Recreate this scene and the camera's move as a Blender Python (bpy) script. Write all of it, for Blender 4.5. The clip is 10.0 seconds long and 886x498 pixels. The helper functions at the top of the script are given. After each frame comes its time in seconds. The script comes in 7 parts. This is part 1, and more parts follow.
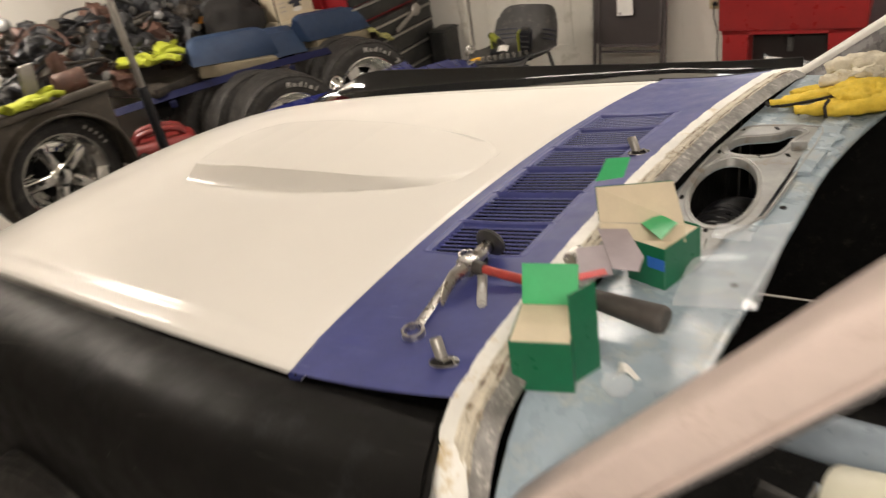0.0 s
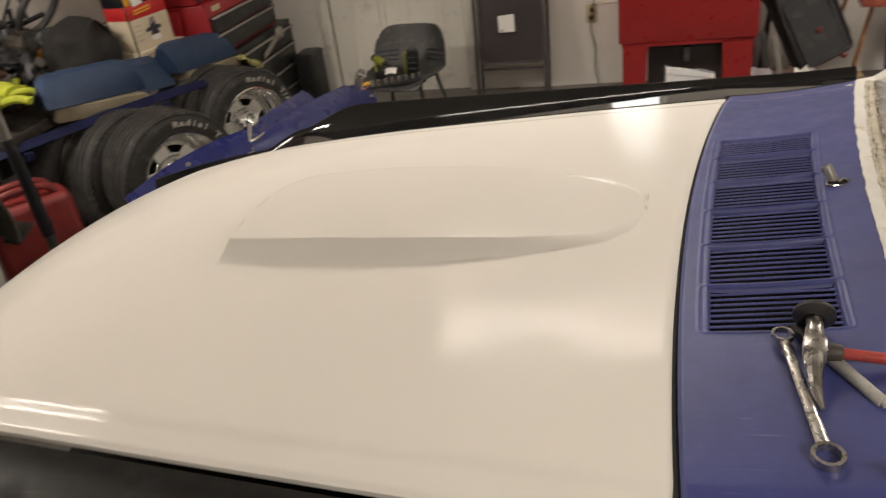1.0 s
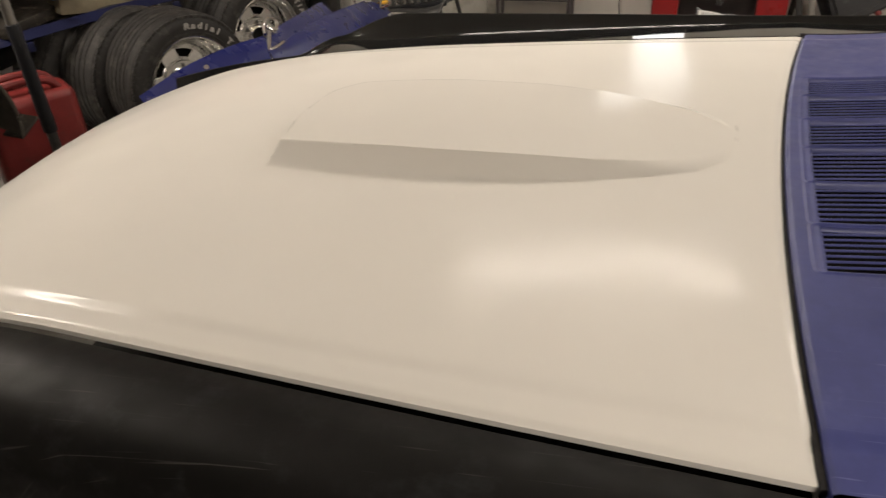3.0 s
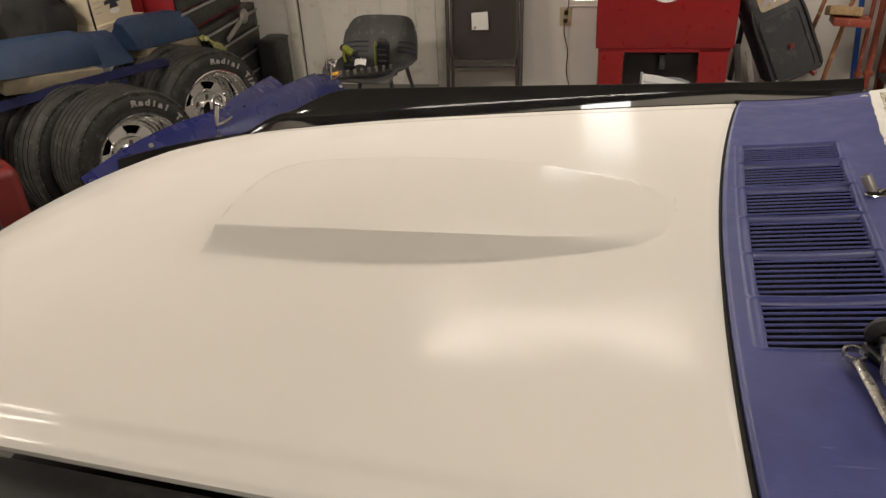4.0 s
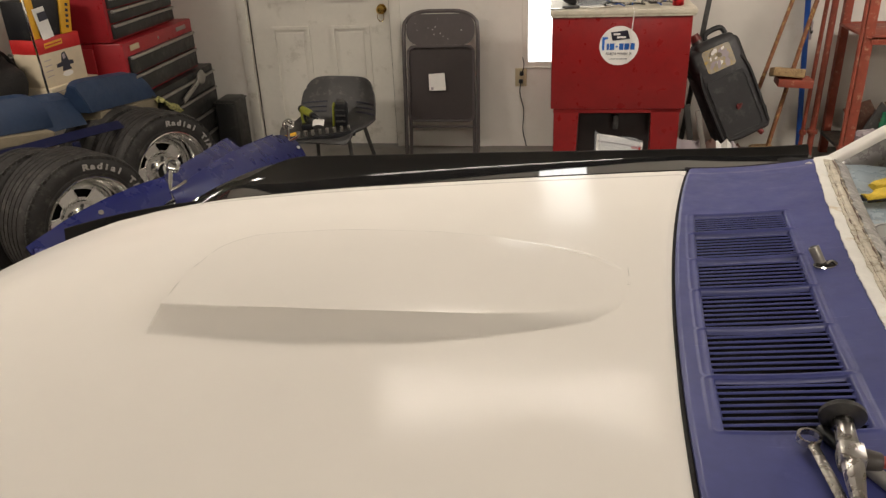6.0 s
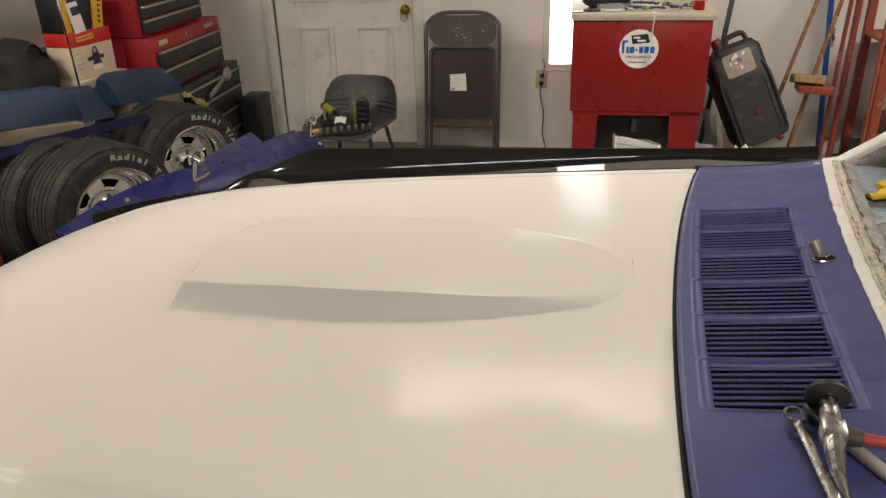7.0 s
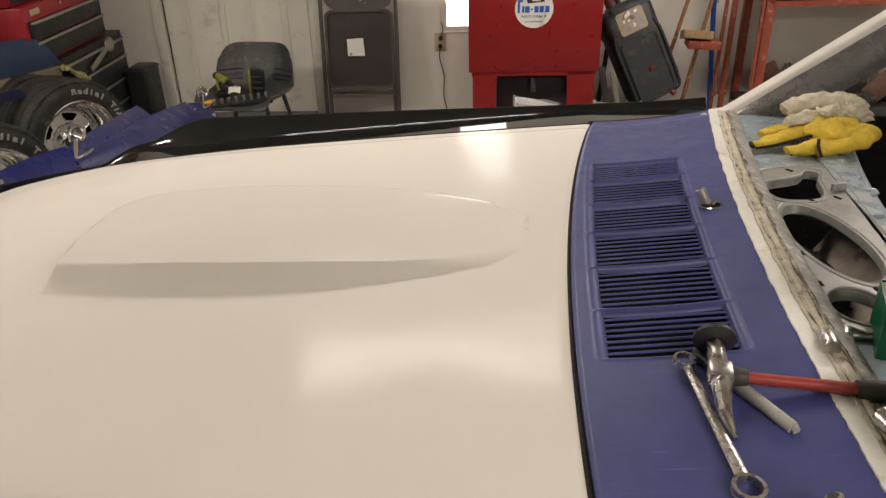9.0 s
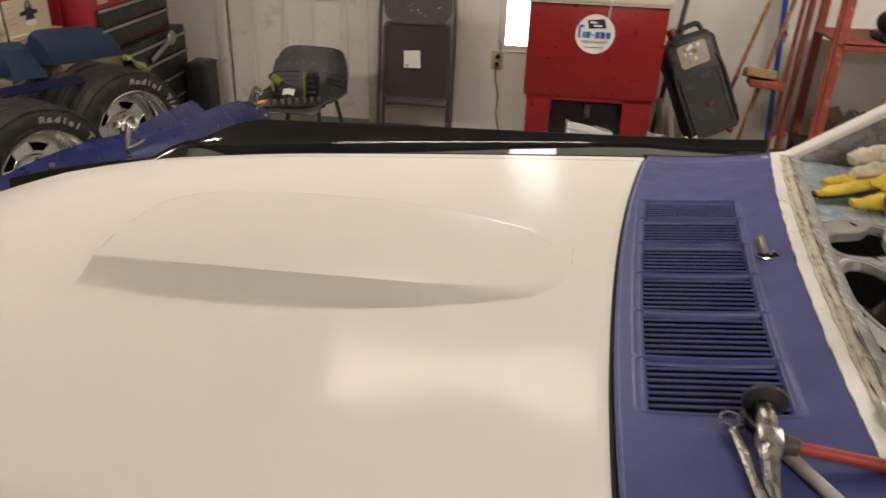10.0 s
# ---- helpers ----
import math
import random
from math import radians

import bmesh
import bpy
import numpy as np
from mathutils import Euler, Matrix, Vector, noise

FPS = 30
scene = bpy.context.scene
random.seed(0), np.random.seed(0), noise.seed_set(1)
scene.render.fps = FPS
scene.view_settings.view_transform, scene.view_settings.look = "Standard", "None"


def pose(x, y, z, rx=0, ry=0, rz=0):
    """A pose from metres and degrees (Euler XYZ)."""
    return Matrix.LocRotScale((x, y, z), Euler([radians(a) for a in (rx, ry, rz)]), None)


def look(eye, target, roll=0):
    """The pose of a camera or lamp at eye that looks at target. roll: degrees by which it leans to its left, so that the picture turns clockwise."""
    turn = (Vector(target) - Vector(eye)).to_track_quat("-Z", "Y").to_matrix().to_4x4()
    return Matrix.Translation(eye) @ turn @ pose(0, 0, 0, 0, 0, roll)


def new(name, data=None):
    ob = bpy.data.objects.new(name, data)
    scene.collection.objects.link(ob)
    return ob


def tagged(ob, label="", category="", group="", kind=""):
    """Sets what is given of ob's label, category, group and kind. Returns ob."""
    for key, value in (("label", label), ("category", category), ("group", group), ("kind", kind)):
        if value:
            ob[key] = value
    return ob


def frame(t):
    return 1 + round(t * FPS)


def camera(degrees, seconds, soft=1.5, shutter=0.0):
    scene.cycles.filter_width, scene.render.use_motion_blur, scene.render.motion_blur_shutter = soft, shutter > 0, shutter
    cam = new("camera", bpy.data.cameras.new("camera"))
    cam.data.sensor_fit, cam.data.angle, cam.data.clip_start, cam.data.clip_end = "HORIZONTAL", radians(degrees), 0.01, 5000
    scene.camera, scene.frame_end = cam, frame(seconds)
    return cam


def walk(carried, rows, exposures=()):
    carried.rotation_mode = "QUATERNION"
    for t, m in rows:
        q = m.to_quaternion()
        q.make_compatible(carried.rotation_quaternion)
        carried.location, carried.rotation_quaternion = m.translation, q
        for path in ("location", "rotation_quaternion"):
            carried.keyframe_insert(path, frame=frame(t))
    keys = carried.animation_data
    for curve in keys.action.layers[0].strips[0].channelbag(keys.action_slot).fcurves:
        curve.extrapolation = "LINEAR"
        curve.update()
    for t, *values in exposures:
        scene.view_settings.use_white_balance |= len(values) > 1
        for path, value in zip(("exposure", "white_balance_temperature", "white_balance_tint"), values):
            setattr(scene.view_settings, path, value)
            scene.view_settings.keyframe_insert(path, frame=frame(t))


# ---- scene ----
cam = camera(59.9, 10.0, soft=1.35, shutter=0.35)
PATH = [
    (0, (0.676, -0.991, 1.633), (-0.306, 0.481, 0.701), -9.7),
    (0.3, (0.381, -0.869, 1.6), (-0.448, 0.678, 0.641), -8.4),
    (0.5, (0.216, -0.871, 1.646), (-0.599, 0.679, 0.681), -8.2),
    (1, (-0.099, -0.925, 1.658), (-0.599, 0.756, 0.697), -7.9),
    (1.5, (-0.227, -0.908, 1.661), (-0.515, 0.839, 0.733), -4.1),
    (2, (-0.32, -0.91, 1.634), (-0.762, 0.803, 0.702), -0.8),
    (2.5, (-0.35, -0.896, 1.584), (-0.9, 0.728, 0.554), -2.5),
    (3, (-0.277, -0.901, 1.589), (-0.712, 0.712, 0.489), -2.8),
    (3.2, (-0.258, -0.894, 1.589), (-0.65, 0.741, 0.506), -2.5),
    (4.3, (-0.245, -0.844, 1.607), (-0.599, 0.876, 0.65), -3.2),
    (4.5, (-0.258, -0.847, 1.582), (-0.599, 0.838, 0.56), -2.4),
    (5, (-0.269, -0.852, 1.584), (-0.553, 0.833, 0.544), 0.1),
    (5.5, (-0.254, -0.819, 1.622), (-0.513, 0.946, 0.718), -1.4),
    (5.7, (-0.246, -0.809, 1.63), (-0.498, 0.972, 0.755), -2.1),
    (6.8, (-0.21, -0.845, 1.631), (-0.519, 0.942, 0.788), -2.4),
    (7, (-0.208, -0.869, 1.625), (-0.525, 0.915, 0.778), -1.8),
    (7.5, (-0.181, -0.882, 1.611), (-0.472, 0.88, 0.71), -1.5),
    (8, (-0.169, -0.851, 1.593), (-0.31, 0.911, 0.658), 0.3),
    (8.5, (-0.226, -0.86, 1.599), (-0.34, 0.907, 0.669), 3.1),
    (9, (-0.178, -0.838, 1.602), (-0.27, 0.932, 0.675), -1.7),
    (9.5, (-0.156, -0.838, 1.61), (-0.259, 0.943, 0.706), -2.9),
    (10, (-0.186, -0.794, 1.597), (-0.378, 0.985, 0.704), 2.0),
]
walk(cam, [(t, look(eye, target, roll)) for t, eye, target, roll in PATH], exposures=[(0.0, 0.42), (0.5, 0.22), (1.2, 0.0), (10.0, 0.0)])

# ---- light ----
LAMP = 1.08
world = bpy.data.worlds.new("world")
scene.world = world
world.use_nodes = True
sky = world.node_tree.nodes.new("ShaderNodeTexSky")
sky.sky_type, sky.sun_disc, sky.sun_elevation, sky.sun_rotation = "NISHITA", False, radians(35), radians(20)
world.node_tree.links.new(sky.outputs[0], world.node_tree.nodes["Background"].inputs[0])
world.node_tree.nodes["Background"].inputs[1].default_value = 0.1

# the ceiling's tubes: x, y, length along x, watts; the last three are added fill, unseen
TUBES = [(-0.55, 1.95, 1.25, 24), (1.2, -1.8, 1.25, 54), (2.3, 2.25, 1.25, 64), (-3.35, 0.75, 1.0, 62)]
CEIL = 2.6


# ---- materials ----
def mat(name, color, rough=0.5, metal=0.0, vary=0.12, scale=9.0, bump=0.0, bscale=60.0, spec=0.5, coat=0.0, second=None, amount=0.5, rvary=0.1, fine=None):
    """A surface with two scales of colour variation, uneven gloss and fine relief. second: a colour of stains or wear."""
    m = bpy.data.materials.new(name)
    m.use_nodes = True
    n, l = m.node_tree.nodes, m.node_tree.links
    b = n["Principled BSDF"]
    b.inputs["Metallic"].default_value = metal
    b.inputs["Specular IOR Level"].default_value = spec
    b.inputs["Coat Weight"].default_value = coat
    b.inputs["Coat Roughness"].default_value = 0.08
    co = n.new("ShaderNodeTexCoord")

    def noisy(s, detail=5.0, rough_=0.6):
        t = n.new("ShaderNodeTexNoise")
        t.inputs["Scale"].default_value, t.inputs["Detail"].default_value, t.inputs["Roughness"].default_value = s, detail, rough_
        l.new(co.outputs["Object"], t.inputs["Vector"])
        return t.outputs["Fac"]

    def ramp(fac, lo, hi, a, c):
        r = n.new("ShaderNodeMapRange")
        r.inputs["From Min"].default_value, r.inputs["From Max"].default_value = lo, hi
        r.inputs["To Min"].default_value, r.inputs["To Max"].default_value = a, c
        l.new(fac, r.inputs["Value"])
        return r.outputs["Result"]

    def mix(fac, a, c, kind="MIX"):
        x = n.new("ShaderNodeMix")
        x.data_type, x.blend_type = "RGBA", kind
        for sock, v in ((x.inputs[0], fac), (x.inputs[6], a), (x.inputs[7], c)):
            if isinstance(v, (int, float)):
                sock.default_value = v
            elif isinstance(v, tuple):
                sock.default_value = (*v, 1)
            else:
                l.new(v, sock)
        return x.outputs[2]

    big = noisy(scale)
    small = noisy(fine or scale * 9)
    dark = tuple(c * (1 - vary) for c in color)
    light = tuple(min(1, c * (1 + vary * 0.6)) for c in color)
    c = mix(ramp(big, 0.3, 0.7, 0, 1), dark, light)
    c = mix(ramp(small, 0.35, 0.7, 0, vary * 1.2), c, tuple(v * 0.6 for v in color))
    if second:
        c = mix(ramp(noisy(scale * 1.7, 8.0, 0.7), 0.62 - 0.25 * amount, 0.72 - 0.2 * amount, 0, 1), c, second)
    l.new(c, b.inputs["Base Color"])
    l.new(ramp(noisy(scale * 3), 0.3, 0.7, max(0.02, rough - rvary), min(1, rough + rvary)), b.inputs["Roughness"])
    if bump:
        p = n.new("ShaderNodeBump")
        p.inputs["Strength"].default_value, p.inputs["Distance"].default_value = bump, 0.004
        l.new(noisy(bscale), p.inputs["Height"])
        l.new(p.outputs[0], b.inputs["Normal"])
    return m


def glow(name, color, strength):
    m = bpy.data.materials.new(name)
    m.use_nodes = True
    b = m.node_tree.nodes["Principled BSDF"]
    b.inputs["Emission Color"].default_value, b.inputs["Emission Strength"].default_value = (*color, 1), strength
    b.inputs["Base Color"].default_value = (0.8, 0.8, 0.8, 1)
    return m


def glass(name, color=(0.9, 0.93, 0.95), rough=0.05, alpha=0.25):
    m = bpy.data.materials.new(name)
    m.use_nodes = True
    b = m.node_tree.nodes["Principled BSDF"]
    b.inputs["Base Color"].default_value, b.inputs["Roughness"].default_value = (*color, 1), rough
    b.inputs["Alpha"].default_value = alpha
    return m


HOOD = mat("hood_gelcoat", (0.76, 0.732, 0.676), 0.16, vary=0.012, scale=2.0, spec=0.06, rvary=0.02)
CARBLACK = mat("satin_black_primer", (0.009, 0.0084, 0.0078), 0.52, spec=0.10, vary=0.3, scale=5, bump=0.02, bscale=160, second=(0.016, 0.016, 0.0165), amount=0.3)
GLOSSBLACK = mat("gloss_black_paint", (0.010, 0.010, 0.0105), 0.06, vary=0.3, scale=5, spec=0.65, rvary=0.03)
BLUE = mat("faded_blue_paint", (0.052, 0.062, 0.215), 0.42, vary=0.2, scale=6, bump=0.02, bscale=130, second=(0.068, 0.078, 0.232), amount=0.25)
DEEPBLUE = mat("blue_gloss_paint", (0.013, 0.017, 0.100), 0.30, vary=0.06, scale=3, fine=14, spec=0.35)
NAVY = mat("navy_rail_paint", (0.006, 0.008, 0.036), 0.5, vary=0.2, scale=8, spec=0.25)
DRILLGREEN = mat("dull_lime_plastic", (0.24, 0.26, 0.025), 0.5, vary=0.2, scale=20, second=(0.10, 0.10, 0.03), amount=0.25)
VINYLBLUE = mat("blue_vinyl", (0.018, 0.040, 0.092), 0.62, vary=0.2, scale=8, bump=0.05, bscale=240)
SEALER = mat("old_sealer", (0.60, 0.55, 0.44), 0.75, vary=0.3, scale=26, bump=0.6, bscale=110, second=(0.21, 0.16, 0.10), amount=0.30)
BAREMETAL = mat("scraped_metal", (0.24, 0.23, 0.215), 0.5, 0.4, vary=0.5, scale=30, bump=0.5, bscale=130, second=(0.42, 0.40, 0.36), amount=0.3, fine=160)
WHITEPRIMER = mat("white_primer", (0.74, 0.725, 0.67), 0.5, vary=0.12, scale=12, bump=0.12, bscale=90, second=(0.55, 0.45, 0.28), amount=0.18)
SEALERBED = mat("rusty_sealer_bed", (0.30, 0.25, 0.18), 0.75, vary=0.45, scale=30, bump=0.7, bscale=90, second=(0.64, 0.585, 0.47), amount=0.55)
DASH = mat("grey_blue_dash_paint", (0.33, 0.405, 0.46), 0.28, vary=0.14, scale=7, bump=0.02, bscale=80, second=(0.40, 0.43, 0.42), amount=0.45)
DASHGREY = mat("grey_steel", (0.32, 0.32, 0.305), 0.4, 0.2, vary=0.22, scale=12, bump=0.06, bscale=90, second=(0.24, 0.21, 0.17), amount=0.25)
PILLARWHITE = mat("pillar_primer", (0.74, 0.71, 0.66), 0.5, vary=0.06, scale=8, bump=0.03, bscale=70)
PILLARPINK = mat("pinkish_primer", (0.64, 0.53, 0.48), 0.5, vary=0.08, scale=9, bump=0.03, bscale=70, second=(0.52, 0.42, 0.37), amount=0.2)
PILLARGREY = mat("pillar_grey_paint", (0.20, 0.19, 0.19), 0.28, 0.3, vary=0.12, scale=9)
# near-black; under the louvres this colour stands for shade
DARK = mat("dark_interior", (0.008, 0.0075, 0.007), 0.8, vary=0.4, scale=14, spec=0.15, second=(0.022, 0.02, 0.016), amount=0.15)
DUCT = mat("black_duct_plastic", (0.010, 0.010, 0.011), 0.35, vary=0.2, scale=12)
POLISHED = mat("polished_rim", (0.88, 0.88, 0.86), 0.15, 1.0, vary=0.05, scale=10, rvary=0.06)
CHROME = mat("chrome", (0.75, 0.75, 0.74), 0.10, 1.0, vary=0.06, scale=12, rvary=0.04)
TOOLSTEEL = mat("worn_tool_steel", (0.54, 0.52, 0.49), 0.30, 1.0, vary=0.14, scale=30, bump=0.04, bscale=190, second=(0.38, 0.35, 0.31), amount=0.06)
DARKSTEEL = mat("dark_steel", (0.09, 0.088, 0.085), 0.42, 0.8, vary=0.3, scale=34, bump=0.06, bscale=150)
TYRE = mat("tyre_rubber", (0.030, 0.028, 0.026), 0.6, vary=0.3, scale=12, bump=0.05, bscale=170, spec=0.25, second=(0.056, 0.052, 0.046), amount=0.35)
LETTER = mat("white_letter_rubber", (0.33, 0.31, 0.285), 0.7, vary=0.2, scale=40)
RED = mat("red_enamel", (0.245, 0.011, 0.012), 0.34, vary=0.12, scale=7, bump=0.02, bscale=60, second=(0.205, 0.009, 0.010), amount=0.3)
REDPLASTIC = mat("red_plastic", (0.17, 0.016, 0.014), 0.45, vary=0.2, scale=9, bump=0.03, bscale=90, second=(0.10, 0.02, 0.015), amount=0.25)
RUSTRED = mat("rust_red_paint", (0.27, 0.055, 0.030), 0.55, vary=0.3, scale=18, bump=0.12, bscale=90, second=(0.40, 0.22, 0.14), amount=0.22)
RUSTWOOD = mat("paint_spattered_wood", (0.25, 0.10, 0.045), 0.6, vary=0.3, scale=26, bump=0.15, bscale=90, second=(0.50, 0.32, 0.10), amount=0.35)
BRISTLE = mat("wood_block", (0.33, 0.22, 0.10), 0.75, vary=0.35, scale=60, bump=0.4, bscale=180, second=(0.12, 0.06, 0.03), amount=0.4)
WALL = mat("painted_wall", (0.72, 0.69, 0.63), 0.6, vary=0.05, scale=2.2, bump=0.06, bscale=30, second=(0.66, 0.62, 0.55), amount=0.25)
DOORPAINT = mat("door_paint", (0.70, 0.67, 0.60), 0.5, vary=0.06, scale=4, bump=0.03, bscale=40, second=(0.52, 0.49, 0.42), amount=0.25)
CEILPAINT = mat("ceiling_paint", (0.72, 0.69, 0.63), 0.7, vary=0.05, scale=3, bump=0.04, bscale=40)
CONCRETE = mat("concrete", (0.20, 0.185, 0.165), 0.7, vary=0.2, scale=3, bump=0.15, bscale=50, second=(0.15, 0.138, 0.122), amount=0.35)
SEATDARK = mat("dark_brown_seat_enamel", (0.043, 0.034, 0.033), 0.4, vary=0.15, scale=8, second=(0.045, 0.035, 0.033), amount=0.3)
BROWNCHAIR = mat("brown_chair_enamel", (0.078, 0.065, 0.064), 0.42, vary=0.12, scale=10, bump=0.02, bscale=90, second=(0.09, 0.075, 0.07), amount=0.25)
GREYPLASTIC = mat("charcoal_plastic", (0.047, 0.045, 0.043), 0.5, vary=0.15, scale=10, bump=0.04, bscale=140, second=(0.10, 0.095, 0.085), amount=0.25)
BLACKPLASTIC = mat("black_moulded_plastic", (0.012, 0.0125, 0.015), 0.42, vary=0.25, scale=12, bump=0.05, bscale=120, spec=0.35, second=(0.028, 0.027, 0.026), amount=0.2)
DUSTYBLACK = mat("dusty_black_plastic", (0.024, 0.0235, 0.025), 0.5, vary=0.25, scale=9, bump=0.05, bscale=120, spec=0.4, second=(0.055, 0.053, 0.052), amount=0.3)
RUBBERGRIP = mat("rubber_grip", (0.055, 0.047, 0.041), 0.6, vary=0.25, scale=30, bump=0.1, bscale=190)
REDFIBRE = mat("red_fibre_handle", (0.42, 0.055, 0.045), 0.42, vary=0.2, scale=40, bump=0.05, bscale=190, second=(0.24, 0.05, 0.04), amount=0.3)
MARKER = mat("grey_marker_plastic", (0.40, 0.39, 0.36), 0.45, vary=0.12, scale=50, second=(0.10, 0.10, 0.10), amount=0.12)
GREEN = mat("green_printed_card", (0.006, 0.125, 0.055), 0.35, vary=0.12, scale=20)
LIGHTGREEN = mat("light_green_card", (0.05, 0.42, 0.15), 0.4, vary=0.1, scale=20)
CARD = mat("cream_card", (0.62, 0.53, 0.38), 0.7, vary=0.08, scale=18, bump=0.04, bscale=90)
GREYCARD = mat("grey_card", (0.36, 0.31, 0.33), 0.65, vary=0.1, scale=18)
PAPER = mat("white_paper", (0.78, 0.76, 0.72), 0.6, vary=0.05, scale=16)
LABELWORN = mat("worn_label", (0.36, 0.32, 0.24), 0.6, vary=0.25, scale=22, second=(0.50, 0.33, 0.04), amount=0.42)
INKBLUE = mat("blue_ink", (0.02, 0.12, 0.45), 0.45, vary=0.08, scale=30)
INKBLACK = mat("black_ink", (0.02, 0.02, 0.035), 0.45, vary=0.1, scale=30)
INKRED = mat("red_ink", (0.5, 0.02, 0.02), 0.45, vary=0.1, scale=30)
YELLOWFLEECE = mat("yellow_fleece", (0.80, 0.57, 0.06), 0.9, vary=0.2, scale=26, bump=0.8, bscale=190, second=(0.66, 0.44, 0.035), amount=0.3)
CREAMFLEECE = mat("cream_fleece", (0.72, 0.66, 0.52), 0.9, vary=0.2, scale=24, bump=0.7, bscale=170, second=(0.48, 0.40, 0.24), amount=0.3)
BLACKTRIM = mat("black_binding", (0.014, 0.012, 0.011), 0.85, vary=0.2, scale=60, bump=0.2, bscale=200)
HIVIS = mat("fluorescent_yellow", (0.38, 0.42, 0.025), 0.8, vary=0.3, scale=16, bump=0.5, bscale=70, second=(0.20, 0.21, 0.03), amount=0.3)
ORANGE = mat("orange_plastic", (0.75, 0.30, 0.02), 0.5, vary=0.15, scale=20)
YELLOW = mat("yellow_card", (0.70, 0.38, 0.02), 0.5, vary=0.1, scale=20)
GREASY = mat("greasy_metal", (0.036, 0.030, 0.024), 0.6, 0.35, vary=0.5, scale=20, bump=0.3, bscale=80, second=(0.10, 0.08, 0.058), amount=0.3)
BROWNISH = mat("rusty_part", (0.095, 0.042, 0.027), 0.65, vary=0.4, scale=20, bump=0.3, bscale=80, second=(0.14, 0.10, 0.07), amount=0.3)
GREYBODY = mat("dusty_grey_body", (0.060, 0.051, 0.040), 0.55, vary=0.25, scale=8, bump=0.06, bscale=70, spec=0.35, second=(0.10, 0.085, 0.067), amount=0.3)
TUBEGREY = mat("worn_grey_tube", (0.33, 0.31, 0.28), 0.45, 0.5, vary=0.2, scale=14, bump=0.05, bscale=120)
BEIGEFOAM = mat("tan_board", (0.21, 0.175, 0.115), 0.8, vary=0.2, scale=12, bump=0.2, bscale=70)
DRAWERBLACK = mat("black_drawer_front", (0.024, 0.024, 0.023), 0.4, vary=0.2, scale=9, spec=0.35, second=(0.06, 0.057, 0.05), amount=0.22)
ALUTRIM = mat("aluminium_trim", (0.42, 0.40, 0.37), 0.35, 0.8, vary=0.15, scale=14)
CHESTRED = mat("tool_chest_red", (0.30, 0.014, 0.020), 0.36, vary=0.12, scale=7, second=(0.22, 0.012, 0.014), amount=0.3)
BRASS = mat("brass", (0.62, 0.40, 0.10), 0.2, 1.0, vary=0.1, scale=30)
IVORY = mat("ivory_plate", (0.50, 0.42, 0.27), 0.5, vary=0.06, scale=30)
BLUETUBE = mat("blue_paint_tube", (0.015, 0.09, 0.42), 0.4, vary=0.1, scale=14)
TOPWOOD = mat("cream_lid", (0.55, 0.50, 0.40), 0.55, vary=0.14, scale=10, bump=0.06, bscale=60, second=(0.36, 0.30, 0.22), amount=0.3)
CREAMPLASTIC = mat("cream_plastic", (0.62, 0.60, 0.48), 0.4, vary=0.08, scale=14)
LIGHTBLUESTEEL = mat("pale_blue_steel", (0.26, 0.31, 0.36), 0.35, 0.2, vary=0.15, scale=10)
CLEAR = glass("clear_film", (0.85, 0.90, 0.95), 0.08, 0.2)
WINGLASS = glass("window_glass", (1, 1, 1), 0.02, 0.06)
TUBEGLOW = glow("fluorescent_tube", (1.0, 0.92, 0.80), 6.0)
DAYLIGHT = glow("daylight_backdrop", (1.0, 0.98, 0.95), 3.6)
# the cloth emits, in place of daylight coming through it
CURTAIN = glow("glowing_sheer_curtain", (1.0, 0.98, 0.95), 3.4)


def scratched(m, color, amount, turns=(20, 75, 130), stretch=70.0, scale=5.0):
    """Adds fine scratches of another colour in several directions."""
    n, l = m.node_tree.nodes, m.node_tree.links
    b = n["Principled BSDF"]
    co = n.new("ShaderNodeTexCoord")
    for k, turn in enumerate(turns):
        mp = n.new("ShaderNodeMapping")
        mp.inputs["Rotation"].default_value = (0, 0, radians(turn))
        mp.inputs["Location"].default_value = (3.7 * k, 1.9 * k, 0)
        mp.inputs["Scale"].default_value = (scale, scale * stretch, scale * 2)
        l.new(co.outputs["Object"], mp.inputs["Vector"])
        t = n.new("ShaderNodeTexNoise")
        t.inputs["Scale"].default_value, t.inputs["Detail"].default_value, t.inputs["Distortion"].default_value = 1.0, 1.5, 1.3
        l.new(mp.outputs[0], t.inputs["Vector"])
        r = n.new("ShaderNodeMapRange")
        r.inputs["From Min"].default_value, r.inputs["From Max"].default_value = 0.73, 0.80
        r.inputs["To Min"].default_value, r.inputs["To Max"].default_value = 0.0, amount
        l.new(t.outputs["Fac"], r.inputs["Value"])
        x = n.new("ShaderNodeMix")
        x.data_type = "RGBA"
        l.new(r.outputs["Result"], x.inputs[0])
        l.new(b.inputs["Base Color"].links[0].from_socket, x.inputs[6])
        x.inputs[7].default_value = (*color, 1)
        l.new(x.outputs[2], b.inputs["Base Color"])


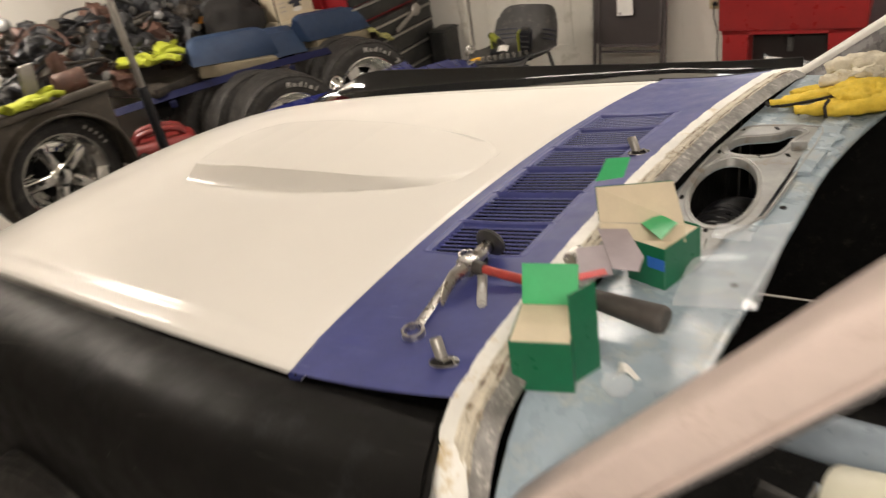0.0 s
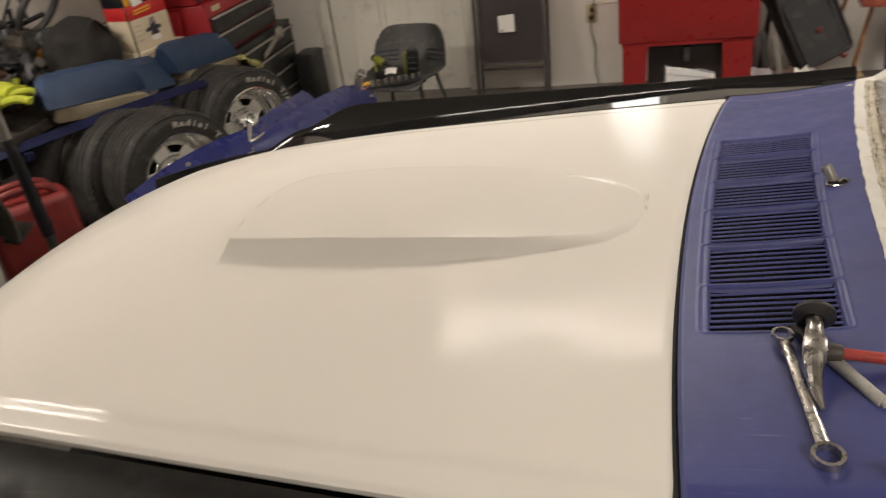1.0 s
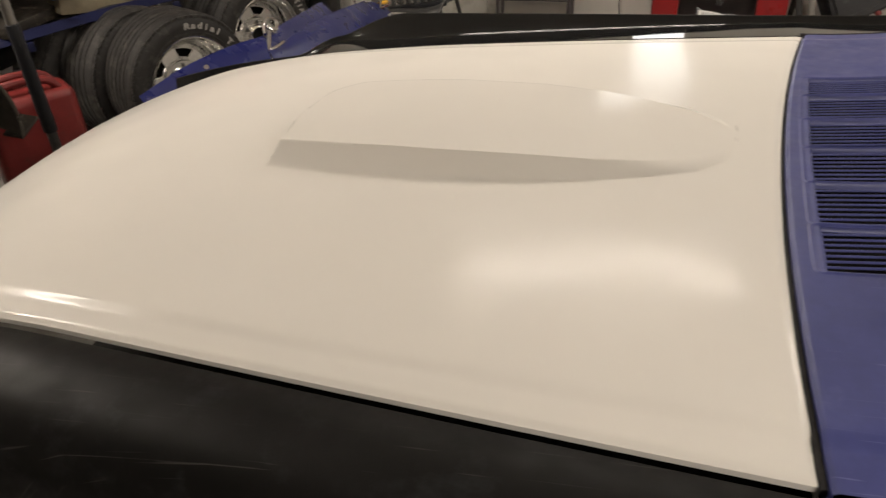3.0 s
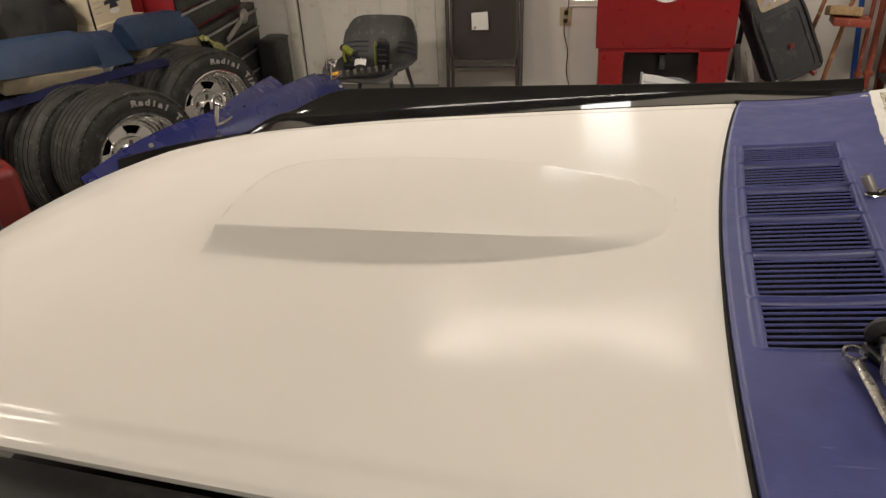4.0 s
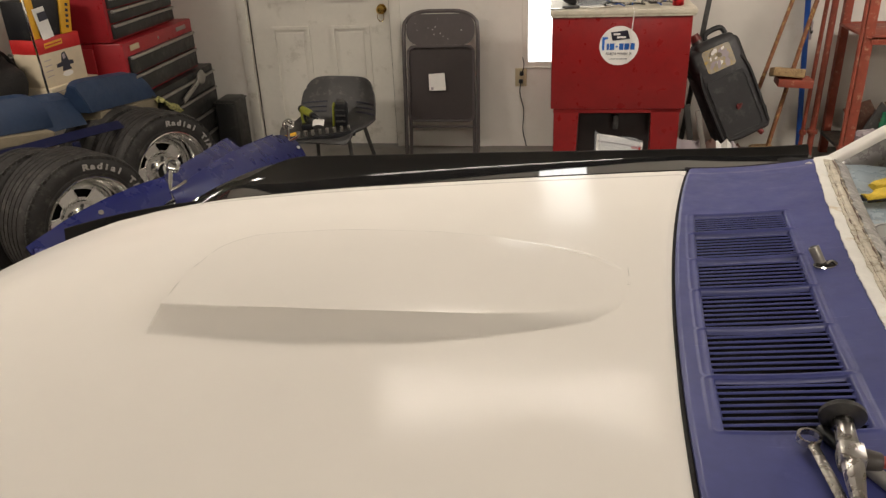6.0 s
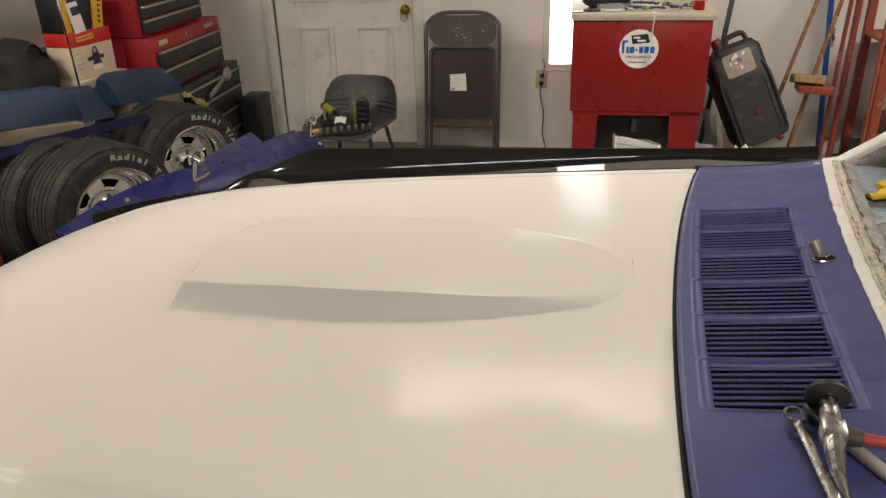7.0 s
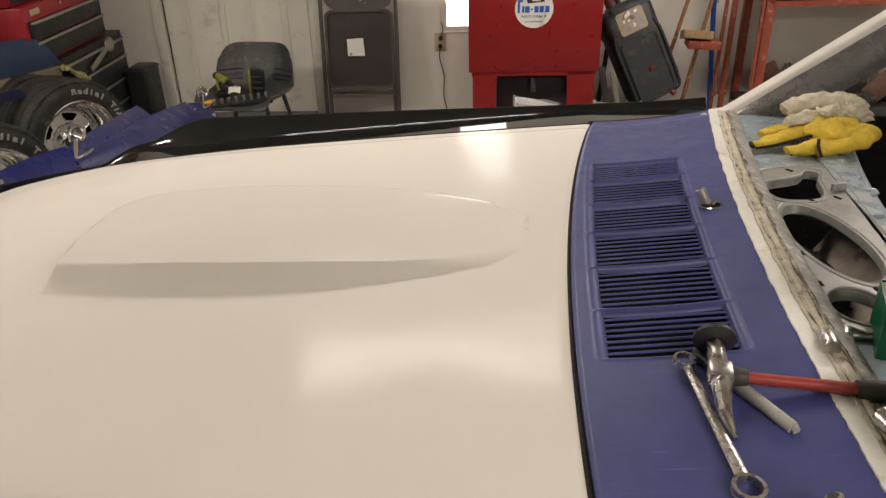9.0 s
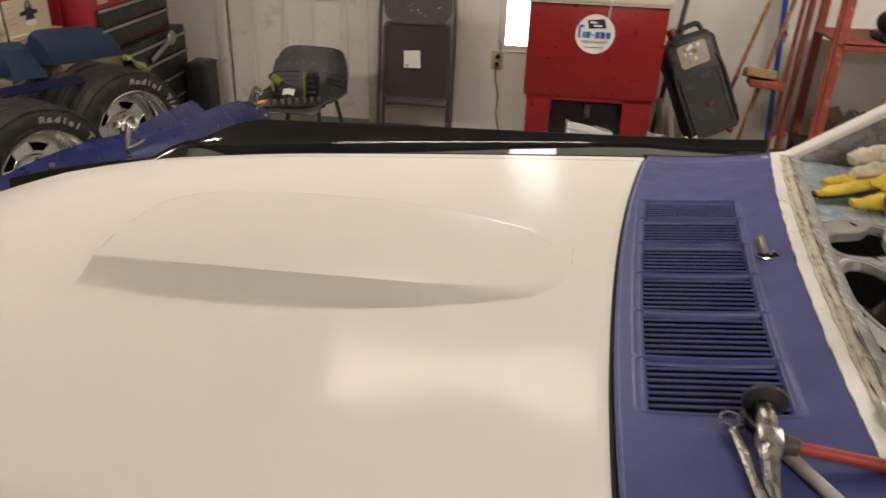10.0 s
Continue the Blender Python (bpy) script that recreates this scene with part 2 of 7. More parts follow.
def wavy(m, scale, slope):
    """Slow waves in a panel, seen in its reflections alone."""
    n, l = m.node_tree.nodes, m.node_tree.links
    co, t, p = n.new("ShaderNodeTexCoord"), n.new("ShaderNodeTexNoise"), n.new("ShaderNodeBump")
    t.inputs["Scale"].default_value, t.inputs["Detail"].default_value = scale, 1.0
    p.inputs["Strength"].default_value, p.inputs["Distance"].default_value = 1.0, slope / scale
    l.new(co.outputs["Object"], t.inputs["Vector"])
    l.new(t.outputs["Fac"], p.inputs["Height"])
    l.new(p.outputs[0], n["Principled BSDF"].inputs["Normal"])


wavy(HOOD, 3.4, 0.03)
wavy(GLOSSBLACK, 5.0, 0.008)
scratched(BLUE, (0.24, 0.25, 0.45), 0.32, (35, 75, 140), 45.0)
scratched(CARBLACK, (0.07, 0.065, 0.06), 0.6, (8, 60, 150), 60.0, 4.0)
scratched(DASH, (0.52, 0.54, 0.54), 0.5, (15, 95))


# ---- building helpers ----
def whole(ob):
    m = ob.matrix_basis.copy()
    while ob.parent:
        ob = ob.parent
        m = ob.matrix_basis @ m
    return m


def thing(name, at=(0, 0, 0), label="", category="", group="", turn=0.0, kind=""):
    ob = new(name)
    ob.empty_display_size = 0.05
    ob.matrix_basis = pose(*at, 0, 0, turn)
    return tagged(ob, label, category, group, kind)


def part(name, bm, material, parent=None, label="", smooth=True, angle=35):
    """Links a bmesh, given in world metres, as one mesh object under parent."""
    me = bpy.data.meshes.new(name)
    bmesh.ops.recalc_face_normals(bm, faces=bm.faces)
    bm.to_mesh(me)
    bm.free()
    me.materials.append(material)
    if smooth:
        me.polygons.foreach_set("use_smooth", [True] * len(me.polygons))
        me.set_sharp_from_angle(angle=radians(angle))
    ob = new(name, me)
    if parent:
        me.transform(whole(parent).inverted())
        ob.parent = parent
    return tagged(ob, label)


def box(c, s, rot=(0, 0, 0), bevel=0.0, seg=2, bm=None):
    """A bevelled box: centre, size, turn in degrees."""
    tmp = bmesh.new()
    bmesh.ops.create_cube(tmp, size=1.0, matrix=Matrix.Diagonal((*s, 1)))
    if bevel:
        bmesh.ops.bevel(tmp, geom=tmp.edges[:], offset=bevel, segments=seg, affect="EDGES", profile=0.5)
    bmesh.ops.transform(tmp, matrix=pose(*c, *rot), verts=tmp.verts)
    return join(tmp, bm)


def join(tmp, bm=None):
    if bm is None:
        return tmp
    me = bpy.data.meshes.new("tmp")
    tmp.to_mesh(me)
    tmp.free()
    bm.from_mesh(me)
    bpy.data.meshes.remove(me)
    return bm


def rod(a, b, r1, r2=None, seg=16, bm=None, bevel=0.0):
    """A round bar from a to b."""
    a, b = Vector(a), Vector(b)
    d = b - a
    tmp = bmesh.new()
    bmesh.ops.create_cone(tmp, cap_ends=True, segments=seg, radius1=r1, radius2=r1 if r2 is None else r2, depth=d.length)
    if bevel:
        caps = [e for f in tmp.faces if len(f.verts) > 4 for e in f.edges]
        bmesh.ops.bevel(tmp, geom=list(set(caps)), offset=bevel, segments=2, affect="EDGES", profile=0.5)
    bmesh.ops.transform(tmp, matrix=Matrix.Translation((a + b) / 2) @ d.to_track_quat("Z", "Y").to_matrix().to_4x4(), verts=tmp.verts)
    return join(tmp, bm)


def bend(points, n=8):
    """A smooth line through points."""
    p = [Vector(q) for q in points]
    p = [p[0] * 2 - p[1]] + p + [p[-1] * 2 - p[-2]]
    out = []
    for i in range(1, len(p) - 2):
        for k in range(n):
            t = k / n
            a, b, c, d = p[i - 1:i + 3]
            out.append(0.5 * ((2 * b) + (c - a) * t + (2 * a - 5 * b + 4 * c - d) * t * t + (3 * b - a - 3 * c + d) * t ** 3))
    return out + [p[-2]]


def tube(points, r, seg=10, n=8, bm=None, flat=1.0):
    """A round bar that follows a smooth line; r: one radius or one for each point."""
    line = bend(points, n) if n > 1 else [Vector(q) for q in points]
    rr = [r] * len(line) if isinstance(r, (int, float)) else [float(q) for q in (np.interp(np.linspace(0, 1, len(line)), np.linspace(0, 1, len(r)), r))]
    bm = bm or bmesh.new()
    rings = []
    up = Vector((0, 0, 1))
    for i, p in enumerate(line):
        d = (line[min(i + 1, len(line) - 1)] - line[max(i - 1, 0)]).normalized()
        side = d.cross(up)
        side = side.normalized() if side.length > 1e-3 else Vector((1, 0, 0))
        top = side.cross(d).normalized()
        rings.append([bm.verts.new(p + rr[i] * (side * math.cos(a) + top * math.sin(a) * flat)) for a in (2 * math.pi * k / seg for k in range(seg))])
    for a, b in zip(rings, rings[1:]):
        for k in range(seg):
            bm.faces.new((a[k], a[(k + 1) % seg], b[(k + 1) % seg], b[k]))
    bm.faces.new(rings[0][::-1])
    bm.faces.new(rings[-1])
    return bm


def lathe(profile, m=None, seg=48, bm=None, closed=False):
    """Turns a profile of (along, radius) round the X axis, then lays it at the pose m."""
    m = m or Matrix()
    bm = bm or bmesh.new()
    rings = [[bm.verts.new(m @ Vector((x, r * math.cos(a), r * math.sin(a)))) for a in (2 * math.pi * k / seg for k in range(seg))] for x, r in profile]
    pairs = list(zip(rings, rings[1:])) + ([(rings[-1], rings[0])] if closed else [])
    for a, b in pairs:
        for k in range(seg):
            bm.faces.new((a[k], a[(k + 1) % seg], b[(k + 1) % seg], b[k]))
    return bm


def sheet(f, us, vs, bm=None):
    """A grid surface: f(u, v) gives a place."""
    bm = bm or bmesh.new()
    rows = [[bm.verts.new(f(float(u), float(v))) for v in vs] for u in us]
    for a, b in zip(rows, rows[1:]):
        for i in range(len(vs) - 1):
            bm.faces.new((a[i], a[i + 1], b[i + 1], b[i]))
    return bm


def thick(bm, d):
    """Gives an open sheet its thickness."""
    bmesh.ops.recalc_face_normals(bm, faces=bm.faces)
    bmesh.ops.solidify(bm, geom=bm.faces[:], thickness=d)
    return bm


def prism(outline, h, m, holes=(), bevel=0.0, bm=None):
    """A flat plate of that outline (in its own plane) and height, with holes through it."""
    tmp = bmesh.new()
    edges = []
    for ring in (outline, *holes):
        v = [tmp.verts.new((x, y, 0)) for x, y in ring]
        edges += [tmp.edges.new((v[i], v[(i + 1) % len(v)])) for i in range(len(v))]
    bmesh.ops.triangle_fill(tmp, edges=edges, use_beauty=True, use_dissolve=False)
    top = bmesh.ops.extrude_face_region(tmp, geom=tmp.faces[:])
    bmesh.ops.translate(tmp, verts=[g for g in top["geom"] if isinstance(g, bmesh.types.BMVert)], vec=(0, 0, h))
    bmesh.ops.recalc_face_normals(tmp, faces=tmp.faces)
    bmesh.ops.transform(tmp, matrix=m, verts=tmp.verts)
    return join(tmp, bm)


def rounded(w, h, r, n=6):
    """A rounded rectangle's outline round the origin."""
    out = []
    for cx, cy, a0 in ((w / 2 - r, h / 2 - r, 0), (-w / 2 + r, h / 2 - r, 90), (-w / 2 + r, -h / 2 + r, 180), (w / 2 - r, -h / 2 + r, 270)):
        out += [(cx + r * math.cos(radians(a0 + 90 * k / n)), cy + r * math.sin(radians(a0 + 90 * k / n))) for k in range(n + 1)]
    return out


def ring(cx, cy, rx, ry, n=28, turn=0.0):
    c, s = math.cos(radians(turn)), math.sin(radians(turn))
    return [(cx + rx * math.cos(a) * c - ry * math.sin(a) * s, cy + rx * math.cos(a) * s + ry * math.sin(a) * c) for a in (2 * math.pi * k / n for k in range(n))]


def lump(c, s, rough=0.25, freq=3.0, seed=0, rot=(0, 0, 0), sub=3, bm=None):
    """An uneven rounded lump."""
    tmp = bmesh.new()
    bmesh.ops.create_icosphere(tmp, subdivisions=sub, radius=1.0)
    for v in tmp.verts:
        v.co *= 1 + rough * noise.noise(v.co * freq + Vector((seed * 7.3, seed, 0)))
    bmesh.ops.transform(tmp, matrix=pose(*c, *rot) @ Matrix.Diagonal((*s, 1)), verts=tmp.verts)
    return join(tmp, bm)


def crumple(bm, amp, freq, seed=0):
    """Shakes a mesh into uneven folds."""
    for v in bm.verts:
        p = v.co * freq + Vector((seed * 3.1, 0, 0))
        v.co += amp * noise.noise_vector(p) + 0.4 * amp * noise.noise_vector(p * 2.7)
    return bm


def words(text, size, m, material, parent, label="", depth=0.0008, bold=0.0):
    cu = bpy.data.curves.new("words", "FONT")
    cu.body, cu.size, cu.extrude, cu.offset, cu.align_x, cu.align_y = text, size, depth, bold, "CENTER", "CENTER"
    tmp = new("words_source", cu)
    bpy.context.view_layer.update()
    me = bpy.data.meshes.new_from_object(tmp.evaluated_get(bpy.context.evaluated_depsgraph_get()))
    bpy.data.objects.remove(tmp)
    me.transform(m)
    bm = bmesh.new()
    bm.from_mesh(me)
    return part("lettering", bm, material, parent, label, smooth=False)


def smooth01(t):
    t = min(1.0, max(0.0, t))
    return t * t * (3 - 2 * t)


# ---- the room ----
XL, XR, YB, YF_, T = -3.75, 4.6, -4.2, 4.25, 0.12
part("floor", box(((XL + XR) / 2, 0, -0.1), (XR - XL + 0.6, 9.4, 0.2)), CONCRETE, None, "", False)
tagged(bpy.data.objects["floor"], "stained grey concrete garage floor", "floor", kind="structure")
ceiling = part("ceiling", box(((XL + XR) / 2, 0, CEIL + 0.06), (XR - XL + 0.6, 9.4, 0.12)), CEILPAINT, None, "", False)
tagged(ceiling, "off-white painted garage ceiling", "ceiling", kind="structure")
DX0, DX1, DZ = -2.235, -1.265, 2.04      # the door's opening
WX0, WX1, WZ0, WZ1 = -0.415, -0.02, 0.528, 2.42  # the window's opening
bm = bmesh.new()
for x0, x1, z0, z1 in ((XL - T, DX0, 0, CEIL), (DX0, DX1, DZ, CEIL), (DX1, WX0, 0, CEIL), (WX0, WX1, 0, WZ0), (WX0, WX1, WZ1, CEIL), (WX1, XR + T, 0, CEIL)):
    box(((x0 + x1) / 2, YF_ + T / 2, (z0 + z1) / 2), (x1 - x0, T, z1 - z0), bm=bm)
bmesh.ops.remove_doubles(bm, verts=bm.verts, dist=0.0005)
tagged(part("wall_north", bm, WALL, None, "", False), "off-white painted back wall of the garage", "wall", kind="structure")
tagged(part("wall_west", box((XL - T / 2, 0, CEIL / 2), (T, YF_ - YB, CEIL)), WALL, None, "", False), "off-white painted side wall", "wall", kind="structure")
tagged(part("wall_east", box((XR + T / 2, 0, CEIL / 2), (T, YF_ - YB, CEIL)), WALL, None, "", False), "off-white painted side wall", "wall", kind="structure")
tagged(part("wall_south", box(((XL + XR) / 2, YB - T / 2, CEIL / 2), (XR - XL + 2 * T, T, CEIL)), WALL, None, "", False), "plain off-white wall", "wall", kind="structure")
# a shallow plywood panel line on the wall beside the chair
tagged(part("wall_panel", thick(sheet(lambda u, v: Vector((-0.64 + u * 0.01 + (0 if v else 0), YF_ - 0.004, v)), (-28, 1.5), (0.0, 0.84)), 0.006), WALL), "thin painted sheet on the wall", "panel", kind="structure")

# the door: slab with sunk panels, casing, knob, hinges
door = thing("door_1", ((DX0 + DX1) / 2, YF_, 0), "white painted six-panel door, grubby, closed", "door", kind="structure")
bm = box(((DX0 + DX1) / 2, YF_ + 0.045, DZ / 2), (DX1 - DX0 - 0.012, 0.035, DZ - 0.014))
part("slab", bm, DOORPAINT, door, smooth=False)
PANELS = [(-2.085, -1.825, 0.16, 0.815), (-1.675, -1.415, 0.16, 0.815), (-2.085, -1.825, 0.97, 1.60), (-1.675, -1.415, 0.97, 1.60), (-2.085, -1.825, 1.70, 1.90), (-1.675, -1.415, 1.70, 1.90)]
for x0, x1, z0, z1 in PANELS:
    cx, cz, w, h = (x0 + x1) / 2, (z0 + z1) / 2, x1 - x0, z1 - z0
    m = pose(cx, YF_ + 0.028, cz, 90)
    bm = prism(rounded(w, h, 0.004, 2), 0.014, m, [rounded(w - 0.045, h - 0.045, 0.003, 2)[::-1]])
    box((cx, YF_ + 0.0245, cz), (w - 0.085, 0.008, h - 0.085), bevel=0.003, seg=1, bm=bm)
    part("door_panel", bm, DOORPAINT, door)
for x0, x1, z0, z1 in ((DX0 - 0.065, DX0 + 0.004, 0, DZ + 0.07), (DX1 - 0.004, DX1 + 0.065, 0, DZ + 0.07), (DX0 + 0.004, DX1 - 0.004, DZ - 0.004, DZ + 0.07)):
    part("casing", box(((x0 + x1) / 2, YF_ - 0.006, (z0 + z1) / 2), (x1 - x0, 0.018, z1 - z0), bevel=0.004), DOORPAINT, door)
for z in (0.22, 1.02, 1.82):
    part("hinge", rod((DX0 + 0.008, YF_ + 0.016, z - 0.045), (DX0 + 0.008, YF_ + 0.016, z + 0.045), 0.006), ALUTRIM, door, "worn painted hinge")
for x in (DX0 + 0.0085, DX1 - 0.0085):
    part("door_gap", box((x, YF_ + 0.0225, DZ / 2), (0.007, 0.004, DZ - 0.02)), GREYBODY, door, "dark gap beside the slab", False)
knob = part("door_knob", lathe([(-0.06, 0.0), (-0.058, 0.016), (-0.046, 0.027), (-0.032, 0.026), (-0.022, 0.013), (-0.006, 0.012), (-0.005, 0.032), (0.0, 0.033)], pose(-1.325, YF_ + 0.026, 0.915, 0, 0, 90), 32), BRASS, door, "polished brass door knob")
part("pull_ring", tube([(-1.325 + 0.022 * math.sin(a), YF_ - 0.02, 0.875 - 0.03 * math.cos(a)) for a in np.linspace(-2.6, 2.6, 9)], 0.0022), BRASS, door)

# the window: frame, pane, sheer curtain with a scalloped hem that emits its own light, glowing daylight behind
win = thing("window_1", ((WX0 + WX1) / 2, YF_, WZ0), "small bright window with a white sheer curtain", "window", kind="structure")
m = pose((WX0 + WX1) / 2, YF_ + 0.05, (WZ0 + WZ1) / 2, 90)
part("window_frame", prism(rounded(WX1 - WX0 - 0.004, WZ1 - WZ0 - 0.004, 0.003, 2), 0.05, m, [rounded(WX1 - WX0 - 0.08, WZ1 - WZ0 - 0.08, 0.003, 2)[::-1]]), DOORPAINT, win)
part("window_sill", box(((WX0 + WX1) / 2, YF_ + 0.02, WZ0 + 0.004), (WX1 - WX0 - 0.006, 0.06, 0.008), bevel=0.002), DOORPAINT, win)
pane = part("pane", box(((WX0 + WX1) / 2, YF_ + 0.03, (WZ0 + WZ1) / 2), (WX1 - WX0 - 0.07, 0.004, WZ1 - WZ0 - 0.07)), WINGLASS, win)
pane.visible_shadow = False
part("curtain", thick(sheet(lambda u, v: Vector((u, YF_ + 0.012 + 0.006 * math.sin(u * 95), WZ1 - 0.02 - v * (WZ1 - WZ0 - 0.028 - 0.010 * abs(math.sin(u * 52))))), np.linspace(WX0 + 0.006, WX1 - 0.006, 60), np.linspace(0, 1, 12)), 0.001), CURTAIN, win, "white sheer curtain that glows itself in place of daylight")
tagged(part("backdrop", box((0, YF_ + 1.0, 1.2), (3, 0.02, 2.6)), DAYLIGHT, None, "", False), "plain bright daylight outside the window", "backdrop", kind="structure")

# wall outlet with a black cord
outlet = thing("wall_outlet", (-0.42, YF_, 0.45), "ivory wall outlet with a plug and black cord", "outlet")
part("plate", box((-0.42, YF_ - 0.004, 0.47), (0.075, 0.008, 0.118), bevel=0.003), IVORY, outlet)
for z in (0.445, 0.495):
    part("socket_face", box((-0.42, YF_ - 0.009, z), (0.034, 0.006, 0.028), bevel=0.006), IVORY, outlet)
part("plug", box((-0.415, YF_ - 0.024, 0.498), (0.026, 0.03, 0.026), bevel=0.006), BLACKPLASTIC, outlet)
part("plug", box((-0.42, YF_ - 0.022, 0.447), (0.026, 0.026, 0.026), bevel=0.006), BLACKPLASTIC, outlet)
part("cord", tube([(-0.42, YF_ - 0.035, 0.445), (-0.425, YF_ - 0.03, 0.37), (-0.40, YF_ - 0.02, 0.25), (-0.405, YF_ - 0.02, 0.12), (-0.38, YF_ - 0.04, 0.012)], 0.0035, 8), BLACKPLASTIC, outlet)
part("cord", tube([(-0.412, YF_ - 0.038, 0.50), (-0.40, YF_ - 0.03, 0.56), (-0.41, YF_ - 0.012, 0.60)], 0.003, 8), BLACKPLASTIC, outlet)

# ceiling lights: the first makes the hood's highlight, the others are added to brighten the room
for x, y, length, watts in TUBES:
    fix = thing("ceiling_light", (x, y, CEIL), "white fluorescent ceiling fixture, lit, out of view", "ceiling light", "fluorescent fixtures")
    part("housing", box((x, y, CEIL - 0.025), (length + 0.04, 0.30, 0.05), bevel=0.006), CEILPAINT, fix)
    for dy in (-0.075, 0.075):
        part("tube", rod((x - length / 2, y + dy, CEIL - 0.07), (x + length / 2, y + dy, CEIL - 0.07), 0.019), TUBEGLOW, fix)
    data = bpy.data.lights.new("tube_light", "AREA")
    data.shape, data.size, data.size_y, data.energy, data.color = "RECTANGLE", length, 0.24, watts * LAMP, (1.0, 0.895, 0.79)
    lamp = new("tube_light", data)
    lamp.matrix_basis = pose(x, y, CEIL - 0.095)

# ---- the car ----
car = thing("car", (0.0, 0.35, 0.0), "partly dismantled two-door car, cream hood, blue cowl, black fenders", "car")


def y_near(x):
    s = max(0.0, -x - 0.07)
    return -0.340 + 0.116 * s + 0.017 * s * s


def y_far(x):
    s = max(0.0, 0.1 - x)
    return 1.05 - 0.025 * s - 0.015 * s * s


def x_hood(y):
    return -0.0545 + 0.0528 * y + 0.0960 * y * y


def x_cowl(y):
    return 0.238 + 0.058 * y + 0.092 * y * y


def z_centre(x):
    return 1.0 + 0.045 * x - 0.008 * x * x - 0.2 * max(0.0, -1.0 - x) ** 2 - 0.13 * max(0.0, -1.0 - x) ** 3


def crown(v):
    v = max(-1.0, min(1.0, v))
    return (0.027 if v > 0 else 0.016) * abs(v) ** 2.2 + 0.004 * smooth01((abs(v) - 0.895) / 0.04) + 0.002 * smooth01((abs(v) - 0.92) / 0.08)


# the scoop bulge along x: foot and crease on the near side, crease and foot on the far side, its top's height
SX = (-1.25, -0.95, -0.90, -0.78, -0.67, -0.60, -0.44, -0.33, -0.24, -0.16, -0.115, -0.09, -0.062)
S_FOOT = (0.208, 0.246, 0.242, 0.224, 0.219, 0.217, 0.217, 0.225, 0.242, 0.266, 0.306, 0.372, 0.214)
S_CREASE = (0.262, 0.293, 0.289, 0.268, 0.257, 0.250, 0.246, 0.250, 0.266, 0.300, 0.345, 0.392, 0.262)
S_FARCREASE = (0.58, 0.560, 0.564, 0.571, 0.573, 0.572, 0.560, 0.546, 0.522, 0.490, 0.456, 0.424, 0.58)
S_FARFOOT = (0.63, 0.618, 0.624, 0.632, 0.634, 0.633, 0.618, 0.598, 0.566, 0.522, 0.478, 0.436, 0.63)
S_TOP = (0.977, 0.983, 0.987, 0.9985, 1.0065, 1.0095, 1.0130, 1.0105, 1.0065, 1.0015, 0.9975, 0.9945, 0.9945)


def along(x, table):
    return float(np.interp(x, SX, table))


def bulge(x, y, z):
    """The raised, forward-facing scoop bulge of the hood."""
    if x < -0.95 or x > -0.088:
        return z
    y0, y1, y2, y3 = along(x, S_FOOT), along(x, S_CREASE), along(x, S_FARCREASE), along(x, S_FARFOOT)
    lip = (x - (-0.918 + 0.55 * max(0.0, y - 0.33) ** 2 + 9.0 * max(0.0, y - 0.50) ** 2)) / 0.017
    near, far = min(1.0, (y - y0) / (y1 - y0)), (y3 - y) / (y3 - y2)
    soft = smooth01((x + 0.38) / 0.22)
    near = (1 - soft) * near ** 1.55 + soft * (1 - max(0.0, 1 - near) ** 2.3) if near > 0 else near
    q = min(lip, near, far)
    if q <= 0:
        return z
    mid, half = (y1 + y2) / 2, max(0.02, (y2 - y1) / 2)
    crowned = along(x, S_TOP) + 0.006 * smooth01((-0.10 - x) / 0.3) * (1 - min(1.0, abs(y - mid) / half) ** 2)
    return z + max(0.0, crowned - z) * min(1.0, q)


NU = 420
verts, faces = [], []
rows = [(-1, 0)] + [(k, k / NU) for k in range(NU + 1)] + [(NU + 1, 1)]
BANDS = [(130, -0.35, 0.214), (14, 0.214, 0.262), (100, 0.262, 0.58), (12, 0.58, 0.63), (90, 0.63, 1.05)]
cols = [(-1, 0.0, 0)]
for band, (n, _, _) in enumerate(BANDS):
    cols += [(band, k / n, 1) for k in range(n)]
cols += [(4, 1.0, 1), (4, 1.0, 0)]
for a, u in rows:
    for b, (band, f, inside) in enumerate(cols):
        _, lo_, hi_ = BANDS[max(0, band)]
        y0 = lo_ + (hi_ - lo_) * f
        v0 = (y0 - 0.35) / 0.70
        xf = -1.66 + (0.39 if v0 > 0 else 0.26) * max(0.0, (abs(v0) - 0.45) / 0.55) ** 1.35
        xr = x_hood(y0)
        x = xr + (xf - xr) * u
        lo, hi = y_near(x), y_far(x)
        marks = (lo, along(x, S_FOOT), along(x, S_CREASE), along(x, S_FARCREASE), along(x, S_FARFOOT), hi)
        y = marks[max(0, band)] + (marks[max(0, band) + 1] - marks[max(0, band)]) * f
        v = (y - (lo + hi) / 2) / ((hi - lo) / 2)
        z = bulge(x, y, z_centre(x) - crown(v) - 0.013 * smooth01((-x - 0.7) / 0.6) * max(0.0, v) ** 2)
        edge = a in (-1, NU + 1) or not inside
        d = min((1 - abs(v)) * 0.7, (1 - u) * 1.5, u * 1.5)
        z -= 0.0035 * (1 - smooth01(d / 0.012))
        verts.append((x, y, z - ((0.008 if b == 0 else 0.028) if edge else 0.0)))
W_ = len(cols)
for i in range(len(rows) - 1):
    for j in range(W_ - 1):
        k = i * W_ + j
        faces.append((k, k + W_, k + W_ + 1, k + 1))
me = bpy.data.meshes.new("hood")
me.from_pydata(verts, [], faces)
bm = bmesh.new()
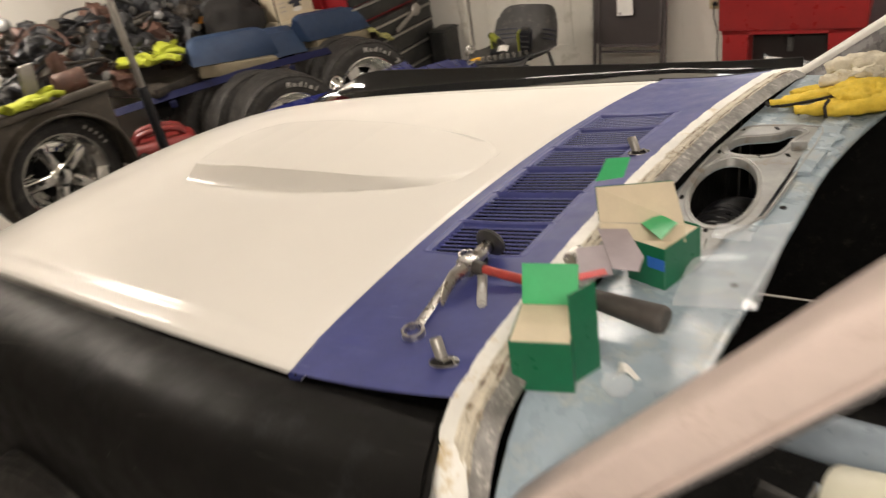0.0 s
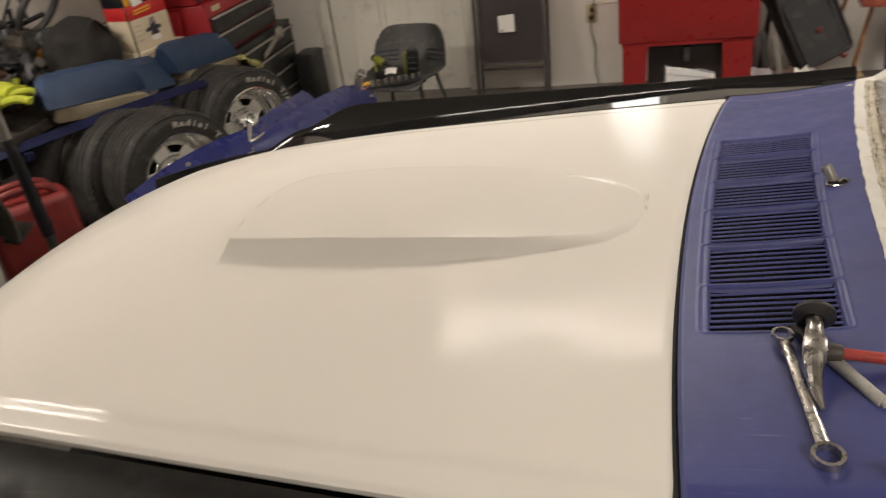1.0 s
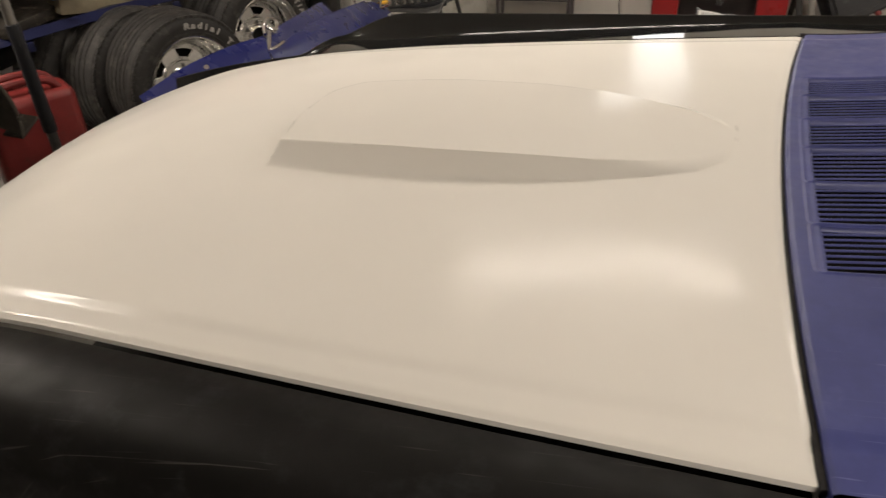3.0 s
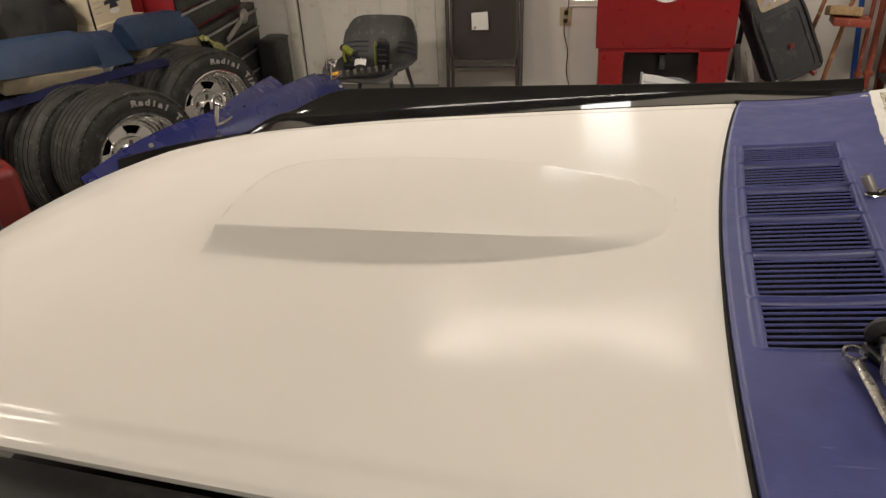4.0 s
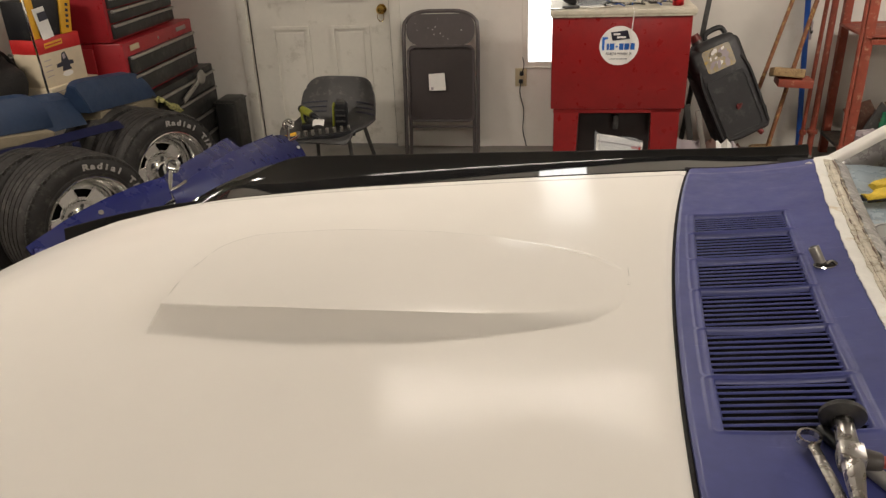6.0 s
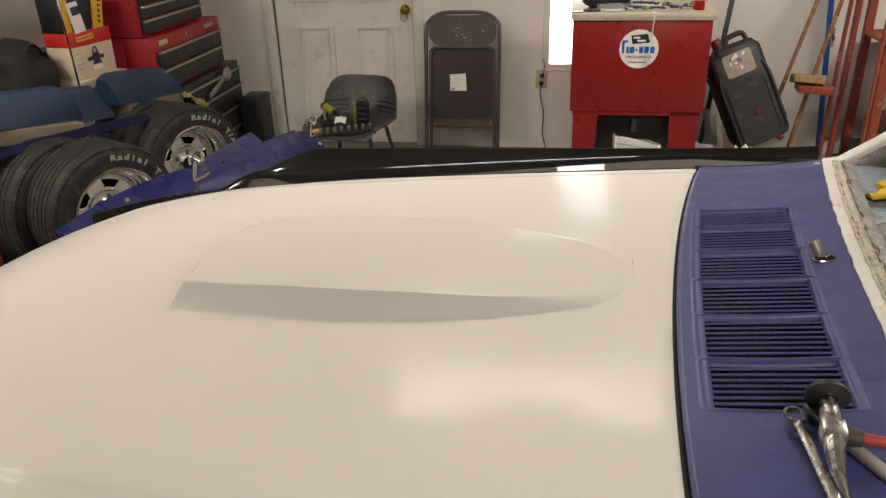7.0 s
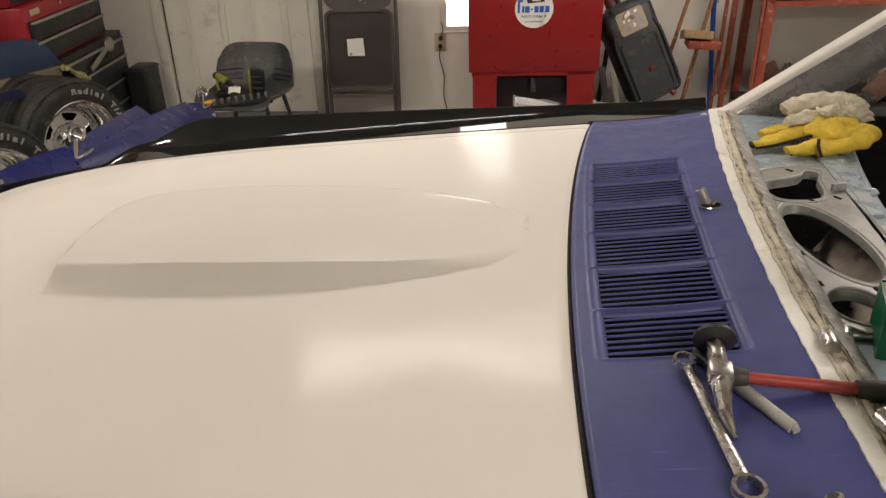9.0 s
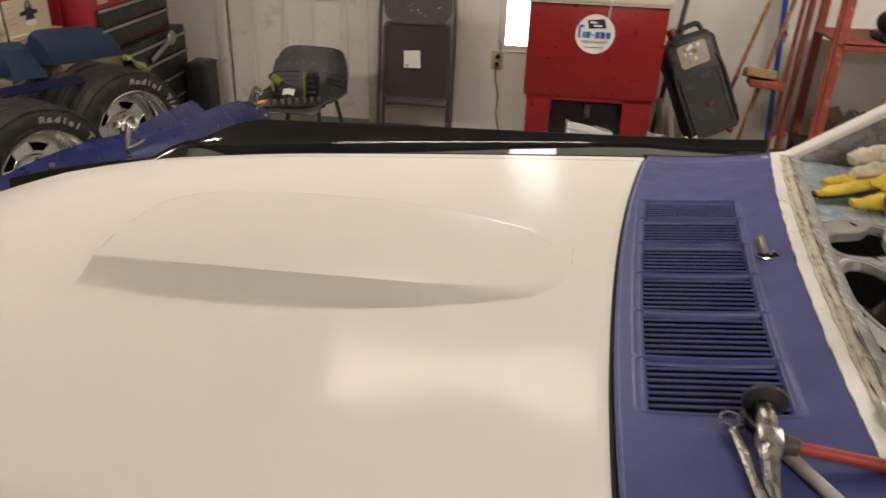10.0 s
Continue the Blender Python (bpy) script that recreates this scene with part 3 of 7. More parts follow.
bm.from_mesh(me)
hood = part("hood", bm, HOOD, car, "cream white hood with a raised scoop bulge", angle=50)


def near_fender(x0, x1, material, label):
    prof = [(0.0, -0.03), (0.0, -0.004), (0.004, 0.0), (0.05, 0.003), (0.10, 0.001), (0.13, -0.008), (0.155, -0.03), (0.17, -0.07), (0.178, -0.13), (0.176, -0.22), (0.165, -0.36), (0.16, -0.50), (0.155, -0.62)]

    def f(x, p):
        o, dz = prof[int(p)]
        seam = y_near(x) - 0.014
        z = z_centre(min(x, 0.12)) - 0.024 + 0.02 * smooth01((x - 0.1) / 0.35)
        fr = max(0.0, -1.15 - x)
        x = x + 0.34 * min(o, 0.14) * smooth01((x + 0.1) / 0.3)
        return Vector((x, seam - (o * (1 - 0.5 * fr) - 0.10 * fr), z + dz - 0.25 * fr * fr))
    bm = sheet(f, np.linspace(x0, x1, 90), range(len(prof)))
    return part("fender", thick(bm, 0.0015), material, car, label, angle=60)


def far_fender(x0, x1, material, label):
    """The far fender: a flat top from the hood's edge to a raised outer edge, then a wall; its nose falls away in front."""
    n = 48

    def f(x, p):
        q = p / n
        fr = max(0.0, -1.15 - x)
        seam = y_far(x) + 0.006 + 0.35 * max(0.0, x - 0.2) ** 2
        inner = z_centre(min(x, 0.12)) - 0.037 - 0.013 * smooth01((-x - 0.7) / 0.6) - 0.05 * smooth01((-1.10 - x) / 0.2)
        outer = 0.968 + 0.010 * x + 0.013 * max(0.0, x) - 0.12 * smooth01((-0.90 - x) / 0.36)
        if p <= n:
            rise = max(inner, outer) - inner
            start = 1 - min(0.34, 0.06 + 6.0 * rise)
            o, z = 0.150 * q, inner - 0.012 * min(q, start) + (rise + 0.012 * start) * max(0.0, (q - start) / (1 - start)) ** 1.3
            if p == 0:
                z -= 0.03
        else:
            o, dz = ((0.153, 0.0006), (0.157, -0.004), (0.163, -0.014), (0.168, -0.06), (0.172, -0.14), (0.166, -0.30), (0.155, -0.60))[int(p) - n - 1]
            z = max(inner, outer) + dz
        return Vector((x, seam + o * (1 - 0.5 * fr) - 0.10 * fr, z - 0.25 * fr * fr))
    return part("fender", thick(sheet(f, np.linspace(x0, x1, 90), range(n + 8)), -0.0015), material, car, label, angle=40)


near_fender(-1.62, 0.205, CARBLACK, "satin black primed fender with scuffs")
far_fender(-1.60, 0.44, GLOSSBLACK, "glossy black fender")
part("fender_edge", tube([(0.207 + 0.34 * min(o, 0.14), -0.350 - o, 0.973 + dz) for o, dz in ((0.0, 0.0), (0.05, 0.002), (0.10, 0.0), (0.13, -0.009), (0.155, -0.03), (0.17, -0.07), (0.178, -0.13), (0.176, -0.22))], 0.006, 8, 4), CARBLACK, car)

# cowl: blue panel with six pockets of louvres
def z_cowl(x, y):
    v = (y - 0.35) / 0.70
    w = (x - x_hood(y)) / max(0.05, x_cowl(y) - x_hood(y))
    return 1.004 - crown(v) * 0.9 + 0.027 * max(0.0, w) ** 2


def x_louvre(y):
    return -0.006 + 0.058 * y + 0.07 * y * y


BLOCKS = [(-0.003, 0.107), (0.117, 0.233), (0.240, 0.356), (0.363, 0.474), (0.483, 0.591), (0.599, 0.693)]
LX = 0.168
NU, NV = 150, 900
verts, faces, opened = [], [], []
rows = [(-1, 0)] + [(k, k / NU) for k in range(NU + 1)] + [(NU + 1, 1)]
for a, u in rows:
    for k in range(NV + 1):
        y = -0.356 + 1.406 * k / NV
        x0, x1 = x_hood(y) + 0.006, x_cowl(y)
        x = x0 + (x1 - x0) * u
        z = z_cowl(x, y)
        inner = False
        for y0, y1 in BLOCKS:
            e = min(x - x_louvre(y) + 0.003, x_louvre(y) + LX + 0.003 - x, y - y0, y1 - y)
            if e > -0.012:
                z += 0.0006 * smooth01((e + 0.0055) / 0.002) - 0.0006 * smooth01((e + 0.0025) / 0.002)
                z -= 0.008 * smooth01((e - 0.0004) / 0.0022)
                inner = inner or e > 0.0024
            ex, ey = min(x - x_louvre(y) + 0.016, x_louvre(y) + LX + 0.014 - x), min(y - y0, y1 - y) + 0.0042
            rim = min(ex, ey) if ex > 0.009 or ey > 0.009 else 0.009 - math.hypot(0.009 - ex, 0.009 - ey)
            z += 0.0010 * max(0.0, 1 - (rim / 0.0028) ** 2)
        z -= 0.003 * (1 - smooth01(u / 0.02))
        opened.append(inner)
        verts.append((x, y, z - (0.03 if a == -1 else 0.012 if a == NU + 1 else 0)))
W_ = NV + 1
for i in range(len(rows) - 1):
    for j in range(W_ - 1):
        k = i * W_ + j
        quad = (k, k + W_, k + W_ + 1, k + 1)
        if not all(opened[q] for q in quad):
            faces.append(quad)
me = bpy.data.meshes.new("cowl_panel")
me.from_pydata(verts, [], faces)
bm = bmesh.new()
bm.from_mesh(me)
cowl = part("cowl_panel", bm, BLUE, car, "faded scratched blue cowl panel", angle=60)
slat_mesh = None
for y0, y1 in BLOCKS:
    n = 8
    for k in range(1, n):
        y = y0 + 0.0015 + (y1 - y0 - 0.003) * k / n
        x = x_louvre(y) + LX / 2
        z = z_cowl(x, y)
        slope = math.degrees(math.atan2(z_cowl(x + 0.08, y) - z_cowl(x - 0.08, y), 0.16))
        if slat_mesh is None:
            bm = sheet(lambda u, v: Vector((u, v, 0.0014 * math.cos(v / 0.0034 * 1.45) - 0.0008 * max(0.0, v / 0.0034))), (-LX / 2 - 0.002, LX / 2 + 0.002), np.linspace(-0.0034, 0.0034, 9))
            ob = part("louvre_slat", thick(bm, 0.0008), BLUE, cowl, angle=70)
            slat_mesh = ob.data
            slat_mesh.transform(whole(cowl))
        else:
            ob = new("louvre_slat", slat_mesh)
            ob.parent = cowl
        ob.matrix_basis = whole(cowl).inverted() @ pose(x, y, z - 0.0022, 0, -slope, 0)

# solid block whose near-black colour supplies the shade seen between the slats
part("louvre_shade_box", box((0.11, 0.345, 0.925), (0.26, 0.74, 0.05), bevel=0.004), DARK, car, "near-black box that stands for the shade under the louvres")

part("seam_gap", tube([(x, 1.054, z_cowl(x, 1.05) - 0.003) for x in np.linspace(x_hood(1.05) - 0.004, x_cowl(1.05), 12)], 0.0045, 8, 2), BLACKTRIM, car, "black gap between cowl and fender")

# dark gap and black rubber seal along the hood's rear edge
part("hood_seal", tube([(x_hood(y) + 0.003, y, z_cowl(x_hood(y), y) - 0.014) for y in np.linspace(-0.345, 1.045, 24)], 0.0055, 8, 2), BLACKTRIM, car, "black rubber seal behind the hood")

# dash top with its openings
def x_dash(y):
    return min(0.74, max(0.517 + 0.105 * y, 0.503 + 0.135 * y + 0.25 * max(0.0, y - 0.42) ** 2))


def near_dip(y, start=-0.23, k=3.0):
    """How far the cowl's near end drops towards the pillar's foot."""
    return k * max(0.0, start - y) ** 2


# windscreen channel: ragged white primer edge, sealer, scraped metal lip
def channel(name, a0, a1, dz0, dz1, material, label, ragged, amp, lift=0.0):
    def f(u, v):
        y = u
        r = ragged * noise.noise(Vector((y * 30, a0 * 50, 3.1))) + 0.7 * ragged * noise.noise(Vector((y * 160, a0 * 50, 7.7)))
        s0, s1 = a0 + (r if v < 0.5 else 0), a1
        x = x_cowl(y) + s0 + (s1 - s0) * v
        z = z_cowl(x_cowl(y), y) + dz0 + (dz1 - dz0) * v - near_dip(y, -0.34, 9.0)
        z += amp * (noise.noise(Vector((x * 60, y * 40, 1.0))) + 0.6 * noise.noise(Vector((x * 150, y * 120, 2.0)))) + lift * math.sin(v * math.pi)
        return Vector((x, y, z))
    return part(name, thick(sheet(f, np.linspace(-0.455, 1.04, 280), np.linspace(0, 1, 9)), 0.006), material, car, label, angle=80)


channel("primer_edge", -0.0025, 0.022, 0.0016, -0.001, WHITEPRIMER, "ragged white primer edge", 0.0022, 0.0005)
channel("sealer_bed", 0.020, 0.050, 0.0012, -0.003, SEALER, "cracked cream bed of old windscreen sealer", 0.003, 0.0010, 0.001)


def channel_line(at, wander, lift, seed, y0=-0.44, y1=1.03, n=170):
    return [(x_cowl(y) + at + wander * noise.noise(Vector((y * 17, seed, 0))), y, z_cowl(x_cowl(y), y) + lift - near_dip(y, -0.34, 9.0)) for y in np.linspace(y0, y1, n)]


def ragged_widths(base, swing, seed, n=170, step=0.33):
    return [max(0.0002, base + swing * noise.noise(Vector((k * step, seed, 0)))) for k in range(n)]


for at, seed, base, swing in ((0.0255, 5.0, 0.0003, 0.0026), (0.041, 6.3, 0.0007, 0.0030)):
    part("rust_line", tube(channel_line(at, 0.004, 0.0022, seed), ragged_widths(base, swing, seed), 6, 1, flat=0.5), BROWNISH, car, "thin rusty crack along the sealer")
part("sealer_bead", crumple(tube(channel_line(0.033, 0.002, 0.0004, 2.0), ragged_widths(0.0046, 0.0022, 4.0), 10, 1, flat=0.4), 0.0008, 110), SEALER, car, "cracked cream windscreen sealer", angle=80)
part("sealer_bead", crumple(tube(channel_line(0.045, 0.002, -0.0006, 3.0), ragged_widths(0.0024, 0.003, 7.0), 10, 1, flat=0.45), 0.0008, 150), SEALERBED, car, "rusty bed of old sealer", angle=80)
channel("channel_lip", 0.046, 0.073, 0.0014, -0.012, BAREMETAL, "scraped bare metal windscreen lip", 0.004, 0.0011, 0.002)
# the channel's corner pieces that run up to the pillars
for pts in ([(0.245, -0.40, 0.975), (0.262, -0.43, 0.945), (0.285, -0.445, 0.90), (0.32, -0.44, 0.86)], [(0.385, 1.0, 1.0), (0.42, 1.06, 0.99), (0.455, 1.09, 0.985), (0.50, 1.10, 0.99)]):
    part("channel_corner", tube(pts, [0.022, 0.028, 0.026, 0.024], 14, 6, flat=0.26), WHITEPRIMER, car, "white primed corner of the windscreen channel")

ys = np.linspace(-0.46, 1.04, 40)
outline = [(x_cowl(y) + 0.066, y) for y in ys] + [(x_dash(y), y) for y in ys[::-1]]
hole1 = [(0.379, 0.560), (0.400, 0.600), (0.440, 0.615), (0.468, 0.628), (0.490, 0.655), (0.512, 0.640), (0.498, 0.605), (0.490, 0.560), (0.475, 0.525), (0.440, 0.512), (0.395, 0.520)]
hole1 = [(q.x, q.y) for q in bend([(x, y, 0) for x, y in hole1 + hole1[:1]], 4)[:-1]]
hole2 = ring(0.416, 0.345, 0.058, 0.142, 34, 4)
hole3 = ring(0.371, 0.128, 0.040, 0.050, 24)
bm = prism(outline, 0.012, pose(0, 0, 0.978), [h[::-1] for h in (hole1, hole2, hole3)])
for v in bm.verts:
    v.co.z -= near_dip(v.co.y)
dash = part("dash_top", bm, DASH, car, "pale blue-grey steel dash top with open holes", smooth=True)
plate_out = [(0.326, 0.055), (0.322, 0.11), (0.338, 0.26), (0.352, 0.45), (0.384, 0.628), (0.412, 0.668), (0.470, 0.680), (0.532, 0.678), (0.548, 0.645), (0.530, 0.48), (0.500, 0.25), (0.455, 0.18), (0.43, 0.06)]
grow = lambda hole, k: [(sum(p[0] for p in hole) / len(hole) + (x - sum(p[0] for p in hole) / len(hole)) * k, sum(p[1] for p in hole) / len(hole) + (y - sum(p[1] for p in hole) / len(hole)) * k) for x, y in hole]
part("duct_plate", prism(plate_out, 0.005, pose(0, 0, 0.990), [grow(h, 1.03)[::-1] for h in (hole1, hole2, hole3)]), DASHGREY, dash, "grey steel plate round the duct openings")
for hole in (hole1, hole2, hole3):
    bm = bmesh.new()
    a = [bm.verts.new((x, y, 0.995)) for x, y in grow(hole, 1.02)]
    b = [bm.verts.new((x, y, 0.982)) for x, y in grow(hole, 0.985)]
    for i in range(len(a)):
        bm.faces.new((a[i], a[(i + 1) % len(a)], b[(i + 1) % len(a)], b[i]))
    part("hole_flange", thick(bm, 0.002), DASHGREY, dash)
octagon = [(0.374 + 0.060 * math.cos(radians(45 * k + 22)), 0.124 + 0.070 * math.sin(radians(45 * k + 22))) for k in range(8)]
part("octagon_flange", prism(octagon, 0.004, pose(0, 0, 0.9952), [grow(hole3, 1.03)[::-1]]), DASHGREY, dash)
q = grow(hole3, 1.06)
part("round_bead", tube([(x, y, 0.9995) for x, y in q + q[:1]], 0.0025, 8, 1), DASHGREY, dash)
for hole, k in ((hole2, 1.10), (hole1, 1.16)):
    q = grow(hole, k)
    part("raised_bead", tube([(x, y, 0.9945) for x, y in q + q[:1]], 0.0026, 8, 1), DASHGREY, dash)
part("plate_rim", tube([(x, y, 0.9945) for x, y in plate_out + plate_out[:1]], 0.0032, 8, 2), DASHGREY, dash)
for x, y in ((0.352, 0.30), (0.372, 0.52), (0.45, 0.507), (0.46, 0.66), (0.50, 0.52), (0.344, 0.20), (0.42, 0.185), (0.395, 0.648)):
    part("plate_slot", box((x, y, 0.9955), (0.007, 0.016, 0.0012), (0, 0, 30 * (x > 0.42)), bevel=0.0005), DARK, dash)
part("duct_wall", thick(sheet(lambda u, v: Vector((0.493 - 0.105 * v * (1 - 0.2 * u) + 0.012 * noise.noise(Vector((u * 4, v * 3, 0))), 0.17 + 0.30 * u, 0.972 - 0.105 * v ** 0.9)), np.linspace(0, 1, 22), np.linspace(0, 1, 12)), 0.003), mat("dull_bare_steel", (0.17, 0.14, 0.115), 0.5, 0.5, vary=0.3, scale=14, bump=0.1, bscale=60, second=(0.07, 0.05, 0.04), amount=0.35), dash, "dull bare steel duct wall")
for k in range(3):
    y0 = 0.55 + 0.075 * k
    part("stamped_ridge", tube([(0.565, y0 - 0.01, 0.988), (0.58, y0, 0.995), (x_dash(y0) - 0.03, y0 + 0.012, 0.994), (x_dash(y0) - 0.018, y0 + 0.014, 0.987)], 0.010, 10, 5, flat=0.5), DASH, dash)
part("dash_groove", box((0.515, 0.42, 0.992), (0.012, 0.44, 0.006), (0, 0, -6.5), bevel=0.0025), DASH, dash)
part("dash_step", prism([(0.55, 0.44), (0.575, 0.60), (0.60, 0.86), (0.56, 0.86), (0.53, 0.60), (0.52, 0.44)], 0.008, pose(0, 0, 0.989)), DASH, dash)
part("bracket", box((0.515, 0.555, 1.0), (0.03, 0.008, 0.022), (0, 0, 15), bevel=0.002), DASHGREY, dash)
part("rear_lip", tube([(x_dash(y) - 0.002, y, 0.982 - near_dip(y)) for y in ys[::4]], 0.009, 10, 3), DASH, dash)
for y in (0.03, 0.3, 0.52, 0.8):
    part("screw_hole", rod((x_dash(y) - 0.025, y, 0.9895), (x_dash(y) - 0.025, y, 0.9915), 0.006), DARK, dash)
# black ducts and wiring under the openings
part("duct", tube([(0.43, 0.18, 0.80), (0.40, 0.30, 0.86), (0.41, 0.42, 0.88), (0.44, 0.56, 0.82)], [0.05, 0.055, 0.055, 0.05], 20, 8), DUCT, car, "black ribbed duct under the dash")
for k in range(13):
    c = Vector((0.405 + 0.0005 * k, 0.26 + 0.016 * k, 0.862 + 0.02 * math.sin(k / 4)))
    part("duct_rib", lathe([(-0.002, 0.053), (0.0, 0.059), (0.002, 0.053)], pose(*c, 0, 0, 90), 22), DUCT, car)
for k in range(6):
    part("wire", tube([(0.36 + 0.02 * k, 0.2, 0.86), (0.38 + 0.015 * k, 0.32, 0.92 - 0.01 * k), (0.40, 0.44, 0.90), (0.45 + 0.01 * k, 0.55, 0.85)], 0.0022, 6, 6), BLACKPLASTIC, car)

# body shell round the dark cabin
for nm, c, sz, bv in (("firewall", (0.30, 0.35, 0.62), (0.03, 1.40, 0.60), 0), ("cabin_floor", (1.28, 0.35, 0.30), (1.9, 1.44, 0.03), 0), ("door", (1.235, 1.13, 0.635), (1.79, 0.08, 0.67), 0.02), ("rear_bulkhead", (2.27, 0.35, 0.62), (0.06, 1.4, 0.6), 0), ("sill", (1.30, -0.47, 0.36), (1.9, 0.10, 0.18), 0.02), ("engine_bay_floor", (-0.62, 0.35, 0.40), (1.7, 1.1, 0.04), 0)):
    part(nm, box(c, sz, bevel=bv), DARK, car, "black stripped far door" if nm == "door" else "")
for k, (x, y, z) in enumerate([(0.62, -0.02, 0.62), (0.72, 0.12, 0.55), (0.66, 0.30, 0.60), (0.8, 0.0, 0.45)]):
    part("bracket", box((x, y, z), (0.16, 0.02, 0.03), (10 * k, 20, 30 * k), bevel=0.004), DARKSTEEL, car)

# pillars: white outer face, grey inner face
def pillar(a, b, s, label):
    a, b = Vector(a), Vector(b)
    d = (b - a).normalized()
    side = Vector((0, s, 0))
    up = d.cross(side).normalized() * (-1 if d.cross(side).z < 0 else 1)
    outer = bmesh.new()
    for k, (w0, w1, h0, h1) in enumerate([(-0.030, 0.034, 0.0, 0.016)]):
        sheet_pts = [(-0.022, -0.010), (-0.020, 0.003), (-0.013, 0.008), (0.006, 0.009), (0.020, 0.006), (0.026, 0.0), (0.028, -0.012)]
        rr = [[outer.verts.new(p + side * o + up * h) for o, h in sheet_pts] for p in (a + (b - a) * t for t in np.linspace(0, 1, 14))]
        for q, w in zip(rr, rr[1:]):
            for i in range(len(sheet_pts) - 1):
                outer.faces.new((q[i], q[i + 1], w[i + 1], w[i]))
    part("pillar", thick(outer, 0.003), PILLARWHITE, car, label, angle=50)
    inner = bmesh.new()
    pts = [(-0.020, -0.006), (-0.042, -0.030), (-0.050, -0.065), (-0.040, -0.095), (0.0, -0.105), (0.022, -0.07), (0.024, -0.008)]
    rr = [[inner.verts.new(p + side * o * (1.0 + 0.9 * max(0, 0.25 - t) ** 1.0) + up * h * (1 + 0.5 * max(0, 0.2 - t))) for o, h in pts] for t, p in ((t, a + (b - a) * t) for t in np.linspace(0, 1, 14))]
    for q, w in zip(rr, rr[1:]):
        for i in range(len(pts)):
            inner.faces.new((q[i], q[(i + 1) % len(pts)], w[(i + 1) % len(pts)], w[i]))
    part("pillar_inner", inner, PILLARGREY, car, "grey painted inner pillar", angle=50)


pillar((0.445, 1.095, 0.975), (1.30, 0.93, 1.635), 1, "white primed windscreen pillar")
NA, NB = Vector((0.235, -0.405, 0.776)), Vector((1.10, -0.400, 1.693))
dN = NB - NA
bm = box((0, 0, 0), (0.066, 0.060, dN.length), bevel=0.013, seg=4)
bmesh.ops.transform(bm, matrix=Matrix.Translation((NA + NB) / 2) @ dN.to_track_quat("Z", "Y").to_matrix().to_4x4(), verts=bm.verts)
part("pillar", bm, PILLARPINK, car, "pinkish white primed windscreen pillar")
part("pillar_seam", rod(NA + Vector((0.024, -0.030, -0.018)), NB + Vector((0.024, -0.030, -0.018)), 0.0035), PILLARPINK, car)
part("pillar_flange", rod(NA + Vector((0.030, -0.004, -0.034)), NB + Vector((0.030, -0.004, -0.034)), 0.009), PILLARGREY, car)
part("roof_rail", tube([(1.30, 0.93, 1.66), (1.36, 0.6, 1.70), (1.38, 0.35, 1.71), (1.34, 0.05, 1.70), (1.10, -0.38, 1.68)], 0.03, 10, 6), PILLARWHITE, car)
# steering column
part("steering_column", rod((0.46, -0.02, 0.80), (0.90, -0.12, 0.84), 0.034, 0.038, 24, bevel=0.004), LIGHTBLUESTEEL, car, "pale blue steel steering column")
part("column_collar", rod((0.66, -0.17, 0.80), (0.74, -0.19, 0.82), 0.055, 0.055, 24, bevel=0.008), CREAMPLASTIC, car, "cream plastic column collar")
part("column_stalk", rod((0.64, -0.12, 0.78), (0.60, -0.30, 0.76), 0.006), CHROME, car, "chrome column stalk")

# ---- tyres and wheels ----
def tyre_part(parent, m, R, W, rim):
    h = W / 2
    prof = [(-h * 0.75, rim), (-h * 0.98, rim + 0.012), (-h, rim + 0.05), (-h * 1.02, (rim + R) / 2), (-h * 0.97, R - 0.03), (-h * 0.86, R - 0.010)]
    n = 6
    for k in range(n):
        a, b = -0.80 * h + 1.6 * h * k / n, -0.80 * h + 1.6 * h * (k + 0.82) / n
        prof += [(a, R), (b, R), (b + 0.001, R - 0.0035), (-0.80 * h + 1.6 * h * (k + 1) / n - 0.001, R - 0.0035)]
    prof = prof[:-2] + [(h * 0.86, R - 0.010), (h * 0.97, R - 0.03), (h * 1.02, (rim + R) / 2), (h, rim + 0.05), (h * 0.98, rim + 0.012), (h * 0.75, rim)]
    t = part("tyre", lathe(prof, m, 72, closed=True), TYRE, parent, "black tyre with raised white letters", angle=40)
    bm = lathe([(h * 1.000, rim + 0.030), (h * 1.018, rim + 0.033), (h * 1.000, rim + 0.036)], m, 72)
    part("sidewall_ring", bm, TYRE, t)
    bm = bmesh.new()
    for k in range(64):
        a = 2 * math.pi * k / 64
        box((h * 0.90, (R - 0.016) * math.cos(a), (R - 0.016) * math.sin(a)), (0.013, 0.021, 0.011), (math.degrees(a) - 90, 0, 0), bm=bm)
    bmesh.ops.transform(bm, matrix=m, verts=bm.verts)
    part("tread", bm, TYRE, t, smooth=False)
    return t


def arc_words(text, r, m, h, start, step, size, parent, bars=False):
    for k, ch in enumerate(text):
        a = radians(start - step * k)
        lm = m @ Matrix.Translation((h, r * math.cos(a), r * math.sin(a))) @ Matrix.Rotation(a - math.pi / 2, 4, "X") @ pose(0, 0, 0, 90, 0, 90)
        if bars:
            bm = box((0, 0, 0), (size * 0.55, size * 0.8, 0.002))
            bmesh.ops.transform(bm, matrix=lm, verts=bm.verts)
            part("lettering_bar", bm, LETTER, parent, smooth=False)
        else:
            words(ch, size, lm @ Matrix.Diagonal((1.3, 1, 1, 1)), LETTER, parent, depth=0.0015, bold=0.0016)


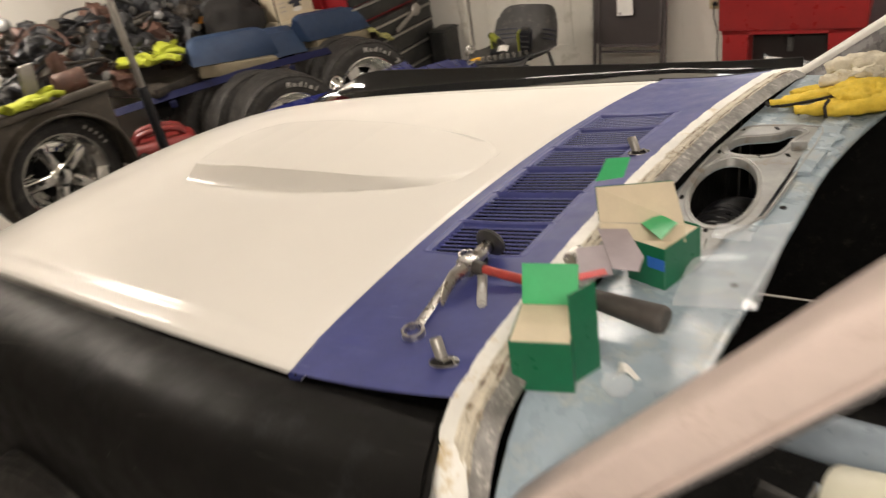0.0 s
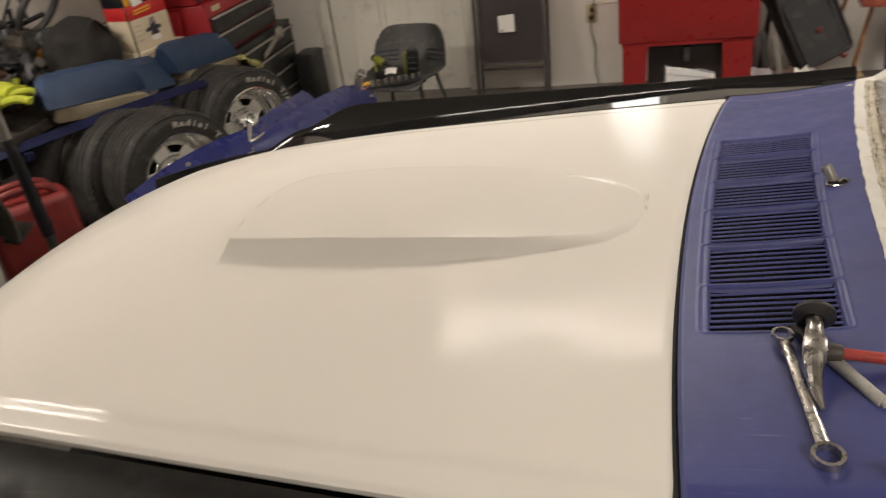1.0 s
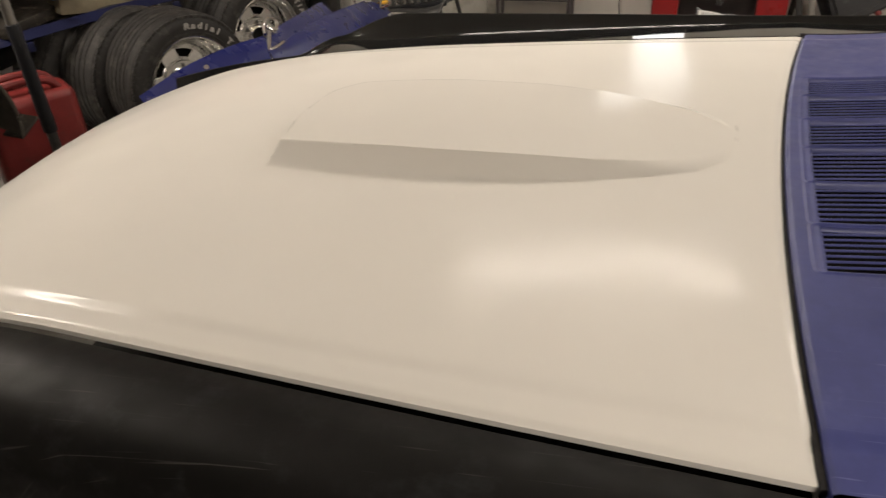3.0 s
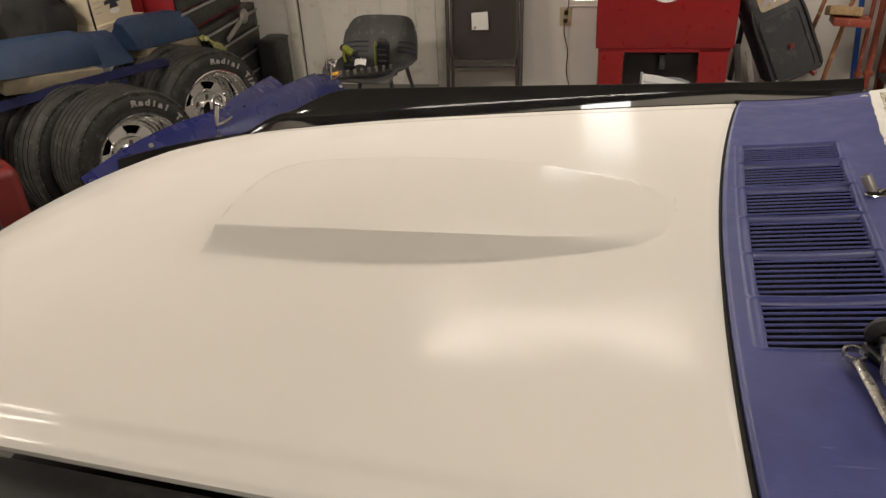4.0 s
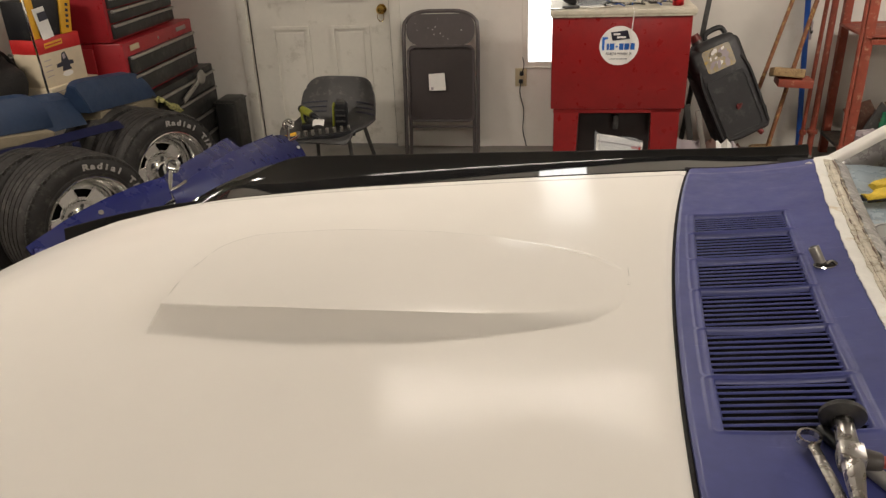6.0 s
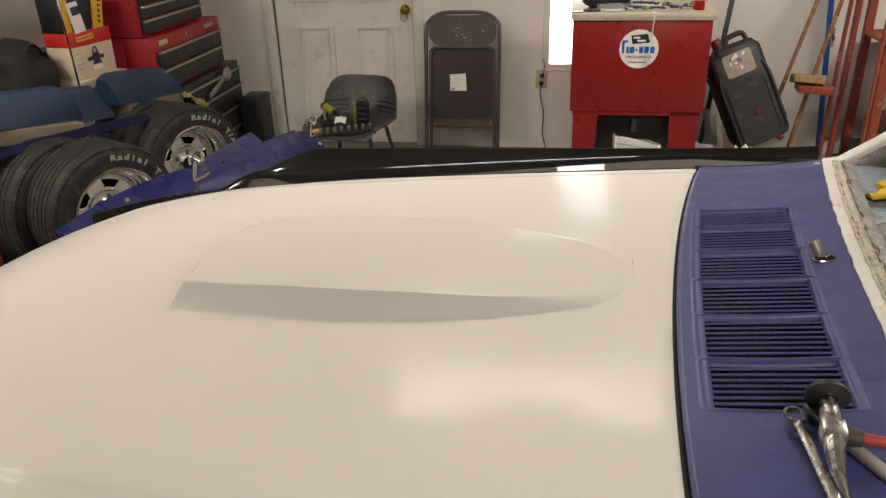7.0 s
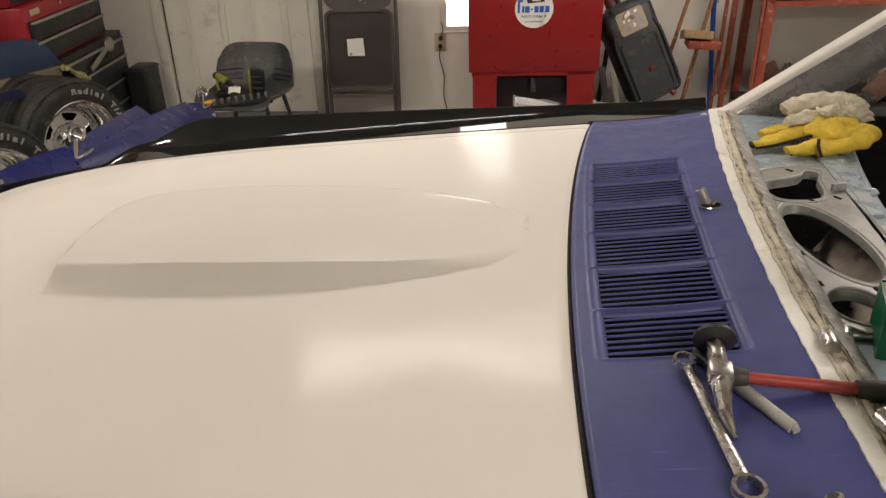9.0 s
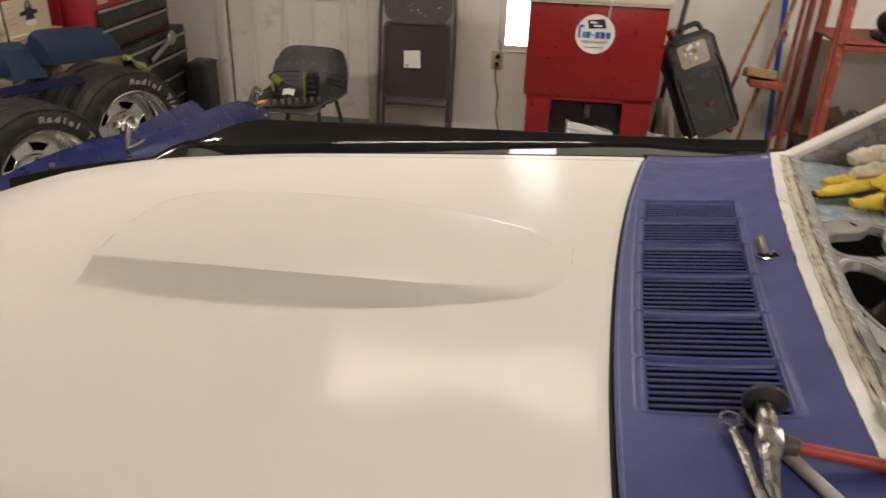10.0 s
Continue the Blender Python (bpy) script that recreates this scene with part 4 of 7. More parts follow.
def slot_wheel(at, turn, R=0.318, W=0.25, label="", lean=0.0, text=True):
    """A tyre on a deep polished wheel with five slots; its face looks along the wheel's own +X."""
    w = thing("spare_wheel", at, label, "wheel", "loose wheels standing on the floor", turn)
    m = whole(w) @ pose(0, 0, R, 0, lean)
    t = tyre_part(w, m, R, W, 0.200)
    h = W / 2
    part("rim", lathe([(-h * 0.8, 0.198), (-h * 0.7, 0.172), (-h * 0.1, 0.168), (h * 0.30, 0.170), (h * 0.55, 0.174), (h * 0.72, 0.182), (h * 0.80, 0.196), (h * 0.90, 0.203), (h * 0.99, 0.208), (h * 1.03, 0.213), (h * 1.02, 0.218), (h * 0.95, 0.217), (h * 0.86, 0.206)], m, 64), POLISHED, w, "deep polished rim lip")
    slots = []
    for k in range(5):
        c = 72 * k + 18
        outer = [(0.146 * math.cos(radians(c + q)), 0.146 * math.sin(radians(c + q))) for q in np.linspace(-19, 19, 9)]
        inner = [(0.104 * math.cos(radians(c + q)), 0.104 * math.sin(radians(c + q))) for q in np.linspace(13, -13, 7)]
        hole = [(q.x, q.y) for q in bend([(x, y, 0) for x, y in outer + inner + outer[:1]], 2)[:-1]]
        slots.append(hole[::-1])
    disc = m @ pose(h * 0.02, 0, 0, 0, 90, 0)
    part("wheel_disc", prism(ring(0, 0, 0.169, 0.169, 72), 0.014, disc, slots), POLISHED, w, "polished slotted centre")
    part("disc_bead", lathe([(h * 0.10, 0.172), (h * 0.24, 0.166), (h * 0.26, 0.160), (h * 0.14, 0.152)], m, 72), POLISHED, w)
    part("hub_dish", lathe([(h * 0.12, 0.098), (h * 0.26, 0.090), (h * 0.24, 0.078), (h * 0.14, 0.072), (h * 0.14, 0.055), (h * 0.34, 0.050), (h * 0.38, 0.042), (h * 0.30, 0.037), (h * 0.0, 0.036)], m, 60), POLISHED, w)
    for hole in slots:
        part("slot_edge", tube([disc @ Vector((x, y, 0.014)) for x, y in hole + hole[:1]], 0.0028, 6, 1), POLISHED, w)
    part("wheel_back", rod(m @ Vector((-h * 0.5, 0, 0)), m @ Vector((-h * 0.4, 0, 0)), 0.17, seg=40), DARK, w)
    part("hub_bore", rod(m @ Vector((-h * 0.3, 0, 0)), m @ Vector((h * 0.16, 0, 0)), 0.0365, seg=24), DARK, w, "black hub bore")
    for k in range(5):
        a = 2 * math.pi * k / 5
        part("lug_hole", rod(m @ Vector((h * 0.04, 0.064 * math.cos(a), 0.064 * math.sin(a))), m @ Vector((h * 0.17, 0.064 * math.cos(a), 0.064 * math.sin(a))), 0.009, seg=10), DARKSTEEL, w)
    if text:
        arc_words("Radial", 0.262, m, h * 1.022, 86, 7.4, 0.038, t)
        arc_words("T/A", 0.262, m, h * 1.022, 32, 7.0, 0.038, t)
    return w


for wx, wy in ((-0.80, -0.40), (-0.80, 1.12), (2.0, -0.40), (2.0, 1.12)):
    hub_ = part("wheel_hub", rod((wx, wy - 0.09, 0.312), (wx, wy + 0.09, 0.312), 0.19, seg=32, bevel=0.01), DARKSTEEL, car)
    tyre_part(car, pose(wx, wy, 0.312, 0, 0, 90), 0.312, 0.19, 0.188)
slot_wheel((-2.345, 2.168, 0), -27, label="white-lettered tyre on a polished slotted wheel")
slot_wheel((-2.285, 2.838, 0), -26, label="white-lettered tyre on a polished slotted wheel, beside the tool chest")
slot_wheel((-2.612, 2.205, 0), -18, label="dusty tyre on a wheel, standing behind another", text=False)
slot_wheel((-2.862, 2.200, 0), -20, label="dusty tyre on a wheel, last of the row", text=False)
slot_wheel((-2.550, 2.93, 0), -19, label="dusty tyre on a wheel under the blue rail", text=False)

# ---- blue body panel that leans from the car's nose to the chair ----
panel = thing("loose_valance", (-1.65, 2.2, 0.4), "loose dark blue painted metal valance with chrome hooks", "valance")


def strip(upper, lower, bow=0.0, n=6):
    """A bent metal strip between two edge lines; bow lifts its middle line."""
    up, low = bend(upper, n), bend(lower, n)
    last = len(up) - 1

    def f(u, v):
        i = u * last
        k = min(last - 1, int(i))
        p, q = up[k].lerp(up[k + 1], i - k), low[k].lerp(low[k + 1], i - k)
        return p.lerp(q, v) + Vector((0.4 * bow, -0.3 * bow, bow)) * math.sin(v * math.pi)
    return thick(sheet(f, np.linspace(0, 1, 40), np.linspace(0, 1, 9)), 0.003)


part("flange", strip([(-1.722, 1.86, 0.642), (-1.755, 2.22, 0.602), (-1.800, 2.663, 0.547)], [(-1.676, 1.80, 0.592), (-1.703, 2.23, 0.553), (-1.736, 2.67, 0.482)], 0.006), DEEPBLUE, panel)
part("strip", strip([(-1.668, 1.79, 0.604), (-1.680, 2.40, 0.553), (-1.680, 2.968, 0.462), (-1.655, 3.20, 0.385)], [(-1.640, 1.765, 0.545), (-1.598, 2.15, 0.512), (-1.575, 2.60, 0.430), (-1.565, 3.155, 0.270)], 0.010), DEEPBLUE, panel)
part("strip", strip([(-1.722, 1.86, 0.642), (-1.765, 1.66, 0.665), (-1.80, 1.40, 0.680), (-1.81, 1.13, 0.680)], [(-1.655, 1.77, 0.585), (-1.69, 1.50, 0.570), (-1.72, 1.30, 0.575), (-1.75, 1.10, 0.590)], 0.010), DEEPBLUE, panel)
part("ridge", tube([(-1.666, 1.78, 0.606), (-1.684, 2.22, 0.569), (-1.702, 2.60, 0.520), (-1.682, 2.968, 0.469)], 0.004, 8, 8), DEEPBLUE, panel)
part("end_tab", strip([(-1.81, 1.16, 0.668), (-1.72, 1.11, 0.690), (-1.60, 1.08, 0.700)], [(-1.76, 1.10, 0.672), (-1.70, 1.08, 0.665), (-1.60, 1.06, 0.660)]), DEEPBLUE, panel)
def hook(parent, o, s=1.0):
    """A chrome catch: a looped head, an arm and a bent foot."""
    at = lambda *q: Vector(o) + s * Vector(q)
    part("hook", tube([at(-0.02, 0.02, 0.02), at(-0.04, 0.06, 0.05), at(-0.02, 0.09, 0.075), at(0.02, 0.08, 0.06), at(0.02, 0.05, 0.03), at(-0.01, 0.04, 0.02)], 0.010 * s, 10, 6), CHROME, parent, "chrome hook")
    part("hook_base", box(at(0.0, 0.06, 0.045), (0.05 * s, 0.05 * s, 0.016 * s), (20, 30, 20), bevel=0.004 * s), CHROME, parent)
    part("hook_arm", tube([at(0.0, 0.03, 0.035), at(0.01, -0.01, 0.0), at(0.02, -0.05, -0.035)], 0.010 * s, 10, 6), CHROME, parent)
    part("hook_foot", tube([at(0.02, -0.05, -0.035), at(0.045, 0.0, -0.03), at(0.06, 0.045, -0.022)], 0.008 * s, 8, 5), CHROME, parent)


hook(panel, (-1.69, 1.84, 0.635), 0.8)
hook(panel, (-1.655, 3.13, 0.425), 0.8)
part("rivet", rod((-1.596, 3.10, 0.352), (-1.590, 3.094, 0.362), 0.011), CHROME, panel)
part("rivet", rod((-1.730, 1.42, 0.668), (-1.722, 1.412, 0.678), 0.009), CHROME, panel)

# ---- plastic chair with tools ----
CX, CY, CZ = -1.535, 3.54, 0.325   # the seat's middle line, front edge zone and height


def shell_chair():
    c = thing("plastic_chair", (CX, CY, 0), "charcoal moulded plastic shell chair with steel legs", "chair", "", -8)
    m = Matrix.Translation((CX, CY, 0)) @ Matrix.Rotation(radians(-8), 4, "Z")

    spine = bend([(0, -0.222, CZ - 0.016), (0, -0.20, CZ - 0.006), (0, -0.12, CZ - 0.012), (0, 0.04, CZ - 0.030), (0, 0.14, CZ - 0.012), (0, 0.20, CZ + 0.050), (0, 0.235, CZ + 0.130), (0, 0.262, CZ + 0.205), (0, 0.278, CZ + 0.262)], 6)

    def f(u, v):
        # u: from the front edge up the back; v: across
        i = u * (len(spine) - 1)
        k = min(len(spine) - 2, int(i))
        p = spine[k].lerp(spine[k + 1], i - k)
        back = smooth01((u - 0.42) / 0.25)
        w = 0.222 + 0.026 * smooth01(u / 0.45) - 0.030 * smooth01((u - 0.62) / 0.38) ** 1.5
        w *= 1 - 0.16 * max(0.0, 0.10 - u) / 0.10
        curl = abs(v) ** 3.2
        y = p.y - 0.075 * curl * back
        z = p.z + 0.060 * curl * (1 - back) * smooth01(u / 0.2) - 0.050 * abs(v) ** 8 * smooth01((u - 0.80) / 0.20)
        return m @ Vector((w * v, y, z))
    part("shell", thick(sheet(f, np.linspace(0, 1, 34), np.linspace(-1, 1, 23)), 0.008), GREYPLASTIC, c, angle=60)
    for k in range(3):
        u = 0.645 + 0.042 * k
        for s in (-1, 1):
            part("rib_groove", tube([f(u, s * v) + m.to_3x3() @ Vector((0, -0.011, 0)) for v in np.linspace(0.40, 0.96, 7)], 0.0055, 6, 2), INKBLACK, c)
    for x, y, dx, dy in ((-0.17, -0.12, -0.05, -0.05), (0.17, -0.12, 0.05, -0.05), (-0.16, 0.16, -0.05, 0.08), (0.16, 0.16, 0.05, 0.08)):
        part("leg", tube([m @ Vector((x, y, CZ - 0.02)), m @ Vector((x + dx * 0.3, y + dy * 0.3, 0.2)), m @ Vector((x + dx, y + dy, 0.0))], 0.012, 10, 5), DARKSTEEL, c)
    part("cross_tube", rod(m @ Vector((-0.17, -0.12, CZ - 0.03)), m @ Vector((0.17, -0.12, CZ - 0.03)), 0.011), DARKSTEEL, c)
    return c


shell_chair()
AT = len(scene.objects)
drill = thing("cordless_drill", (-1.62, 3.68, 0.38), "lime green and black cordless drill lying on the chair", "drill")
part("body", rod((-1.655, 3.67, 0.500), (-1.585, 3.62, 0.480), 0.024, 0.021, 18, bevel=0.005), DRILLGREEN, drill)
part("motor_end", rod((-1.672, 3.682, 0.505), (-1.655, 3.67, 0.500), 0.020, 0.024, 16, bevel=0.004), BLACKPLASTIC, drill)
part("handle", tube([(-1.645, 3.66, 0.495), (-1.650, 3.655, 0.46), (-1.640, 3.65, 0.425)], [0.017, 0.015, 0.018], 12, 6), DRILLGREEN, drill, "lime green grip")
part("grip_pad", tube([(-1.632, 3.645, 0.485), (-1.637, 3.640, 0.46), (-1.628, 3.636, 0.43)], 0.008, 8, 5), BLACKPLASTIC, drill)
part("battery", box((-1.63, 3.65, 0.405), (0.07, 0.09, 0.036), (0, 0, 20), bevel=0.007), BLACKPLASTIC, drill)
part("collar", rod((-1.585, 3.62, 0.480), (-1.572, 3.611, 0.477), 0.019, seg=16), DARKSTEEL, drill)
part("chuck", rod((-1.572, 3.611, 0.477), (-1.535, 3.588, 0.468), 0.017, 0.010, 16, bevel=0.003), BLACKPLASTIC, drill)
part("bit", rod((-1.535, 3.588, 0.468), (-1.505, 3.570, 0.461), 0.003, seg=8), TOOLSTEEL, drill)
part("trigger", box((-1.61, 3.63, 0.462), (0.016, 0.016, 0.024), (0, 0, 20), bevel=0.004), DARKSTEEL, drill)
lamp_ = thing("battery_pack", (-1.44, 3.72, 0.38), "lime green and black tool battery on the chair", "battery")
part("case", box((-1.425, 3.70, 0.462), (0.075, 0.075, 0.135), (8, 4, 10), bevel=0.012), BLACKPLASTIC, lamp_)
part("side_plate", box((-1.470, 3.69, 0.462), (0.012, 0.07, 0.13), (8, 4, 10), bevel=0.005), DRILLGREEN, lamp_, "lime green side")
part("terminal_block", box((-1.425, 3.70, 0.537), (0.05, 0.05, 0.02), (8, 4, 10), bevel=0.004), GREYPLASTIC, lamp_)
for dz in (-0.035, 0.0, 0.035):
    part("case_rib", box((-1.422, 3.660, 0.462 + dz), (0.060, 0.006, 0.012), (8, 4, 10), bevel=0.002), GREYPLASTIC, lamp_)
rail = thing("socket_rail", (-1.5, 3.58, 0.38), "black socket rail with steel sockets on the chair", "socket rail")
part("rail", box((-1.47, 3.46, 0.392), (0.36, 0.035, 0.028), (0, -6, 6), bevel=0.004), BLACKPLASTIC, rail)
for k in range(8):
    x = -1.62 + 0.042 * k
    part("socket", rod((x, 3.445 + 0.0044 * k, 0.385 + 0.0044 * k + 0.012), (x + 0.001, 3.442 + 0.0044 * k, 0.427 + 0.0044 * k), 0.013 - 0.0006 * k, seg=14, bevel=0.002), TOOLSTEEL, rail)
clamp = thing("pliers", (-1.72, 3.36, 0.40), "chrome pliers with yellow grips", "pliers")
part("jaw", tube([(-1.70, 3.30, 0.415), (-1.76, 3.24, 0.41), (-1.80, 3.21, 0.40)], 0.008, 8, 6), CHROME, clamp)
part("grip", tube([(-1.70, 3.30, 0.415), (-1.66, 3.36, 0.425), (-1.62, 3.40, 0.43)], 0.011, 8, 6), YELLOW, clamp, "yellow grip")
part("jaw", tube([(-1.69, 3.29, 0.41), (-1.75, 3.26, 0.395), (-1.79, 3.24, 0.385)], 0.007, 8, 6), CHROME, clamp)
scrap = thing("tag_card", (-1.54, 3.6, 0.40), "small crumpled silver-grey card", "card")
part("card", thick(sheet(lambda u, v: Vector((-1.57 + 0.07 * u, 3.56 + 0.03 * v, 0.425 + 0.03 * v + 0.01 * math.sin(u * 3))), np.linspace(0, 1, 6), np.linspace(0, 1, 4)), 0.001), PAPER, scrap)

for o in list(scene.objects)[AT:]:
    if not o.parent:
        o.matrix_basis = Matrix.Translation((-0.05, -0.09, -0.058)) @ o.matrix_basis

# ---- folded metal chair against the wall ----
fc = thing("folding_chair", (-0.925, 4.05, 0), "brown metal folding chair folded flat against the wall, paint-spattered", "chair")
def fy(z):
    return 3.965 + 0.16 * z / 0.95
def frame_tube(x0, x1, ztop, off, r):
    w, c = (x1 - x0) / 2, (x0 + x1) / 2
    pts = [(x0, fy(0) + off, 0.008), (x0, fy(0.4) + off, 0.40), (x0, fy(0.75) + off, ztop - 0.13), (x0 + 0.02, fy(ztop) + off, ztop - 0.045), (x0 + 0.10, fy(ztop) + off, ztop), (c, fy(ztop) + off, ztop + 0.006), (x1 - 0.10, fy(ztop) + off, ztop), (x1 - 0.02, fy(ztop) + off, ztop - 0.045), (x1, fy(0.75) + off, ztop - 0.13), (x1, fy(0.4) + off, 0.40), (x1, fy(0) + off, 0.008)]
    return tube(pts, r, 12, 7)
part("front_frame", frame_tube(-1.155, -0.685, 0.912, 0, 0.0125), BROWNCHAIR, fc)
part("rear_leg", tube([(-1.13, fy(0.02) + 0.03, 0.01), (-1.125, fy(0.6) + 0.02, 0.62)], 0.0115, 10, 3), BROWNCHAIR, fc)
part("rear_leg", tube([(-0.71, fy(0.02) + 0.03, 0.01), (-0.715, fy(0.6) + 0.02, 0.62)], 0.0115, 10, 3), BROWNCHAIR, fc)
part("cross_bar", rod((-1.13, fy(0.2) + 0.03, 0.20), (-0.71, fy(0.2) + 0.03, 0.20), 0.008), BROWNCHAIR, fc)
def lay(zc, h, w, r, t, off):
    tilt = math.degrees(math.atan2(0.16, 0.95))
    return prism(rounded(w, h, r, 6), t, pose(-0.92, fy(zc) + off, zc, 90 - tilt))
part("backrest", lay(0.808, 0.19, 0.435, 0.085, 0.008, 0.0), BROWNCHAIR, fc, "paint-spattered backrest")
part("seat_pan", lay(0.478, 0.455, 0.405, 0.035, 0.008, 0.006), SEATDARK, fc, "dark brown seat pan")
bm = prism(rounded(0.432, 0.482, 0.05, 6), 0.026, pose(-0.92, fy(0.478) + 0.004, 0.478, 90 - 9.6), [rounded(0.402, 0.452, 0.04, 6)[::-1]])
part("seat_rim", bm, BROWNCHAIR, fc)
for k in range(11):
    random.seed(k + 40)
    x, z = -0.92 + random.uniform(-0.17, 0.17), 0.81 + random.uniform(-0.06, 0.08)
    bm = prism(ring(0, 0, random.uniform(0.0015, 0.009), random.uniform(0.001, 0.0028), 8, random.uniform(0, 180)), 0.001, pose(x, fy(z) - 0.0092, z, 90 - 9.6))
    part("paint_spot", bm, PAPER, fc, smooth=False)
note = thing("paper_note", (-0.945, fy(0.49) - 0.02, 0.45), "white paper note stuck on the folding chair", "paper")
part("sheet", prism([(-0.053, 0.053), (-0.05, -0.05), (0.058, -0.05), (0.05, 0.06)], 0.0008, pose(-0.945, fy(0.49) - 0.024, 0.492, 90 - 9.6)), PAPER, note, smooth=False)
part("printed_mark", prism([(-0.008, 0.008), (-0.008, -0.008), (0.008, -0.008), (0.008, 0.008)], 0.0006, pose(-0.975, fy(0.455) - 0.0252, 0.455, 90 - 9.6)), GREYCARD, note, smooth=False)

# ---- red parts washer ----
pw = thing("parts_washer", (0.13, 3.68, 0), "red steel parts washer cabinet with a cream lid", "parts washer")
X0, X1, Y0, Y1 = -0.225, 0.492, 3.40, 3.90
part("tank", box(((X0 + X1) / 2, (Y0 + Y1) / 2, 0.735), (X1 - X0, Y1 - Y0, 0.50), bevel=0.005), RED, pw)
part("lid", box(((X0 + X1) / 2 + 0.003, (Y0 + Y1) / 2, 0.999), (X1 - X0 + 0.03, Y1 - Y0 + 0.03, 0.026), bevel=0.005), TOPWOOD, pw, "cream painted lid")
part("lid_lip", box(((X0 + X1) / 2 + 0.003, Y0 - 0.005, 0.982), (X1 - X0 + 0.02, 0.012, 0.014), bevel=0.003), TOPWOOD, pw)
for x0, x1, flip in ((X0 + 0.02, X0 + 0.155, 1), (X1 - 0.175, X1 - 0.022, -1)):
    t_, b_ = (x0, x1), ((x0, x1 - 0.02) if flip > 0 else (x0 + 0.02, x1))
    for yy in (Y0 + 0.006, Y1 - 0.03):
        part("leg", prism([(b_[0], 0.0), (b_[1], 0.0), (t_[1], 0.488), (t_[0], 0.488)], 0.02, pose(0, yy + 0.02, 0, 90)), RED, pw)
part("apron", box(((X0 + X1) / 2, Y0 + 0.012, 0.475), (X1 - X0 - 0.03, 0.012, 0.028), bevel=0.003), RED, pw)
part("sump", box(((X0 + X1) / 2, 3.70, 0.30), (0.40, 0.36, 0.36), bevel=0.01), SEATDARK, pw, "dark sump under the tank")
part("drain_valve", rod((0.135, 3.45, 0.36), (0.135, 3.45, 0.44), 0.016, seg=14, bevel=0.003), GREYPLASTIC, pw, "grey drain valve")
disc_c = (0.126, Y0 - 0.0005, 0.826)
dm = pose(*disc_c, 90)
part("badge", prism(ring(0, 0, 0.102, 0.102, 48), 0.0015, dm), PAPER, pw, "round white maker's badge", smooth=False)
fm = pose(disc_c[0], disc_c[1] - 0.0022, disc_c[2], 90)
part("badge_flag", prism([(-0.045, 0.070), (-0.035, 0.027), (0.055, 0.035), (0.040, 0.080)], 0.0008, fm), INKBLACK, pw, smooth=False)
for x, z, w, h in ((-0.014, 0.060, 0.035, 0.010), (0.010, 0.044, 0.045, 0.010)):
    part("badge_flag_bar", prism([(x - w / 2, z - h / 2), (x + w / 2, z - h / 2), (x + w / 2, z + h / 2), (x - w / 2, z + h / 2)], 0.0008, pose(disc_c[0], disc_c[1] - 0.0032, disc_c[2], 90)), PAPER, pw, smooth=False)
part("badge_bar", prism([(-0.088, 0.045), (-0.088, -0.022), (-0.076, -0.022), (-0.076, 0.032), (-0.06, 0.036), (-0.058, 0.046)], 0.0008, fm), INKBLUE, pw, smooth=False)
for x, w in ((-0.058, 0.012), (-0.036, 0.024), (-0.012, 0.012), (0.012, 0.022), (0.040, 0.024), (0.070, 0.022)):
    h = 0.008 if w == 0.012 and x > -0.03 else 0.033
    part("badge_bar", prism([(x - w / 2, -0.004 - h / 2), (x + w / 2, -0.004 - h / 2), (x + w / 2, -0.004 + h / 2), (x - w / 2, -0.004 + h / 2)], 0.0008, fm), INKBLUE, pw, smooth=False)
words("PARTS WASHER", 0.019, pose(disc_c[0], disc_c[1] - 0.0022, disc_c[2] - 0.042, 90), INKBLACK, pw)
part("badge_line", prism([(-0.05, -0.067), (0.05, -0.067), (0.05, -0.070), (-0.05, -0.070)], 0.0008, fm), INKBLACK, pw, smooth=False)
part("cord", tube([(0.19, Y0 + 0.02, 1.016), (0.192, Y0 - 0.014, 1.00), (0.188, Y0 - 0.012, 0.93), (0.178, Y0 - 0.010, 0.80), (0.17, Y0 - 0.009, 0.735)], 0.003, 8, 6), PAPER, pw, "white cord")
# clutter on the lid
top = 1.0125
hat = thing("black_bowl", (-0.05, 3.62, top), "black rounded cover lying on the washer lid", "cover")
part("dome", lump((-0.05, 3.62, top + 0.042), (0.135, 0.11, 0.055), 0.05, 2, 3), BLACKPLASTIC, hat)
goggle = thing("safety_goggles", (-0.02, 3.47, top), "clear safety goggles on the washer lid", "goggles")
part("lens", thick(sheet(lambda u, v: Vector((-0.02 + 0.08 * math.cos(u), 3.50 - 0.05 * math.sin(u), top + 0.003 + 0.04 * v * (0.7 + 0.3 * math.sin(u)))), np.linspace(0, math.pi, 14), np.linspace(0, 1, 4)), 0.002), CLEAR, goggle)
part("frame", tube([(-0.02 + 0.08 * math.cos(a), 3.50 - 0.05 * math.sin(a), top + 0.006) for a in np.linspace(0, math.pi, 9)], 0.005, 8, 3), PAPER, goggle)
random.seed(11)
